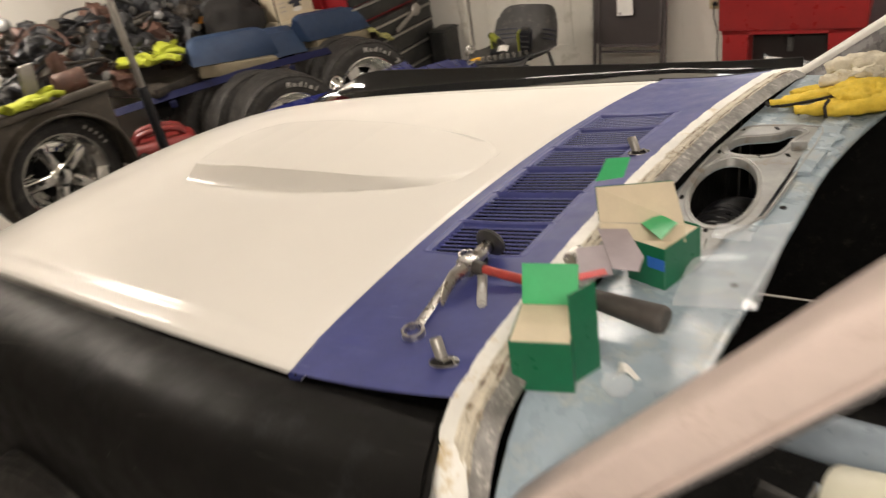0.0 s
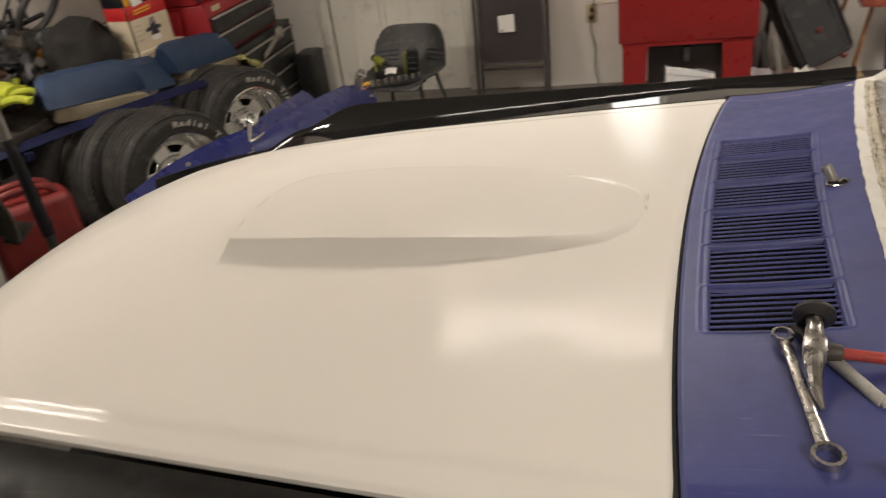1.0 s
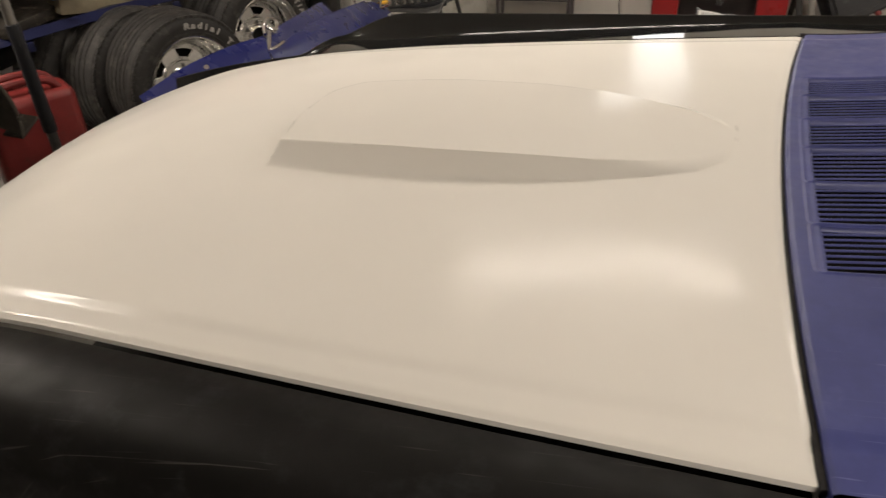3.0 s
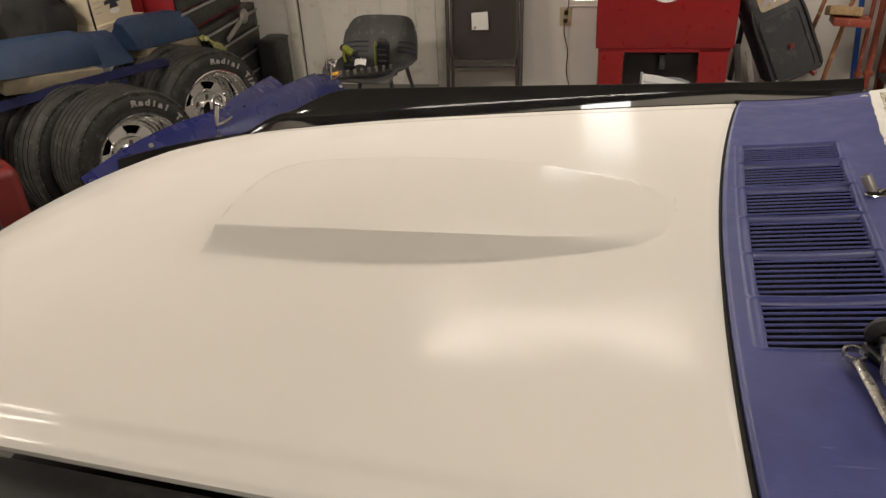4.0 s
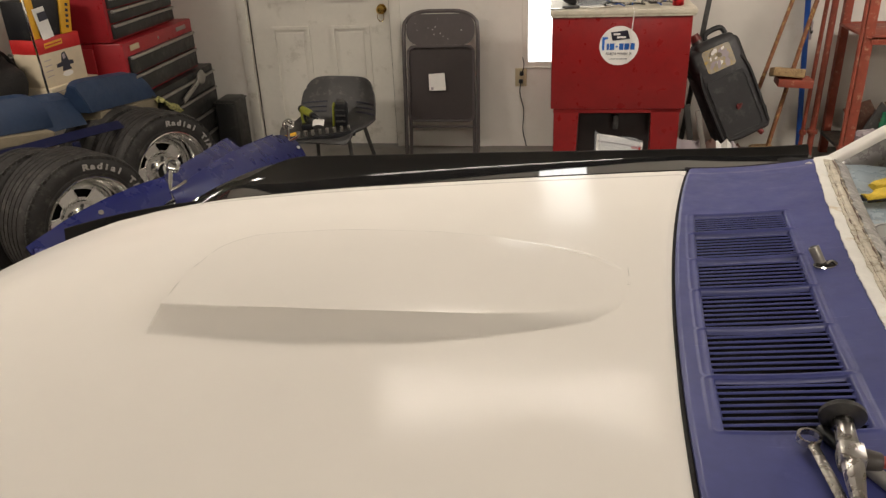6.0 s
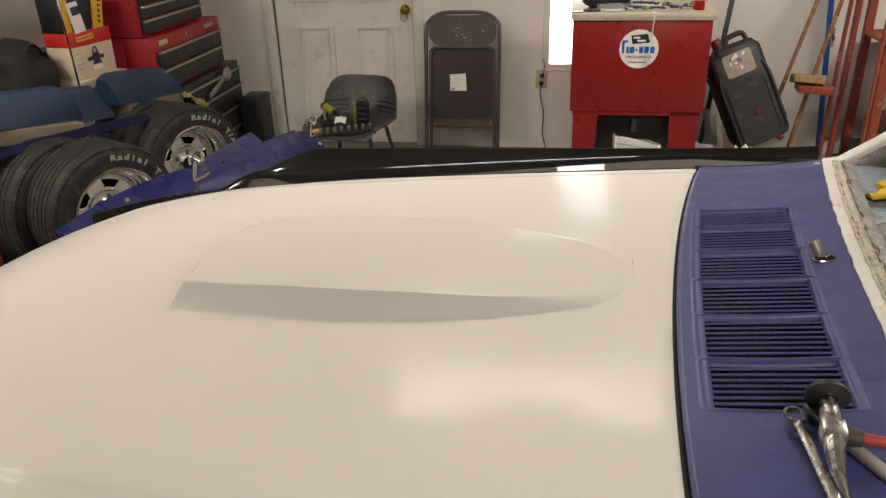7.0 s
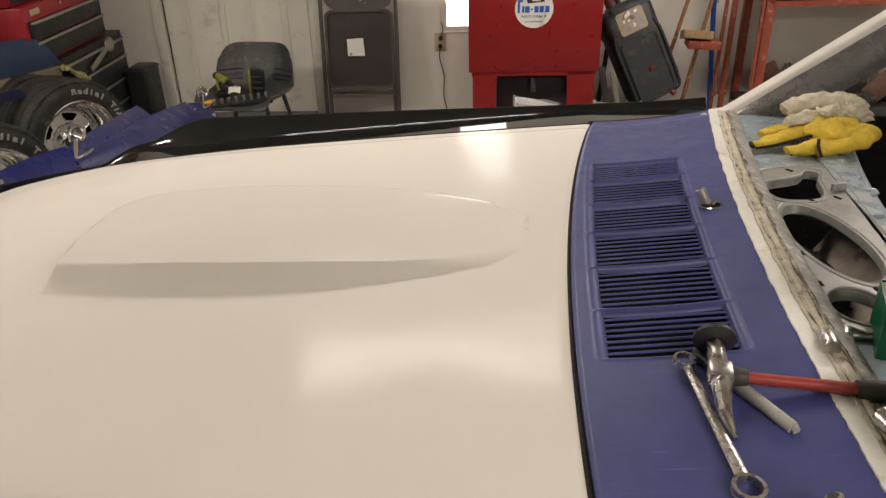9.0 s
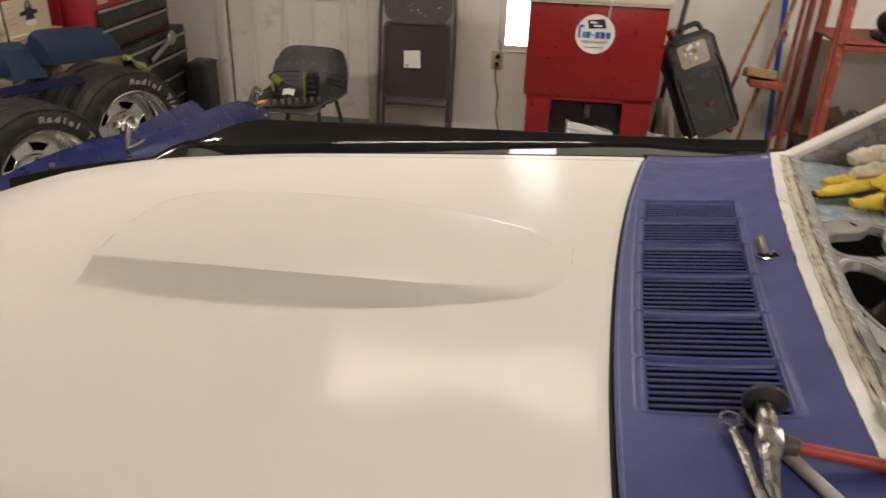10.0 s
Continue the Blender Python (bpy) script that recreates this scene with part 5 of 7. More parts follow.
for k in range(22):
    x, y, a, L = random.uniform(0.06, 0.40), random.uniform(3.43, 3.62), random.uniform(0, 180), random.uniform(0.05, 0.15)
    t_ = thing("hand_tool", (x, y, top), "small worn steel hand tool on the washer lid", "hand tool", "tools on the washer lid")
    dx, dy = L / 2 * math.cos(radians(a)), L / 2 * math.sin(radians(a))
    z = top + 0.005 + 0.0014 * k
    part("shaft", tube([(x - dx, y - dy, z), (x, y, z + 0.004), (x + dx, y + dy, z)], random.uniform(0.003, 0.006), 8, 3), random.choice([TOOLSTEEL, DARKSTEEL, BLUETUBE, TOOLSTEEL, GREYPLASTIC]), t_)
    part("handle", rod((x + dx * 0.3, y + dy * 0.3, z + 0.002), (x + dx, y + dy, z), 0.007, seg=10, bevel=0.002), random.choice([DARKSTEEL, INKBLUE, GREASY, TOOLSTEEL]), t_)
spool = thing("wire_spool", (0.425, 3.50, top), "small red wire spool", "spool")
for k in range(9):
    part("turn", lathe([(-0.002, 0.027), (0.0, 0.031), (0.002, 0.027)], pose(0.425, 3.50, top + 0.004 + 0.0045 * k, 0, 90), 24), INKRED, spool)
part("core", rod((0.425, 3.50, top), (0.425, 3.50, top + 0.046), 0.026), RED, spool)
knife = thing("putty_knife", (-0.20, 3.43, top), "putty knife sticking out over the lid's edge", "knife")
part("blade", box((-0.215, 3.43, top + 0.004), (0.10, 0.03, 0.003), (0, 0, 10)), TOOLSTEEL, knife)
part("handle", box((-0.13, 3.445, top + 0.008), (0.09, 0.022, 0.014), (0, 0, 10), bevel=0.004), GREYPLASTIC, knife)
bag = thing("plastic_bag", (0.16, 3.33, 0.0), "clear plastic bag with a white label under the washer", "bag")
part("film", thick(sheet(lambda u, v: Vector((0.02 + 0.26 * u, 3.36 - 0.03 * math.sin(u * 3), 0.005 + 0.368 * v - 0.05 * u * v + 0.01 * math.sin(7 * u + 3 * v))), np.linspace(0, 1, 12), np.linspace(0, 1, 12)), 0.001), CLEAR, bag)
part("label_card", thick(sheet(lambda u, v: Vector((0.030 + 0.25 * u, 3.352, 0.008 + 0.352 * v - 0.045 * u * v + 0.006 * math.sin(5 * u))), np.linspace(0, 1, 8), np.linspace(0, 1, 4)), 0.0008), PAPER, bag, "white printed card")
part("print_bar", box((0.245, 3.349, 0.282), (0.05, 0.002, 0.018), (0, 9, 0)), INKRED, bag)
part("fold_line", box((0.155, 3.349, 0.302), (0.24, 0.002, 0.006), (0, 9, 0)), GREYCARD, bag)

# ---- oil drain container leaning by the washer ----
oc = thing("oil_drain_container", (0.80, 3.78, 0.0), "black plastic oil drain container leaning against the wall", "oil container")
om = pose(0.790, 3.80, 0.495, 90 - 12, 0, 0) @ pose(0, 0, 0, 0, 0, 24) @ pose(0, 0, 0, 0, 9) @ Matrix.Diagonal((0.90, 0.99, 1, 1))  # its face: x across, y up, z towards the room
def opart(name, bm, material, label=""):
    bmesh.ops.transform(bm, matrix=om, verts=bm.verts)
    return part(name, bm, material, oc, label)
opart("body", box((0.012, -0.015, -0.07), (0.355, 0.59, 0.18), bevel=0.045, seg=4), DUSTYBLACK)
opart("shoulder", box((0.030, 0.245, -0.05), (0.27, 0.12, 0.13), (0, 0, -3), bevel=0.035, seg=3), DUSTYBLACK)
opart("shoulder", box((-0.115, 0.20, -0.075), (0.10, 0.17, 0.12), (0, 0, 14), bevel=0.03, seg=3), DUSTYBLACK)
for x in (-0.148, 0.168):
    opart("side_rib", tube([(x, -0.27, 0.012), (x * 1.02, -0.1, 0.017), (x * 1.02, 0.06, 0.017), (x * 0.9, 0.15, 0.014)], 0.012, 10, 6), DUSTYBLACK)
opart("base_rib", tube([(-0.14, -0.285, 0.012), (0.0, -0.292, 0.016), (0.155, -0.285, 0.012)], 0.013, 10, 6), DUSTYBLACK)
opart("pan_rim", prism(rounded(0.265, 0.36, 0.03), 0.010, pose(0.01, -0.10, 0.018), [rounded(0.235, 0.33, 0.025)[::-1]]), DUSTYBLACK)
opart("pan", prism(rounded(0.236, 0.332, 0.025), 0.004, pose(0.01, -0.10, 0.0185)), DUSTYBLACK, "dusty drain pan")
opart("label_sheet", prism(rounded(0.19, 0.135, 0.02), 0.0012, pose(0.012, 0.185, 0.0205)), LABELWORN, "worn yellow and grey label")
random.seed(5)
for k in range(16):
    x, y = random.uniform(-0.06, 0.09), random.uniform(0.135, 0.235)
    opart("label_patch", prism(ring(x, y, random.uniform(0.01, 0.03), random.uniform(0.006, 0.02), 9, random.uniform(0, 90)), 0.0006 + 0.0001 * k, pose(0, 0, 0.0216)), random.choice([GREYCARD, PAPER, GREYCARD, BEIGEFOAM]))
opart("drain_plug", rod((0.02, -0.12, 0.02), (0.02, -0.12, 0.034), 0.016, seg=12, bevel=0.003), REDPLASTIC, "red drain plug")
opart("drain_wing", box((0.02, -0.12, 0.040), (0.045, 0.010, 0.012), (0, 0, 30), bevel=0.003), REDPLASTIC)
opart("neck", rod((-0.050, 0.25, -0.04), (-0.058, 0.325, -0.04), 0.040, 0.034, 20), DUSTYBLACK)
opart("cap", rod((-0.058, 0.323, -0.04), (-0.063, 0.362, -0.04), 0.033, 0.031, 20, bevel=0.004), REDPLASTIC, "red screw cap")
opart("handle", tube([(0.0, 0.30, -0.06), (0.015, 0.335, -0.06), (0.07, 0.345, -0.06), (0.125, 0.335, -0.06), (0.14, 0.27, -0.06)], 0.016, 10, 6), DUSTYBLACK)
opart("side_handle", tube([(-0.15, 0.28, -0.05), (-0.185, 0.24, -0.05), (-0.185, 0.17, -0.05), (-0.155, 0.12, -0.05)], 0.013, 10, 6), DUSTYBLACK)
opart("foot_handle", tube([(0.155, -0.13, 0.0), (0.18, -0.19, 0.0), (0.15, -0.27, 0.0), (0.08, -0.30, 0.0)], 0.013, 10, 6), DUSTYBLACK)
opart("cap", rod((0.09, -0.29, 0.0), (0.105, -0.325, 0.02), 0.018, 0.016, 16, bevel=0.003), REDPLASTIC, "small red cap")
# stacked sheets and stakes behind it
for k, (x0, z0, x1, z1, y, w, mt, nm) in enumerate([(0.52, 0.0, 0.50, 1.05, 4.05, 0.10, GREYCARD, "leaning_board"), (0.60, 0.0, 0.70, 1.0, 4.10, 0.03, DARKSTEEL, "steel_bar"), (0.62, 0.0, 0.54, 0.45, 3.62, 0.035, GREYPLASTIC, "steel_strip"), (0.70, 0.0, 0.60, 0.42, 3.60, 0.03, TUBEGREY, "steel_strip")]):
    b_ = thing(nm, (x0, y, 0), "grey strip leaning beside the parts washer", "strip")
    a_ = math.degrees(math.atan2(x1 - x0, z1 - z0))
    L = math.hypot(x1 - x0, z1 - z0)
    part("strip", box(((x0 + x1) / 2, y, (z0 + z1) / 2), (w, 0.012, L), (0, a_, 0), bevel=0.003), mt, b_)
for k in range(5):
    random.seed(80 + k)
    s_ = thing("scrap_sheet", (0.66 + 0.06 * k, 3.60, 0), "crumpled grey scrap on the floor", "scrap")
    part("sheet", thick(sheet(lambda u, v: Vector((0.56 + 0.09 * k + 0.16 * (u - 0.5), 3.58 + 0.10 * (v - 0.5) + 0.02 * k, 0.10 + 0.09 * noise.noise(Vector((u * 3 + k, v * 3, 0))) + 0.14 * v - 0.02 * k)), np.linspace(0, 1, 7), np.linspace(0, 1, 7)), 0.002), random.choice([PAPER, GREYCARD, BROWNISH]), s_)

# ---- rusty stand with a wooden block, blue pole, red rack ----
st = thing("broom_stand", (1.16, 3.92, 0), "paint-spattered rusty stand with a wooden block", "stand")
part("upright", tube([(1.06, 3.86, 0.0), (1.12, 3.90, 0.30), (1.20, 3.93, 0.70), (1.29, 3.96, 1.12)], 0.013, 10, 5), RUSTWOOD, st)
part("upright", tube([(0.98, 3.98, 0.30), (1.04, 3.99, 0.55), (1.12, 4.02, 0.85), (1.20, 4.05, 1.15)], 0.012, 10, 5), RUSTWOOD, st)
part("tray", box((1.17, 3.86, 0.52), (0.19, 0.14, 0.045), (0, 3, -4), bevel=0.003), RUSTRED, st)
part("block", box((1.13, 3.87, 0.568), (0.17, 0.15, 0.05), (-14, 4, -6), bevel=0.006), BRISTLE, st, "paint-caked wooden block")
part("foot_block", box((1.06, 3.88, 0.06), (0.14, 0.14, 0.12), (0, 0, 8), bevel=0.02), BRISTLE, st, "worn bristle block on the floor")
bp = thing("blue_pole", (1.33, 4.15, 0), "bright blue tube leaning against the wall", "pole")
part("tube", rod((1.345, 4.14, 0.0), (1.20, 4.20, 1.9), 0.016, seg=16), BLUETUBE, bp)
hk = thing("wall_hook", (1.30, 4.23, 0.75), "small grey wall hook", "hook")
part("plate", box((1.33, 4.243, 0.74), (0.035, 0.008, 0.11), bevel=0.003), GREYCARD, hk)
part("prong", tube([(1.33, 4.235, 0.76), (1.33, 4.20, 0.73), (1.33, 4.18, 0.75)], 0.004, 8, 4), DARKSTEEL, hk)
rk = thing("steel_rack", (1.9, 3.85, 0), "rust red painted steel shelf rack", "rack")
for x, y, w in ((1.475, 3.70, 0.052), (2.50, 3.70, 0.052), (1.50, 4.14, 0.045), (2.50, 4.14, 0.045)):
    part("post", box((x, y, 0.85), (w, 0.006, 1.70), bevel=0.001, seg=1), RUSTRED, rk)
    part("post", box((x - w / 2 + 0.003, y + w / 2, 0.85), (0.006, w - 0.008, 1.70), bevel=0.001, seg=1), RUSTRED, rk)
for z in (0.78, 1.45):
    part("beam", box((1.99, 3.70 - 0.006, z), (1.00, 0.008, 0.05), bevel=0.002), RUSTRED, rk)
    part("beam", box((1.99, 4.14 + 0.006, z), (1.00, 0.008, 0.05), bevel=0.002), RUSTRED, rk)
    part("shelf", box((1.99, 3.92, z + 0.01), (1.05, 0.46, 0.012), bevel=0.002), RUSTRED, rk)
part("shelf", box((1.99, 3.92, 0.13), (1.05, 0.46, 0.02), bevel=0.003), GREASY, rk)
for x0, x1, y, r in ((1.30, 1.36, 3.98, 0.012), (1.365, 1.40, 4.00, 0.018), (1.42, 1.44, 3.66, 0.011)):
    p_ = thing("red_pipe", (x0, y, 0), "rust red steel pipe standing by the rack", "pipe", "pipes by the rack")
    part("pipe", rod((x0, y, 0.0), (x1, y + 0.06, 1.75), r, seg=14), RUSTRED, p_)
    part("collar", rod((x0 + (x1 - x0) * 0.1, y + 0.005, 0.165), (x0 + (x1 - x0) * 0.12, y + 0.006, 0.19), r * 1.7, seg=14), RUSTRED, p_)
random.seed(21)
for k in range(34):
    x, y, z = random.uniform(1.58, 2.44), random.uniform(3.76, 4.1), 0.14
    kind = random.choice(["scrap_board", "scrap_part", "scrap_bottle", "scrap_board"])
    o = thing(kind, (x, y, z), "dusty scrap piece lying on the rack's low shelf", "scrap", "scrap on the rack")
    mt = random.choice([BROWNISH, GREYCARD, BEIGEFOAM, GREASY, GREYPLASTIC, GREYBODY])
    if kind == "scrap_board":
        part("board", box((x, y, z + 0.06 + random.uniform(0, 0.08)), (random.uniform(0.08, 0.25), 0.012, random.uniform(0.08, 0.2)), (random.uniform(-40, 40), random.uniform(-60, 60), random.uniform(-40, 40)), bevel=0.002), mt, o)
    elif kind == "scrap_part":
        part("lump", lump((x, y, z + 0.04), (0.07, 0.05, 0.05), 0.4, 2.5, k), mt, o)
    else:
        part("bottle", lathe([(0, 0.0), (0, 0.03), (0.11, 0.03), (0.14, 0.012), (0.165, 0.012), (0.167, 0)], pose(x, y, z, 0, -90), 16), random.choice([CLEAR, GREEN, GREYPLASTIC]), o)
black_top = thing("black_machine", (1.95, 3.9, 0.80), "black rounded machine on the rack", "machine")
part("housing", lump((1.86, 3.85, 0.90), (0.16, 0.14, 0.10), 0.12, 2, 5), BLACKPLASTIC, black_top)
part("base", box((1.86, 3.85, 0.815), (0.3, 0.22, 0.05), bevel=0.01), BLACKPLASTIC, black_top)

# ---- tool chest, side cabinet, carton ----
tc = thing("tool_chest", (-2.75, 3.6, 0), "red rolling tool chest with black drawers, dusty", "tool chest")
def tier(x1, y0, y1, z0, z1, rows_, body, lip=0.035):
    part("cabinet_body", box((x1 - 0.23, (y0 + y1) / 2, (z0 + z1) / 2), (0.46, y1 - y0, z1 - z0), bevel=0.006), body, tc)
    z = z1 - lip
    for h in rows_:
        d = part("drawer", box((x1 + 0.006, (y0 + y1) / 2, z - h / 2), (0.022, y1 - y0 - 0.06, h - 0.008), bevel=0.003), DRAWERBLACK, tc, "dusty black drawer")
        part("drawer_pull", box((x1 + 0.022, (y0 + y1) / 2, z - 0.012), (0.018, y1 - y0 - 0.062, 0.016), bevel=0.005), ALUTRIM, d, "aluminium drawer pull")
        z -= h
tier(-2.585, 3.15, 3.92, 0.925, 1.32, [0.065, 0.065, 0.065, 0.075, 0.085], CHESTRED, 0.03)
tier(-2.525, 3.15, 4.02, 0.615, 0.92, [0.105, 0.115], CHESTRED, 0.072)
tier(-2.485, 3.28, 4.14, 0.06, 0.610, [0.11, 0.13, 0.13, 0.14], DRAWERBLACK, 0.03)
part("name_plate", box((-2.522, 3.27, 0.884), (0.004, 0.10, 0.030), bevel=0.001), IVORY, tc, "worn cream decal")
part("name_plate", box((-2.522, 3.86, 0.886), (0.004, 0.13, 0.024), bevel=0.001), ALUTRIM, tc)
part("lock", rod((-2.525, 3.55, 0.884), (-2.519, 3.55, 0.884), 0.008), CHROME, tc)
part("side_rail", box((-2.83, 3.115, 0.80), (0.30, 0.012, 0.20), bevel=0.004), CHESTRED, tc)
wr_ = thing("large_wrench", (-2.49, 3.72, 0.50), "large dusty steel wrench lying in the open drawer", "wrench")
part("shaft", box((-2.450, 3.72, 0.53), (0.012, 0.28, 0.035), (16, 0, 0), bevel=0.004), ALUTRIM, wr_)
part("head", lump((-2.447, 3.87, 0.575), (0.014, 0.06, 0.045), 0.1, 2, 1), ALUTRIM, wr_)
rag = thing("patterned_rag", (-2.45, 3.35, 0.6), "pale yellow patterned rag", "rag")
part("cloth", thick(sheet(lambda u, v: Vector((-2.47 + 0.05 * u + 0.03 * math.sin(7 * v), 3.25 + 0.22 * v, 0.60 - 0.10 * v + 0.04 * noise.noise(Vector((u * 4, v * 5, 2))) - 0.03 * u)), np.linspace(0, 1, 8), np.linspace(0, 1, 14)), 0.003), mat("patterned_cotton", (0.42, 0.40, 0.14), 0.9, vary=0.3, scale=60, second=(0.10, 0.10, 0.05), amount=0.6), rag)
bin_ = thing("dark_bin", (-2.36, 4.05, 0), "dark grey metal bin by the door", "bin")
part("bin_body", box((-2.37, 4.08, 0.195), (0.15, 0.22, 0.39), bevel=0.025, seg=3), DRAWERBLACK, bin_)
part("bin_lid", box((-2.37, 4.08, 0.372), (0.154, 0.224, 0.012), bevel=0.004), DRAWERBLACK, bin_)
CM = Matrix.Translation((-2.80, 2.91, 0)) @ Matrix.Rotation(radians(-11), 4, "Z")  # local x: towards the room, y: across


def cpart(name, bm, material, parent, label="", smooth=True):
    bmesh.ops.transform(bm, matrix=CM, verts=bm.verts)
    return part(name, bm, material, parent, label, smooth)


def print_shape(outline, x, material, parent, label=""):
    """A thin printed shape on a carton's front: outline across and up."""
    return cpart("print_picture", prism(outline, 0.0008, Matrix(((0, 0, 1, x), (1, 0, 0, 0), (0, 1, 0, 0), (0, 0, 0, 1)))), material, parent, label, False)


sb = thing("flat_carton", (-2.82, 2.90, 0.67), "flat plain cream carton on the bench", "carton")
cpart("carton", box((-0.02, 0.02, 0.7225), (0.26, 0.34, 0.105), bevel=0.003), CARD, sb)
cpart("lid_seam", box((0.111, 0.02, 0.752), (0.002, 0.335, 0.003)), GREYCARD, sb)
ct = thing("printed_carton", (-2.80, 2.91, 0.775), "cream and red printed tool carton", "carton")
cpart("carton", box((0, 0, 0.894), (0.17, 0.285, 0.236), bevel=0.003), CARD, ct)
cpart("carton_top", box((0, 0, 0.978), (0.1725, 0.2875, 0.072), bevel=0.003), INKRED, ct, "red printed band")
print_shape([(-0.10, 0.965), (0.02, 0.972), (0.02, 0.998), (-0.10, 0.990)], 0.0868, YELLOW, ct)
print_shape([(-0.095, 0.975), (0.015, 0.981), (0.015, 0.988), (-0.095, 0.982)], 0.0874, INKRED, ct)
print_shape([(-0.005, 0.925), (0.02, 0.932), (0.03, 0.905), (0.035, 0.885), (0.065, 0.880), (0.066, 0.862), (0.035, 0.862), (0.045, 0.838), (-0.02, 0.838), (-0.012, 0.862), (-0.05, 0.860), (-0.05, 0.878), (-0.015, 0.884)], 0.0858, INKBLACK, ct)
print_shape([(-0.002, 0.920), (0.014, 0.924), (0.020, 0.900), (0.0, 0.895)], 0.0864, GREYCARD, ct)
print_shape(ring(0.012, 0.822, 0.036, 0.014, 20), 0.0862, PAPER, ct)
for k in range(4):
    print_shape([(-0.125, 0.905 - 0.026 * k), (-0.080, 0.907 - 0.026 * k), (-0.080, 0.911 - 0.026 * k), (-0.125, 0.909 - 0.026 * k)], 0.0858, GREYCARD, ct)
yb = thing("yellow_box", (-2.82, 2.90, 1.012), "yellow and black tool box on the carton", "box")
cpart("box", box((-0.01, -0.01, 1.105), (0.15, 0.27, 0.186), bevel=0.006), BLACKPLASTIC, yb)
cpart("yellow_side", box((0.062, -0.118, 1.11), (0.02, 0.05, 0.19), (0, 0, 0), bevel=0.003), YELLOW, yb, "yellow side")
cpart("yellow_side", box((0.068, 0.098, 1.10), (0.016, 0.07, 0.19), (-12, 0, 0), bevel=0.003), YELLOW, yb, "yellow side")
for k in range(5):
    cpart("print_bar", box((0.0765, 0.092 + 0.006 * k, 1.045 + 0.026 * k), (0.002, 0.018, 0.014), (-12, 0, 0)), INKBLACK, yb, smooth=False)
card_ = thing("label_card", (-2.73, 2.85, 1.012), "white printed card standing on the carton", "card")
cpart("sheet", box((0.080, -0.065, 1.085), (0.003, 0.075, 0.150), (6, -4, 0)), PAPER, card_)
cpart("print_bar", box((0.083, -0.063, 1.118), (0.002, 0.055, 0.040), (6, -4, 0)), INKBLACK, card_, smooth=False)
cpart("print_bar", box((0.080, -0.067, 1.045), (0.002, 0.060, 0.026), (6, -4, 0)), INKBLACK, card_, smooth=False)
bar_ = thing("steel_stay", (-2.71, 2.71, 0.69), "thin bright steel stay rod", "rod")
part("rod", rod((-2.712, 2.708, 0.67), (-2.722, 2.700, 1.22), 0.0055, seg=10), CHROME, bar_)

# ---- bench behind the tyres, blue moulded pads, blue rail ----
bench = thing("work_bench", (-3.2, 2.3, 0), "low cluttered wooden bench along the wall", "bench")
part("bench_top", box((-3.29, 2.50, 0.645), (0.92, 1.5, 0.05), bevel=0.004), GREASY, bench)
for x, y in ((-3.62, 1.5), (-3.62, 3.2), (-2.95, 3.22)):
    part("leg", box((x, y, 0.315), (0.07, 0.07, 0.63), bevel=0.004), BEIGEFOAM, bench)
part("skirt", box((-2.99, 2.5, 0.54), (0.03, 1.4, 0.16), bevel=0.003), DARK, bench)
def pad(tl, tr, bl, br, label):
    """A moulded cover: its front face by four corners, rounded over to a sloping top."""
    tl, tr, bl, br = (Vector(q) for q in (tl, tr, bl, br))
    p = thing("moulded_pad", (bl + br) / 2, label, "moulded pad", "blue moulded pads")
    along = (tr - tl).normalized()
    back = Vector((-along.y, along.x, 0)).normalized()

    def f(u, v):
        e = abs(2 * u - 1) ** 10
        a, b = bl.lerp(br, u), tl.lerp(tr, u)
        if v < 1:
            q = a.lerp(b, v) + back * (-0.010 * math.sin(v * math.pi))
        else:
            t = v - 1
            q = b + back * (0.015 * min(1, t * 4) + 0.05 * t) + Vector((0, 0, 0.008 * math.sin(min(1, t * 2) * math.pi / 2) - 0.05 * max(0, t - 0.6)))
        return q + Vector((0, 0, -0.022 * e * min(1, v))) + along * (0.012 * math.sin(v * 2) * (2 * u - 1))
    part("cover", thick(sheet(f, np.linspace(0, 1, 27), np.linspace(0, 2, 25)), 0.006), VINYLBLUE, p, angle=50)
    for u in (0.0, 1.0):
        bm = bmesh.new()
        bm.faces.new([bm.verts.new(f(u, v)) for v in np.linspace(0, 2, 11).tolist()] + [bm.verts.new(bl.lerp(br, u) + back * 0.2)])
        part("end_cap", thick(bm, 0.004), VINYLBLUE, p)
    mid = (bl + br) / 2 + back * 0.05 + Vector((0, 0, -0.035))
    L = (br - bl).length
    part("core_board", box(mid + Vector((0, 0, -0.005)), (0.15, L * 0.84, 0.07), (math.degrees(math.asin((br - bl).z / L)), 0, math.degrees(math.atan2(-along.x, along.y))), bevel=0.004), BEIGEFOAM, p, "tan board under the cover")
    return p


pad((-2.84, 2.07, 0.850), (-2.61, 2.44, 0.822), (-2.765, 1.99, 0.720), (-2.59, 2.50, 0.650), "dark blue moulded vinyl pad on a tan board")
pad((-2.560, 2.709, 0.811), (-2.507, 3.213, 0.750), (-2.532, 2.740, 0.655), (-2.49, 3.33, 0.590), "dark blue moulded vinyl pad beside the tool chest")
lk = thing("pad_bridge", (-2.58, 2.6, 0.64), "dark blue moulded bridge between two pads", "moulded pad")
BT, BU, BL_, BR_ = Vector((-2.690, 2.475, 0.755)), Vector((-2.625, 2.735, 0.725)), Vector((-2.640, 2.485, 0.615)), Vector((-2.580, 2.755, 0.590))
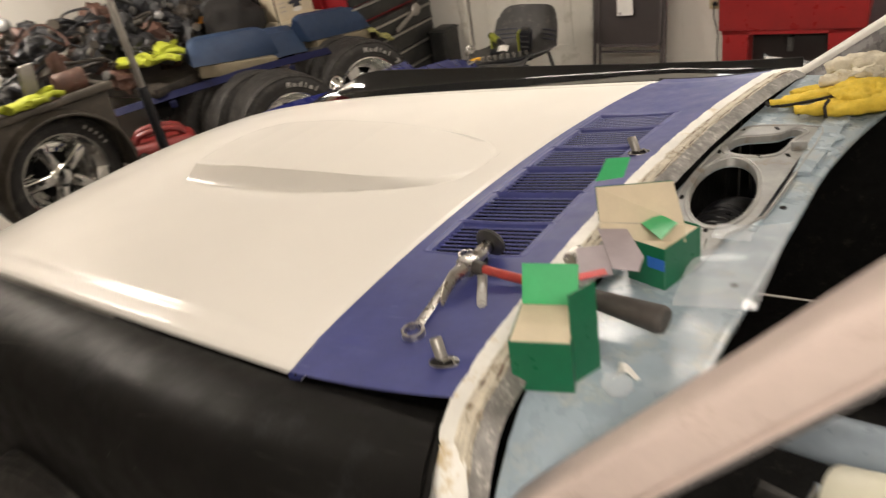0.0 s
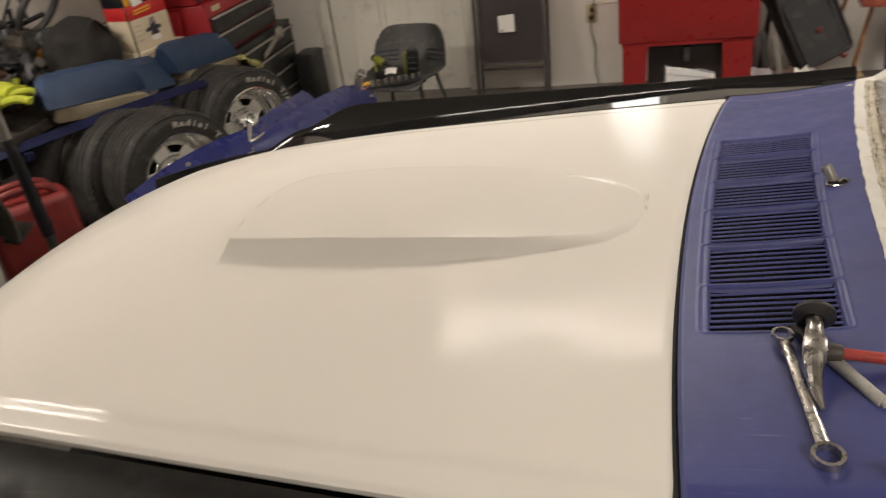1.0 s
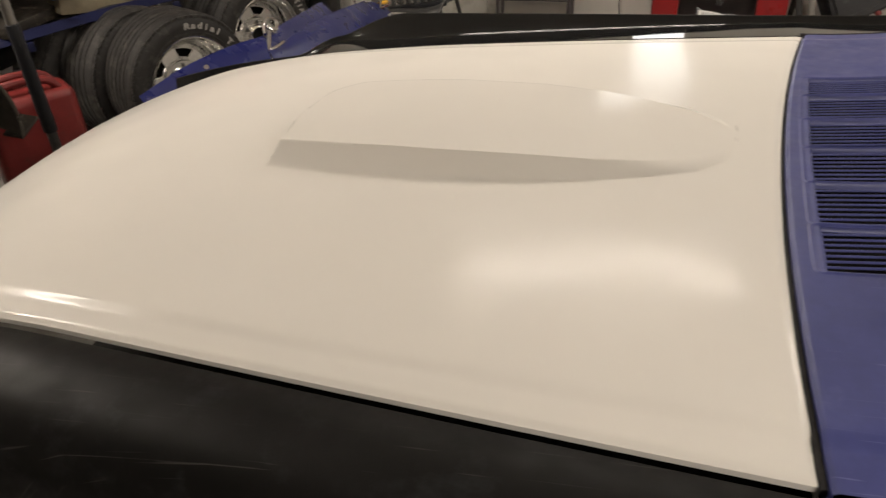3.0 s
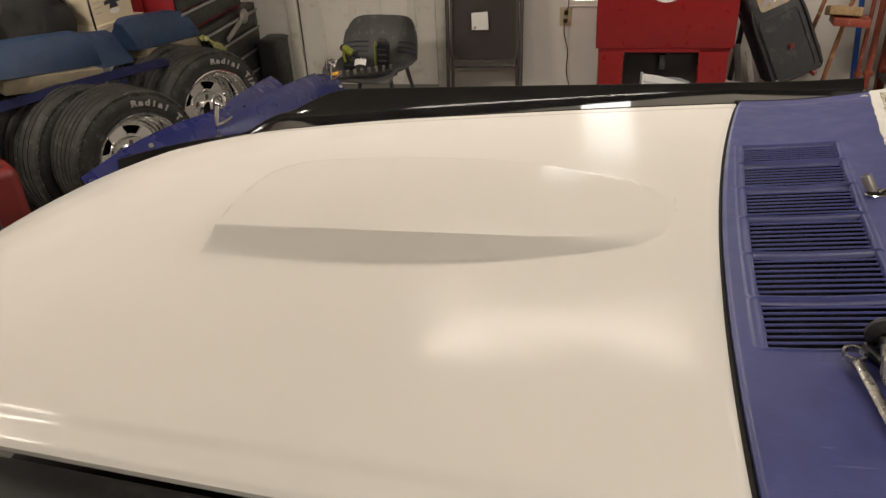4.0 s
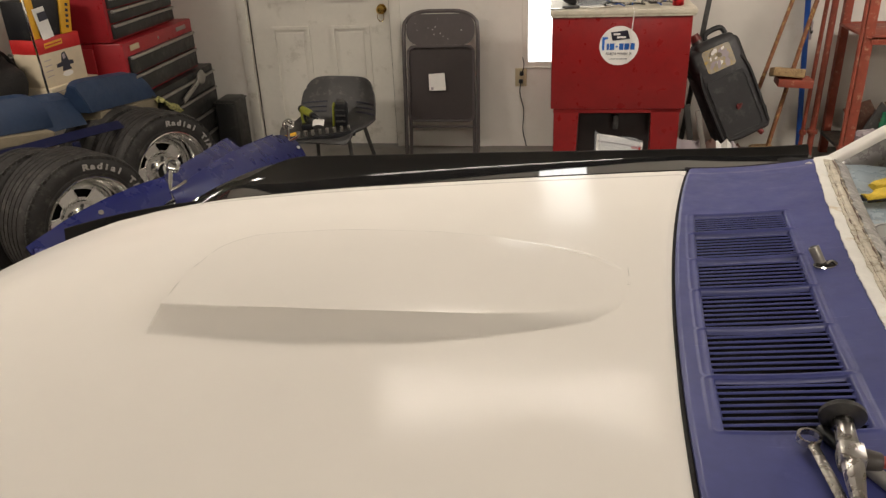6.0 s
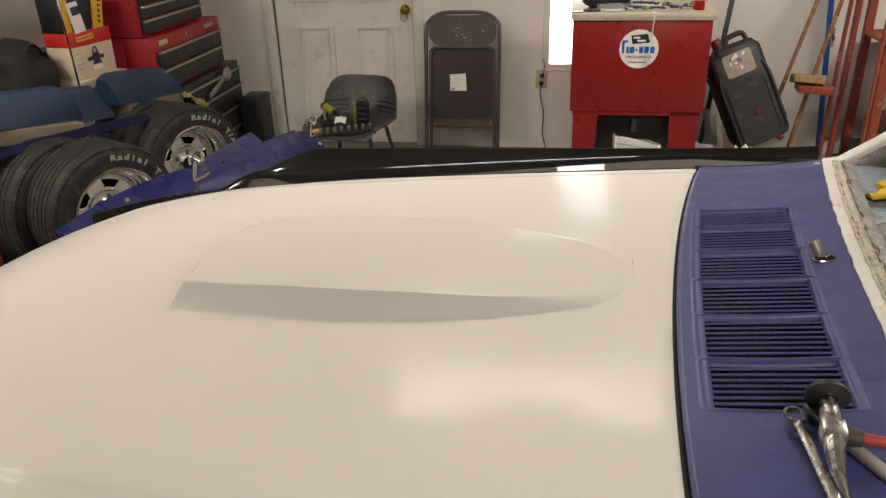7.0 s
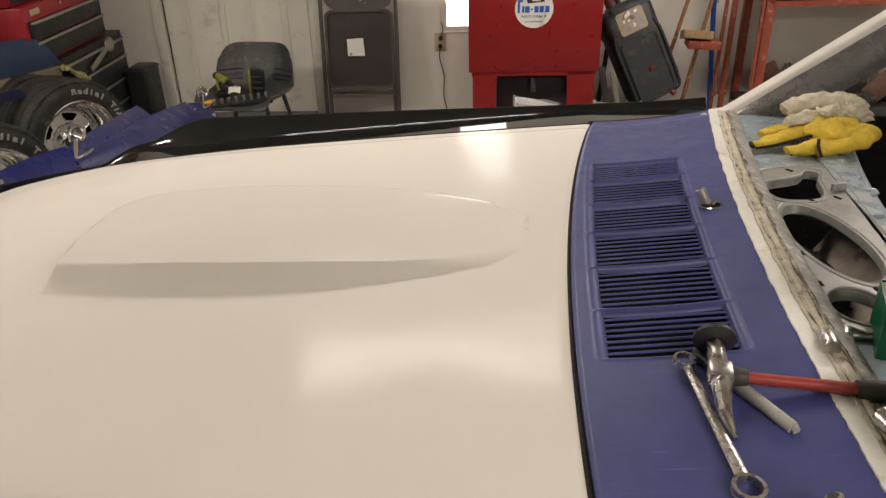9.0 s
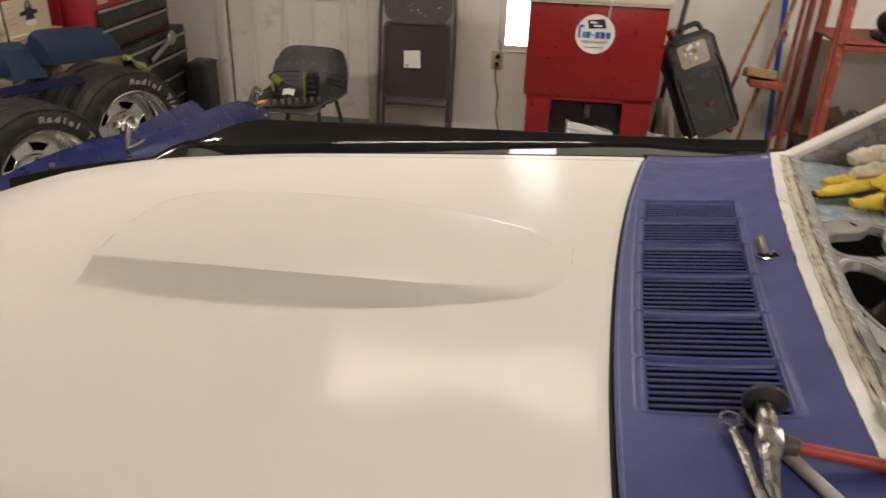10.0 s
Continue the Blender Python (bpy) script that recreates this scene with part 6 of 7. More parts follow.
part("bridge", thick(sheet(lambda u, v: BT.lerp(BU, u).lerp(BL_.lerp(BR_, u), min(1.0, v)) + Vector((-0.06 * max(0.0, -v) * 5, 0.02 * max(0.0, -v) * 5, 0.004 * math.sin(math.pi * u))), np.linspace(0, 1, 12), np.concatenate([np.linspace(-0.2, 0, 4), np.linspace(0.08, 1, 10)])), 0.006), VINYLBLUE, lk)
rl = thing("blue_rail", (-2.66, 2.15, 0.62), "dark blue painted metal rail with clips", "rail")
RA, RB, RC = Vector((-2.36, 2.70, 0.622)), Vector((-2.60, 2.19, 0.640)), Vector((-3.06, 1.42, 0.608))
part("rail_strip", thick(sheet(lambda u, v: RA.lerp(RC, u) + (RB - RA.lerp(RC, 0.47)) * math.sin(u * math.pi) + Vector((0.04 * (v - 0.5), -0.02 * (v - 0.5), -0.03 * v)), np.linspace(0, 1, 30), np.linspace(0, 1, 5)), 0.003), NAVY, rl)
for u in (0.25, 0.48, 0.74):
    p = RA.lerp(RC, u) + (RB - RA.lerp(RC, 0.47)) * math.sin(u * math.pi)
    part("clip", box(p + Vector((0.03, -0.02, -0.055)), (0.02, 0.035, 0.04), (0, 0, -32), bevel=0.004), NAVY, rl)

# ---- clutter on the bench ----
random.seed(33)
CL = [("engine_part", GREASY), ("engine_part", BLACKPLASTIC), ("rubber_hose", BLACKPLASTIC), ("engine_part", BROWNISH), ("rubber_hose", GREASY), ("tool_part", DUSTYBLACK)]
def clutter(x, y, z, s, k):
    nm, mt = CL[k % len(CL)]
    if k % 17 == 3:
        mt = BROWNISH
    if nm == "rubber_hose":
        o = thing(nm, (x, y, z), "greasy black rubber hose in the clutter", "hose", "clutter of parts")
        pts = [(x + random.uniform(-s, s) * 1.6, y + random.uniform(-s, s) * 1.6, z + 0.02 + random.uniform(0, 1.6 * s)) for _ in range(5)]
        part("hose", tube(pts, random.uniform(0.006, 0.014), 8, 6), mt, o)
        return
    o = thing(nm, (x, y, z), "greasy dark machine part in the clutter", "machine part", "clutter of parts")
    part("casting", lump((x, y, z + s * 0.55), (s * random.uniform(0.6, 1.1), s * random.uniform(0.6, 1.1), s * random.uniform(0.5, 0.9)), 0.45, 2.2, k, (random.uniform(0, 90), 0, random.uniform(0, 180)), 3), mt, o)
    a = random.uniform(0, 360)
    d = Vector((math.cos(radians(a)), math.sin(radians(a)), random.uniform(-0.2, 0.9))) * s
    part("stub", rod((x, y, z + s * 0.6), Vector((x, y, z + s * 0.6)) + d * 1.25, s * 0.22, s * 0.18, 12, bevel=0.003), random.choice([GREASY, DARKSTEEL, TUBEGREY, GREASY]), o)
    part("flange", rod(Vector((x, y, z + s * 0.6)) + d * 1.2, Vector((x, y, z + s * 0.6)) + d * 1.3, s * 0.34, s * 0.34, 14, bevel=0.002), random.choice([GREASY, DARKSTEEL, GREYBODY]), o)
    part("bolt_plate", box((x + d.x * 0.4, y - s * 0.5, z + s * 0.45), (s * 0.8, s * 0.16, s * 0.5), (random.uniform(-30, 30), random.uniform(-30, 30), random.uniform(0, 90)), bevel=0.004), random.choice([mt, GREASY, GREYBODY]), o)
for k in range(34):
    x, y = random.uniform(-3.55, -2.98), random.uniform(1.75, 2.85)
    clutter(x, y, 0.68 + (0.14 if x < -3.15 else 0.0) + 0.05 * (k % 3), random.uniform(0.06, 0.12), k)
for k in range(44):
    x, y = random.uniform(-3.60, -3.10), random.uniform(1.45, 2.75)
    clutter(x, y, 0.70 + 0.24 * (-3.10 - x) + 0.05 * (k % 4), random.uniform(0.06, 0.105), 6 * (k % 7) + (0, 3, 5, 1)[k % 4])
fan = thing("wire_frame_part", (-3.2, 2.8, 0.9), "dark ring-shaped frame part leaning on the wall", "machine part")
part("ring", tube([(-3.25 + 0.10 * math.cos(a), 2.72 + 0.14 * math.sin(a), 1.06 + 0.13 * math.cos(a * 1.0) ) for a in np.linspace(0, 2 * math.pi, 13)], 0.02, 10, 4), GREYPLASTIC, fan)
bagk = thing("black_bag", (-3.0, 2.66, 0.7), "slumped black fabric tool bag", "bag")
part("cloth", lump((-2.99, 2.63, 0.82), (0.18, 0.20, 0.18), 0.30, 2.6, 12), BLACKTRIM, bagk, angle=85)
part("strap", tube([(-2.90, 2.52, 0.88), (-2.87, 2.62, 0.99), (-2.89, 2.76, 0.88)], 0.012, 8, 6, flat=0.4), BLACKTRIM, bagk)
for c, s in (((-3.16, 2.50, 0.865), (0.10, 0.045, 0.025)), ((-3.07, 2.66, 0.875), (0.09, 0.04, 0.02))):
    o = thing("orange_tool", c, "orange plastic tool in the clutter", "tool", "clutter of parts")
    part("casing", box(c, (s[1], s[0] * 1.6, s[2] * 1.5), (10, 5, -20), bevel=0.01), ORANGE, o)
    part("dark_grip", box((c[0], c[1] - 0.10, c[2] - 0.005), (0.03, 0.06, 0.03), (0, 0, -20), bevel=0.006), BLACKPLASTIC, o)

# ---- grey trailer with a chrome wheel ----
TRAILER0 = len(scene.objects)
tr = thing("small_trailer", (-3.2, 0.5, 0), "dusty grey steel trailer tub with a flared wheel arch", "trailer")
XT, YT0, YT1, ZT = -2.875, -0.9, 1.36, 0.650
WC = Vector((-2.985, 1.07, 0.33))
side = [(YT0, 0.64), (YT0, 0.36), (WC.y - 0.292, 0.36)] + [(WC.y - 0.292 * math.cos(a), WC.z + 0.02 + 0.277 * math.sin(a)) for a in np.linspace(0.1, 3.04, 24)] + [(WC.y + 0.289, 0.37), (YT1, 0.40), (YT1, 0.64)]
part("side_panel", prism(side, 0.016, Matrix(((0, 0, 1, XT - 0.018), (1, 0, 0, 0), (0, 1, 0, 0), (0, 0, 0, 1)))), GREYBODY, tr, smooth=False)
part("top_rail", box((XT, (YT0 + YT1) / 2, ZT), (0.05, YT1 - YT0 + 0.05, 0.035), bevel=0.010, seg=3), GREYBODY, tr, "rounded grey top rail")
part("end_panel", box((XT - 0.42, YT1 - 0.01, 0.49), (0.80, 0.02, 0.30), bevel=0.003), GREYBODY, tr)
part("end_rail", box((XT - 0.42, YT1 + 0.005, ZT - 0.001), (0.80, 0.04, 0.033), bevel=0.010, seg=3), GREYBODY, tr)
part("deck", box((XT - 0.42, (YT0 + YT1) / 2, 0.60), (0.80, YT1 - YT0 - 0.04, 0.02)), GREYBODY, tr)
part("under_frame", box((XT - 0.42, (YT0 + YT1) / 2, 0.34), (0.34, YT1 - YT0 - 0.1, 0.06)), DARK, tr)
for y in (0.2, 0.62, 1.30):
    part("stand_leg", box((XT - 0.42, y, 0.04), (0.12, 0.12, 0.586), bevel=0.006), DARKSTEEL, tr)
def arch(u, v):
    a = radians(-14 + 208 * u)
    r = 0.292 + 0.012 * math.sin(v * 3.1)
    bulge_ = 0.18 * (1 - v) if v > 0 else 0.18
    return WC + Vector((0.0 + 0.165 * v, r * math.cos(a), r * math.sin(a) * 0.96 + 0.02 - 0.022 * v))
part("wheel_arch", thick(sheet(arch, np.linspace(0, 1, 40), np.linspace(0, 1, 6)), 0.006), GREYBODY, tr, "dusty flared wheel arch", angle=60)
part("arch_lip", tube([arch(u, 1.0) for u in np.linspace(0, 1, 20)], 0.0075, 8, 3), GREYBODY, tr)
part("arch_tab", box(arch(0.0, 0.7) + Vector((0.0, 0.035, 0.006)), (0.09, 0.10, 0.012), (25, 0, 0), bevel=0.004), GREASY, tr)
part("trailer_hub", rod(WC + Vector((-0.16, 0, 0)), WC + Vector((-0.12, 0, 0)), 0.10), DARK, tr)
def spoke_wheel():
    w = thing("trailer_wheel", (WC.x - 0.02, WC.y, WC.z - 0.275), "black tyre on a chrome five-spoke wheel", "wheel")
    R, W = 0.275, 0.20
    m = whole(w) @ pose(0, 0, R)
    t = tyre_part(w, m, R, W, 0.182)
    h = W / 2
    part("rim", lathe([(-h * 0.8, 0.181), (-h * 0.5, 0.162), (h * 0.2, 0.160), (h * 0.45, 0.166), (h * 0.5, 0.160), (h * 0.62, 0.173), (h * 0.66, 0.169), (h * 0.8, 0.182), (h * 0.98, 0.195), (h * 1.03, 0.193), (h * 1.0, 0.186)], m, 64), CHROME, w, "chrome rim with stepped lip")
    part("hub", lathe([(h * 0.2, 0.055), (h * 0.55, 0.055), (h * 0.6, 0.045), (h * 0.72, 0.032), (h * 0.74, 0.0)], m, 32), CHROME, w)
    for k in range(5):
        bm = box((h * 0.38, 0, 0.103), (0.04, 0.055, 0.135), bevel=0.012, seg=3)
        bmesh.ops.transform(bm, matrix=m @ Matrix.Rotation(2 * math.pi * k / 5 + 0.3, 4, "X"), verts=bm.verts)
        part("spoke", bm, CHROME, w, "chrome spoke")
    part("wheel_back", rod(m @ Vector((-h * 0.5, 0, 0)), m @ Vector((-h * 0.4, 0, 0)), 0.158, seg=40), DARK, w)
    part("inner_step", lathe([(h * 0.10, 0.166), (h * 0.14, 0.148), (h * 0.04, 0.142), (h * 0.06, 0.126), (-h * 0.08, 0.120), (-h * 0.06, 0.102), (-h * 0.25, 0.096)], m, 64), CHROME, w, "stepped chrome inner rings")
    arc_words("xxxxx", 0.232, m, h * 1.02, 50, 7.0, 0.020, t, bars=True)
    return w
spoke_wheel()
random.seed(9)
for k in range(46):
    x, y = random.uniform(-3.5, -2.92), random.uniform(-0.4, 1.32)
    clutter(x, y, 0.60 + 0.04 * (k % 4) + (0.1 if x < -3.2 else 0), random.uniform(0.05, 0.12), k + 3)
for k in range(12):
    o = thing("cable_loop", (-3.1, 0.4 + 0.09 * k, 0.9), "loop of dark cable in the clutter", "cable", "clutter of parts")
    x, y = random.uniform(-3.45, -2.95), random.uniform(0.2, 1.3)
    part("cable", tube([(x + 0.10 * math.cos(a), y + 0.12 * math.sin(a), 0.84 + 0.05 * math.sin(2 * a + k) + 0.02 * k % 0.07) for a in np.linspace(0, 5.8, 8)], 0.005, 6, 5), random.choice([BLACKPLASTIC, BROWNISH, GREASY]), o)
can_ = thing("rusty_cylinder", (-2.96, 1.43, 0.64), "rust brown cylinder lying in the trailer", "cylinder")
part("body", rod((-2.99, 1.20, 0.69), (-2.97, 1.33, 0.695), 0.05, seg=22, bevel=0.008), BROWNISH, can_)
part("neck", rod((-3.02, 1.26, 0.70), (-3.04, 1.26, 0.82), 0.035, 0.03, 18, bevel=0.004), BROWNISH, can_)
br_ = thing("grey_bracket", (-2.94, 1.08, 0.66), "pale grey steel bracket standing on the trailer rail", "bracket")
part("plate", box((-2.94, 1.08, 0.74), (0.02, 0.07, 0.17), (0, 10, 12), bevel=0.006), TUBEGREY, br_)
part("foot", box((-2.93, 1.10, 0.675), (0.05, 0.09, 0.03), (0, 0, 12), bevel=0.006), TUBEGREY, br_)
def rag_glove(name, c, s, turn, material, label):
    o = thing(name, c, label, "glove", "hi-vis gloves in the clutter")
    c = Vector(c)
    q = Matrix.Rotation(radians(turn), 3, "Z")
    part("palm", lump(c + Vector((0, 0, 0.03)), (0.05 * s, 0.07 * s, 0.028 * s), 0.25, 2.5, 4, (0, 0, turn), 3), material, o)
    for k in range(4):
        a = c + q @ Vector(((k - 1.5) * 0.024 * s, 0.06 * s, 0.03))
        b = c + q @ Vector(((k - 1.5) * 0.036 * s, 0.15 * s, 0.03 + 0.02 * math.sin(k * 2)))
        part("finger", tube([a, (a + b) / 2 + Vector((0, 0, 0.012)), b], 0.0125 * s, 8, 4), material, o)
    part("thumb", tube([c + q @ Vector((0.04 * s, 0, 0.03)), c + q @ Vector((0.09 * s, 0.04 * s, 0.035))], 0.014 * s, 8, 3), material, o)
    part("cuff", tube([c + q @ Vector((0, -0.05 * s, 0.03)), c + q @ Vector((0, -0.11 * s, 0.03))], [0.042 * s, 0.048 * s], 12, 4, flat=0.5), material, o)
rag_glove("work_glove", (-2.87, 1.02, 0.66), 0.9, 10, HIVIS, "fluorescent yellow work glove with grey cuff")
rag_glove("work_glove", (-2.88, 0.80, 0.66), 0.9, 20, HIVIS, "fluorescent yellow work glove on the trailer")
# the trailer and its load stand at an angle to the wall
SWING = Matrix.Translation((-2.507, 0.857, 0.253)) @ Matrix.Rotation(radians(-8), 4, "Z") @ Matrix.Translation((2.985, -1.07, 0))
for o in list(scene.objects)[TRAILER0:]:
    if not o.parent:
        o.matrix_basis = SWING @ o.matrix_basis

rag_glove("work_glove", (-2.97, 1.86, 0.775), 1.35, -60, HIVIS, "fluorescent yellow work glove, crumpled")
rag_glove("work_glove", (-2.99, 2.00, 0.80), 1.2, 70, HIVIS, "fluorescent yellow work glove, crumpled on dark parts")

# ---- jack handle and red can ----
jh = thing("jack_handle", (-2.3, 1.3, 0), "leaning steel jack handle with a black grip sleeve", "jack handle")
JA, JB = Vector((-2.435, 1.385, 0.40)), Vector((-2.39, 1.32, 1.25))
JM = JA.lerp(JB, 0.49)
part("bar", rod(JM, JB, 0.017, seg=18, bevel=0.003), TUBEGREY, jh)
part("sleeve", rod(JA, JM + (JB - JA) * 0.01, 0.026, 0.023, 18, bevel=0.004), BLACKPLASTIC, jh, "black sleeve")
part("base_bar", rod((-2.45, 1.40, 0.02), JA + Vector((0, 0, 0.01)), 0.019, seg=16), DARKSTEEL, jh)
fcn = thing("fuel_can", (-2.5, 1.55, 0), "red plastic fuel can, dusty", "fuel can")
FC = Vector((-2.655, 1.54, 0))
part("body", box(FC + Vector((0, 0, 0.245)), (0.20, 0.36, 0.49), (0, 0, -38), bevel=0.04, seg=4), REDPLASTIC, fcn)
for k, dx in enumerate((-0.04, 0.05)):
    q = Matrix.Rotation(radians(-38), 3, "Z")
    part("handle", tube([FC + q @ Vector((dx, -0.13, 0.485)), FC + q @ Vector((dx, -0.09, 0.53)), FC + q @ Vector((dx, 0.0, 0.54)), FC + q @ Vector((dx, 0.09, 0.525)), FC + q @ Vector((dx, 0.13, 0.485))], 0.016, 10, 6), REDPLASTIC, fcn)
part("cap", rod(FC + Vector((-0.08, 0.10, 0.48)), FC + Vector((-0.08, 0.10, 0.53)), 0.03, 0.028, 18, bevel=0.004), BLACKPLASTIC, fcn)

# ---- tools and boxes on the cowl ----
hm = thing("body_hammer", (0.12, -0.06, 1.0), "body hammer with a red handle and black rubber grip", "hammer")
HZ = 1.032
part("face_disc", lathe([(0.0, 0.0), (0.0, 0.024), (0.003, 0.0265), (0.008, 0.0265), (0.011, 0.022), (0.014, 0.012)], pose(0.121, -0.010, HZ + 0.010, 0, 14, -98), 36), DARKSTEEL, hm, "round dark hammer face")
part("neck", rod((0.1195, -0.020, HZ + 0.008), (0.113, -0.064, HZ), 0.0105, 0.0125, 10, bevel=0.002), TOOLSTEEL, hm)
part("eye", box((0.111, -0.079, HZ), (0.028, 0.031, 0.026), (0, 0, -10), bevel=0.004), TOOLSTEEL, hm)
part("pick", tube([(0.109, -0.090, HZ), (0.104, -0.115, HZ - 0.002), (0.102, -0.140, HZ - 0.010), (0.107, -0.166, HZ - 0.022)], [0.0125, 0.011, 0.008, 0.003], 10, 8), TOOLSTEEL, hm)
part("collar", rod((0.122, -0.081, HZ), (0.142, -0.085, HZ), 0.0125, 0.0100, 18, bevel=0.002), RUBBERGRIP, hm)
part("handle", rod((0.140, -0.0845, HZ), (0.262, -0.108, HZ + 0.001), 0.0070, 0.0080, 16), REDFIBRE, hm, "scuffed red handle")
part("grip", tube([(0.258, -0.107, HZ + 0.001), (0.275, -0.110, HZ + 0.001), (0.33, -0.119, HZ), (0.39, -0.129, HZ - 0.003), (0.43, -0.135, HZ - 0.006), (0.440, -0.137, HZ - 0.007)], [0.0105, 0.0125, 0.014, 0.0175, 0.0205, 0.017], 16, 6), RUBBERGRIP, hm, "black rubber grip")
wn = thing("combination_wrench", (0.09, -0.13, 1.0), "worn chrome ring wrench on the cowl", "wrench")
WA, WB = Vector((0.081, -0.033, 1.020)), Vector((0.099, -0.240, 1.008))
def ring_end(c, ro, ri, h):
    return prism(ring(0, 0, ro, ro, 28), h, pose(c.x, c.y, c.z - h / 2, 3, 0, 0), [[(ri * (1 + 0.06 * (k % 2)) * math.cos(2 * math.pi * k / 24), ri * (1 + 0.06 * (k % 2)) * math.sin(2 * math.pi * k / 24)) for k in range(24)][::-1]])
part("ring_end", ring_end(WA, 0.0140, 0.0105, 0.008), TOOLSTEEL, wn)
part("ring_end", ring_end(WB, 0.0180, 0.0132, 0.010), TOOLSTEEL, wn)
dW = (WB - WA).normalized()
part("shank", tube([WA + dW * 0.013, WA + dW * 0.03, (WA + WB) / 2, WB - dW * 0.03, WB - dW * 0.016], [0.0065, 0.0062, 0.0070, 0.0078, 0.0085], 12, 6, flat=0.45), TOOLSTEEL, wn)
mk = thing("marker_pen", (0.15, -0.11, 1.0), "grey marker pen with a black tip cap", "marker")
part("barrel", rod((0.126, -0.063, 1.0165), (0.172, -0.158, 1.0175), 0.0085, 0.0078, 16, bevel=0.002), MARKER, mk)
part("cap", rod((0.100, -0.010, 1.016), (0.126, -0.063, 1.0165), 0.0080, 0.0088, 16, bevel=0.002), BLACKPLASTIC, mk)
part("tip", rod((0.172, -0.158, 1.0175), (0.174, -0.162, 1.0175), 0.005, seg=12), MARKER, mk)
def nozzle(x, y, z):
    o = thing("washer_nozzle", (x, y, z), "black washer nozzle on a chrome base", "nozzle", "washer nozzles")
    part("base", lump((x + 0.012, y - 0.006, z + 0.003), (0.026, 0.014, 0.0045), 0.0, 1, 1, (0, 0, 22), 3), GLOSSBLACK, o, "glossy dark oval base")
    part("base_ring", tube([(x + 0.012 + 0.024 * math.cos(a) * math.cos(0.38) - 0.013 * math.sin(a) * math.sin(0.38), y - 0.006 + 0.024 * math.cos(a) * math.sin(0.38) + 0.013 * math.sin(a) * math.cos(0.38), z + 0.003) for a in np.linspace(0, 2 * math.pi, 17)], 0.0018, 6, 2), CHROME, o)
    part("stem", rod((x + 0.004, y - 0.002, z + 0.003), (x - 0.010, y + 0.010, z + 0.031), 0.0095, 0.0098, 18, bevel=0.0015), TUBEGREY, o)
    part("bore", rod((x - 0.010, y + 0.010, z + 0.0308), (x - 0.0104, y + 0.0103, z + 0.0318), 0.0062, seg=14), BLACKPLASTIC, o)
    part("spring_clip", tube([(x + 0.010, y - 0.012, z + 0.007), (x + 0.022, y - 0.004, z + 0.010), (x + 0.030, y - 0.010, z + 0.005)], 0.0022, 8, 4), CHROME, o)
    o.matrix_basis = o.matrix_basis @ Matrix.Diagonal((0.92, 0.92, 0.92, 1))
nozzle(0.226, 0.432, z_cowl(0.226, 0.432))
nozzle(0.172, -0.287, z_cowl(0.172, -0.287))
for a, b, r in (((0.262, -0.155, 1.036), (0.283, -0.205, 1.028), 0.0125), ((0.262, -0.03, 1.034), (0.268, 0.005, 1.034), 0.011), ((0.30, 0.02, 1.01), (0.315, 0.05, 1.01), 0.011)):
    o = thing("deep_socket", a, "chrome deep socket in the windscreen channel", "socket", "loose sockets")
    part("barrel", rod(a, b, r, r * 0.95, 18, bevel=0.0015), TOOLSTEEL, o)
    d = (Vector(b) - Vector(a)).normalized()
    part("bore", rod(Vector(b) - d * 0.0005, Vector(b) + d * 0.0006, r * 0.66, seg=12), DARK, o)

def carton(name, c, s, turn, flaps, inside, label, group=""):
    """An open carton: green outside, cream inside, flaps as (side, tilt, length, colour)."""
    o = thing(name, c, label, "carton", "green cartons on the dash", turn)
    m = whole(o)
    w, d, h = s
    t = 0.0012
    for nm, cc, ss in (("panel", (0, -d / 2, h / 2), (w, t, h)), ("panel", (0, d / 2, h / 2), (w, t, h)), ("panel", (-w / 2, 0, h / 2), (t, d, h)), ("panel", (w / 2, 0, h / 2), (t, d, h)), ("bottom", (0, 0, t), (w, d, t))):
        b = box(cc, ss)
        bmesh.ops.transform(b, matrix=m, verts=b.verts)
        part(nm, b, GREEN, o, smooth=False)
    b = box((0, 0, h * inside), (w * 0.96, d * 0.96, 0.004))
    bmesh.ops.transform(b, matrix=m, verts=b.verts)
    part("insert", b, CARD, o, "cream insert", smooth=False)
    for side, tilt, length, material, *wide in flaps:
        ww = w if side in "ns" else d
        b = box((-0.12 * ww if wide else 0, length / 2, 0), (ww * (wide[0] if wide else 0.97), length, t))
        q = {"n": pose(0, d / 2, h), "s": pose(0, -d / 2, h, 0, 0, 180), "e": pose(w / 2, 0, h, 0, 0, -90), "w": pose(-w / 2, 0, h, 0, 0, 90)}[side]
        bmesh.ops.transform(b, matrix=m @ q @ pose(0, 0, 0, tilt), verts=b.verts)
        part("flap", b, material, o, smooth=False)
    return o
carton("open_carton", (0.3125, -0.242, 0.991), (0.078, 0.087, 0.076), 13, [("n", 62, 0.055, LIGHTGREEN)], 0.985, "small green carton with a cream top, open flaps")
big = carton("open_carton", (0.389, 0.044, 0.991), (0.066, 0.092, 0.070), -20, [], 0.93, "green carton with a tall cream-lined flap and grey flaps")
def card_flap(corners, material, label=""):
    """A thin stiff flap of the big carton by its four corners."""
    bm = bmesh.new()
    bm.faces.new([bm.verts.new(q) for q in corners])
    part("flap", thick(bm, 0.0010), material, big, label, smooth=False)
card_flap([(0.311, -0.025, 1.160), (0.397, 0.068, 1.135), (0.420, 0.043, 1.078), (0.318, -0.037, 1.110)], CARD, "cream inside of the tall flap")
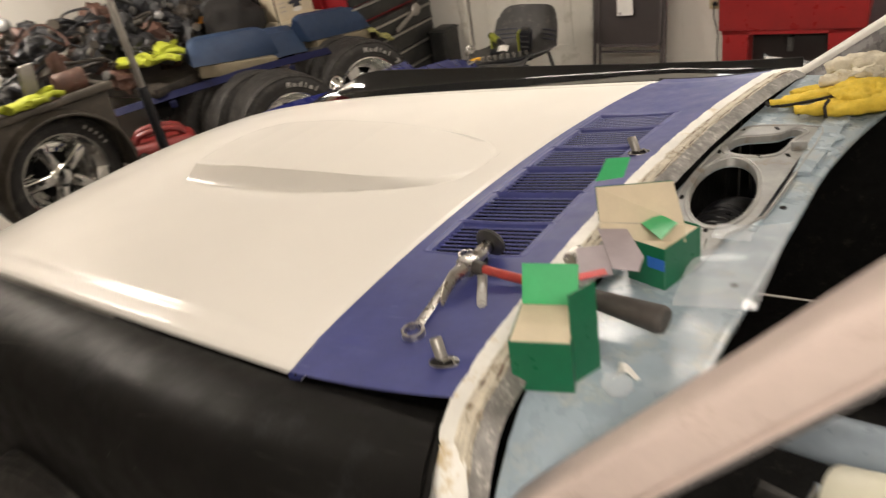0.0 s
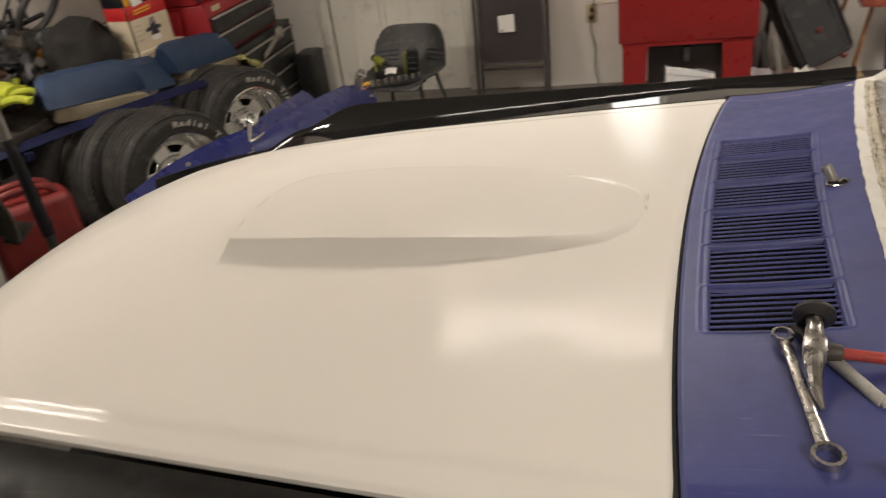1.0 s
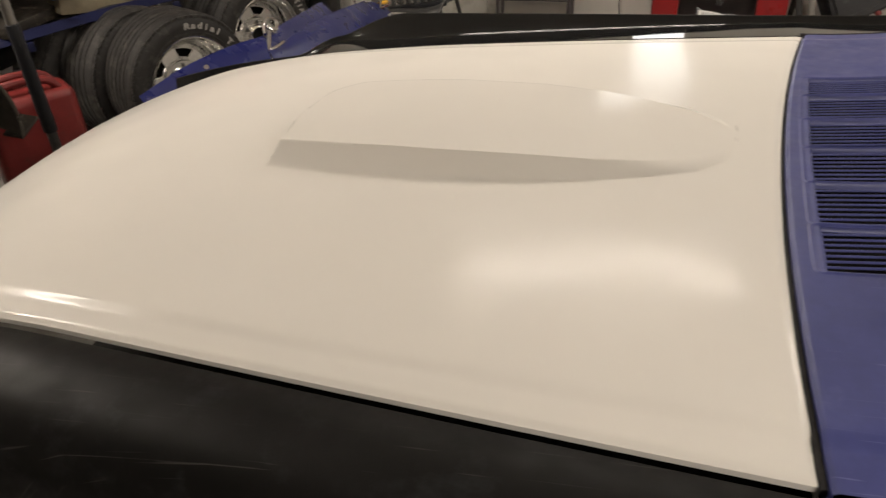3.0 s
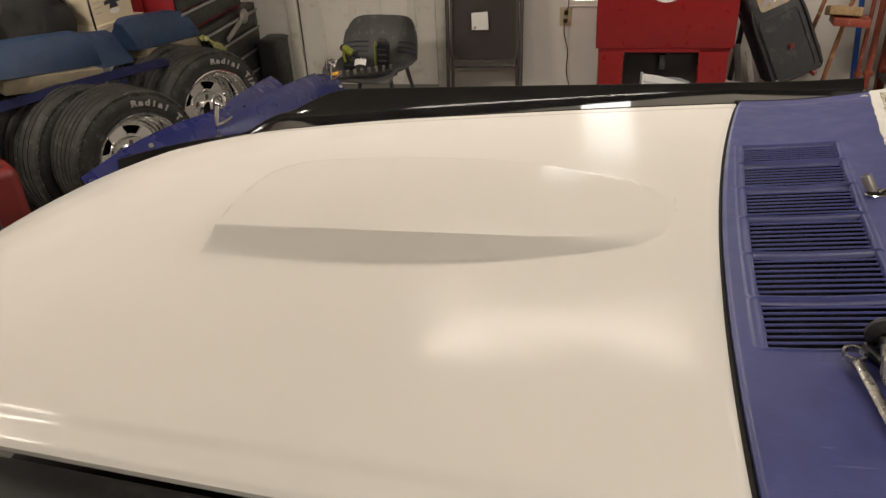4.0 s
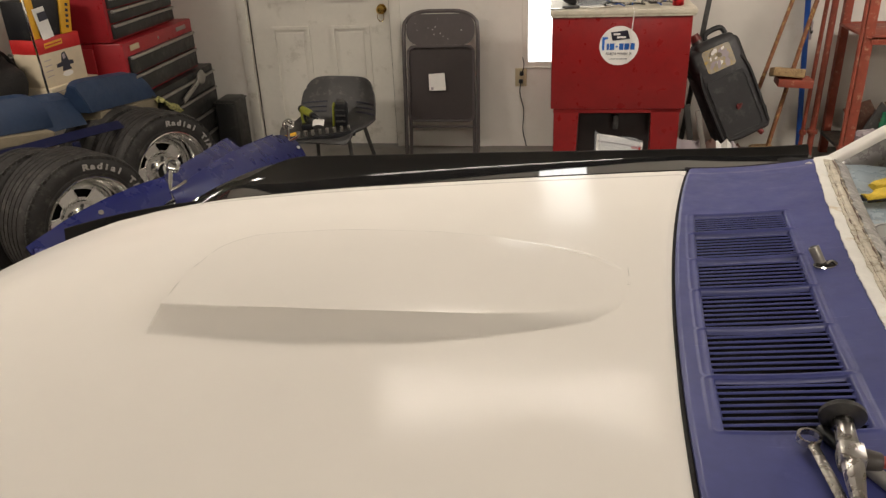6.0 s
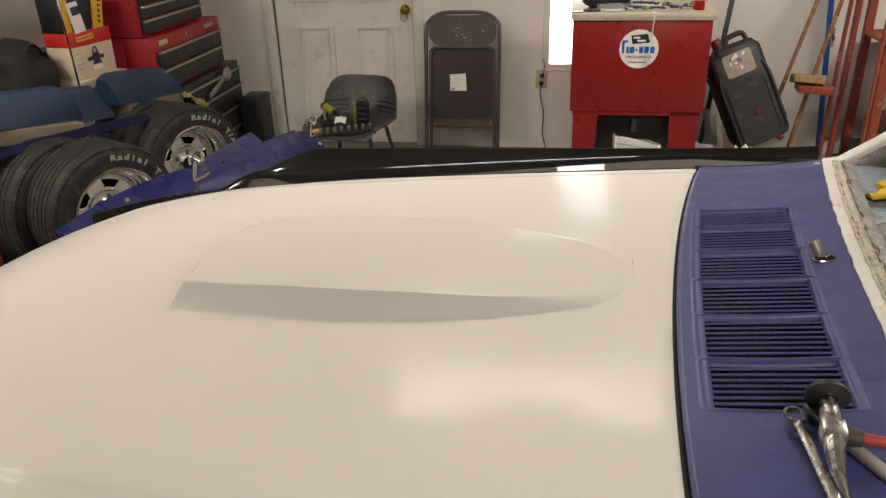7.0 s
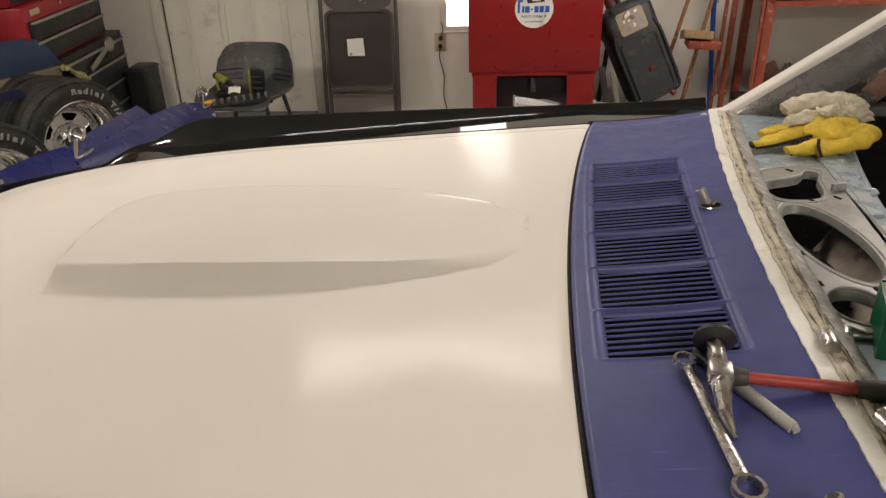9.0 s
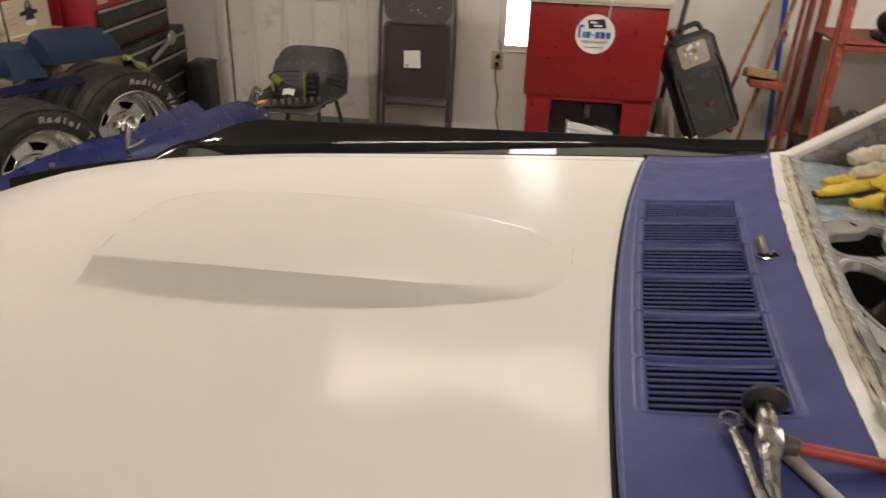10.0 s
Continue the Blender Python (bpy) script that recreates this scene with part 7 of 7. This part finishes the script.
card_flap([(0.3095, -0.0235, 1.1605), (0.3955, 0.0695, 1.1355), (0.4185, 0.0445, 1.0785), (0.3165, -0.0355, 1.1105)], GREEN, "green outside of the tall flap")
card_flap([(0.318, -0.037, 1.109), (0.420, 0.043, 1.077), (0.424, 0.036, 1.052), (0.323, -0.043, 1.086)], CARD, "cream edge fold")
card_flap([(0.308, -0.018, 1.166), (0.338, 0.016, 1.160), (0.344, 0.036, 1.184), (0.318, 0.008, 1.192)], LIGHTGREEN)
card_flap([(0.371, -0.008, 1.100), (0.386, 0.027, 1.100), (0.419, 0.008, 1.098), (0.409, -0.043, 1.096)], LIGHTGREEN)
card_flap([(0.315, -0.038, 1.100), (0.356, -0.029, 1.100), (0.402, -0.102, 1.100), (0.406, -0.140, 1.100), (0.372, -0.141, 1.100)], GREYCARD, "grey inner flap")
card_flap([(0.303, -0.094, 1.096), (0.342, -0.076, 1.098), (0.374, -0.148, 1.096), (0.333, -0.174, 1.092)], GREYCARD)
card_flap([(0.330, -0.158, 1.0955), (0.360, -0.140, 1.0980), (0.368, -0.152, 1.0975), (0.335, -0.172, 1.0945)], INKRED, "red printed bar")
gs = thing("blue_label", (0.384, 0.0, 1.0), "small blue and white printed label on a carton", "label")
part("sheet", box((0.3905, -0.0050, 1.020), (0.030, 0.001, 0.046), (0, 0, -20)), PAPER, gs, smooth=False)
part("print_bar", box((0.3901, -0.0060, 1.033), (0.030, 0.001, 0.019), (0, 0, -20)), INKBLUE, gs, smooth=False)
gc = thing("loose_card", (0.378, -0.207, 0.991), "dark green printed card standing on edge beside a carton", "card")
part("sheet", box((0.364, -0.236, 1.058), (0.046, 0.0012, 0.134), (0, 0, 64.6)), GREEN, gc, smooth=False)
film = thing("clear_sheet", (0.46, 0.1, 0.99), "clear stiff plastic blister sheet on the dash", "plastic sheet")
part("film", thick(sheet(lambda u, v: Vector((0.425 + 0.115 * u + 0.01 * v, -0.055 + 0.27 * v, 0.997 + 0.018 * math.sin(v * 5) * (1 - u) + 0.012 * u)), np.linspace(0, 1, 8), np.linspace(0, 1, 12)), 0.0008), CLEAR, film)
part("film_fold", thick(sheet(lambda u, v: Vector((0.44 + 0.06 * u, 0.13 + 0.05 * v, 1.012 + 0.014 * math.sin(v * 3.1) * u)), np.linspace(0, 1, 6), np.linspace(0, 1, 6)), 0.0008), CLEAR, film)
cup = thing("crumpled_wrapper", (0.42, -0.27, 0.991), "crumpled clear and silver wrapper", "wrapper")
part("wrap", lump((0.412, -0.262, 1.006), (0.019, 0.015, 0.015), 0.5, 3.0, 6), CLEAR, cup)
part("foil", thick(sheet(lambda u, v: Vector((0.405 + 0.026 * u, -0.245 + 0.018 * v, 1.004 + 0.012 * math.sin(3 * u + v))), np.linspace(0, 1, 6), np.linspace(0, 1, 5)), 0.001), PAPER, cup)

# ---- fleece gloves on the dash ----
gl = thing("fleece_glove", (0.56, 0.80, 0.99), "yellow fleece work glove with black piping", "glove", "fleece gloves")
G = lambda pts, r, mt, nm, flat=0.6: part(nm, crumple(tube(pts, r, 22, 12, flat=flat), 0.006, 38, len(pts)), mt, gl, angle=80)
G([(0.425, 0.79, 1.008), (0.47, 0.80, 1.012), (0.55, 0.835, 1.022), (0.63, 0.86, 1.03)], [0.014, 0.022, 0.026, 0.030], YELLOWFLEECE, "finger")
G([(0.50, 0.735, 1.010), (0.54, 0.735, 1.013), (0.60, 0.755, 1.018), (0.66, 0.79, 1.022)], [0.016, 0.025, 0.030, 0.035], YELLOWFLEECE, "finger")
G([(0.575, 0.72, 1.012), (0.63, 0.74, 1.018), (0.70, 0.77, 1.025), (0.76, 0.82, 1.035)], [0.020, 0.030, 0.042, 0.040], YELLOWFLEECE, "finger")
G([(0.47, 0.86, 1.012), (0.52, 0.88, 1.016), (0.60, 0.89, 1.022)], [0.016, 0.024, 0.028], YELLOWFLEECE, "thumb")
part("palm", crumple(lump((0.67, 0.83, 1.030), (0.095, 0.075, 0.042), 0.15, 2.0, 8, (0, 0, 25), 5), 0.008, 34), YELLOWFLEECE, gl, angle=80)
part("piping", tube([(0.43, 0.776, 1.004), (0.48, 0.778, 1.010), (0.56, 0.79, 1.026), (0.62, 0.80, 1.045), (0.66, 0.835, 1.071)], 0.0045, 8, 6), BLACKTRIM, gl, "black piping")
part("piping", tube([(0.51, 0.722, 1.004), (0.545, 0.748, 1.018), (0.575, 0.775, 1.030)], 0.005, 8, 6), BLACKTRIM, gl)
part("piping", tube([(0.585, 0.735, 1.044), (0.578, 0.715, 1.030), (0.585, 0.70, 1.004)], 0.0045, 8, 5), BLACKTRIM, gl)
part("piping", tube([(0.424, 0.772, 1.008), (0.415, 0.787, 1.010), (0.424, 0.803, 1.008)], 0.005, 8, 5), BLACKTRIM, gl)
g2 = thing("fleece_glove", (0.66, 0.92, 1.0), "cream fleece glove lining, turned out, on the yellow glove", "glove", "fleece gloves")
for pts, r in (([(0.555, 0.93, 1.066), (0.60, 0.94, 1.078), (0.68, 0.95, 1.084), (0.76, 0.95, 1.078), (0.80, 0.93, 1.06)], [0.020, 0.030, 0.034, 0.032, 0.02]), ([(0.545, 0.875, 1.046), (0.585, 0.875, 1.054), (0.64, 0.885, 1.062), (0.69, 0.90, 1.068)], [0.018, 0.025, 0.026, 0.024])):
    part("cuff", crumple(tube(pts, r, 26, 16, flat=0.85), 0.008, 40, len(pts)), CREAMFLEECE, g2, angle=80)
part("fold", crumple(lump((0.665, 0.875, 1.070), (0.040, 0.028, 0.026), 0.35, 2.5, 3, sub=4), 0.012, 50), CREAMFLEECE, g2, angle=80)
part("fold", crumple(lump((0.74, 0.90, 1.060), (0.060, 0.034, 0.030), 0.35, 2.5, 9, sub=4), 0.012, 46), CREAMFLEECE, g2, angle=80)
for o in (gl, g2):
    o.matrix_basis = Matrix.Translation((0.424, 0.79, 0.990)) @ Matrix.Diagonal((0.76, 0.80, 0.74, 1)) @ Matrix.Translation((-0.424, -0.79, -0.990)) @ o.matrix_basis
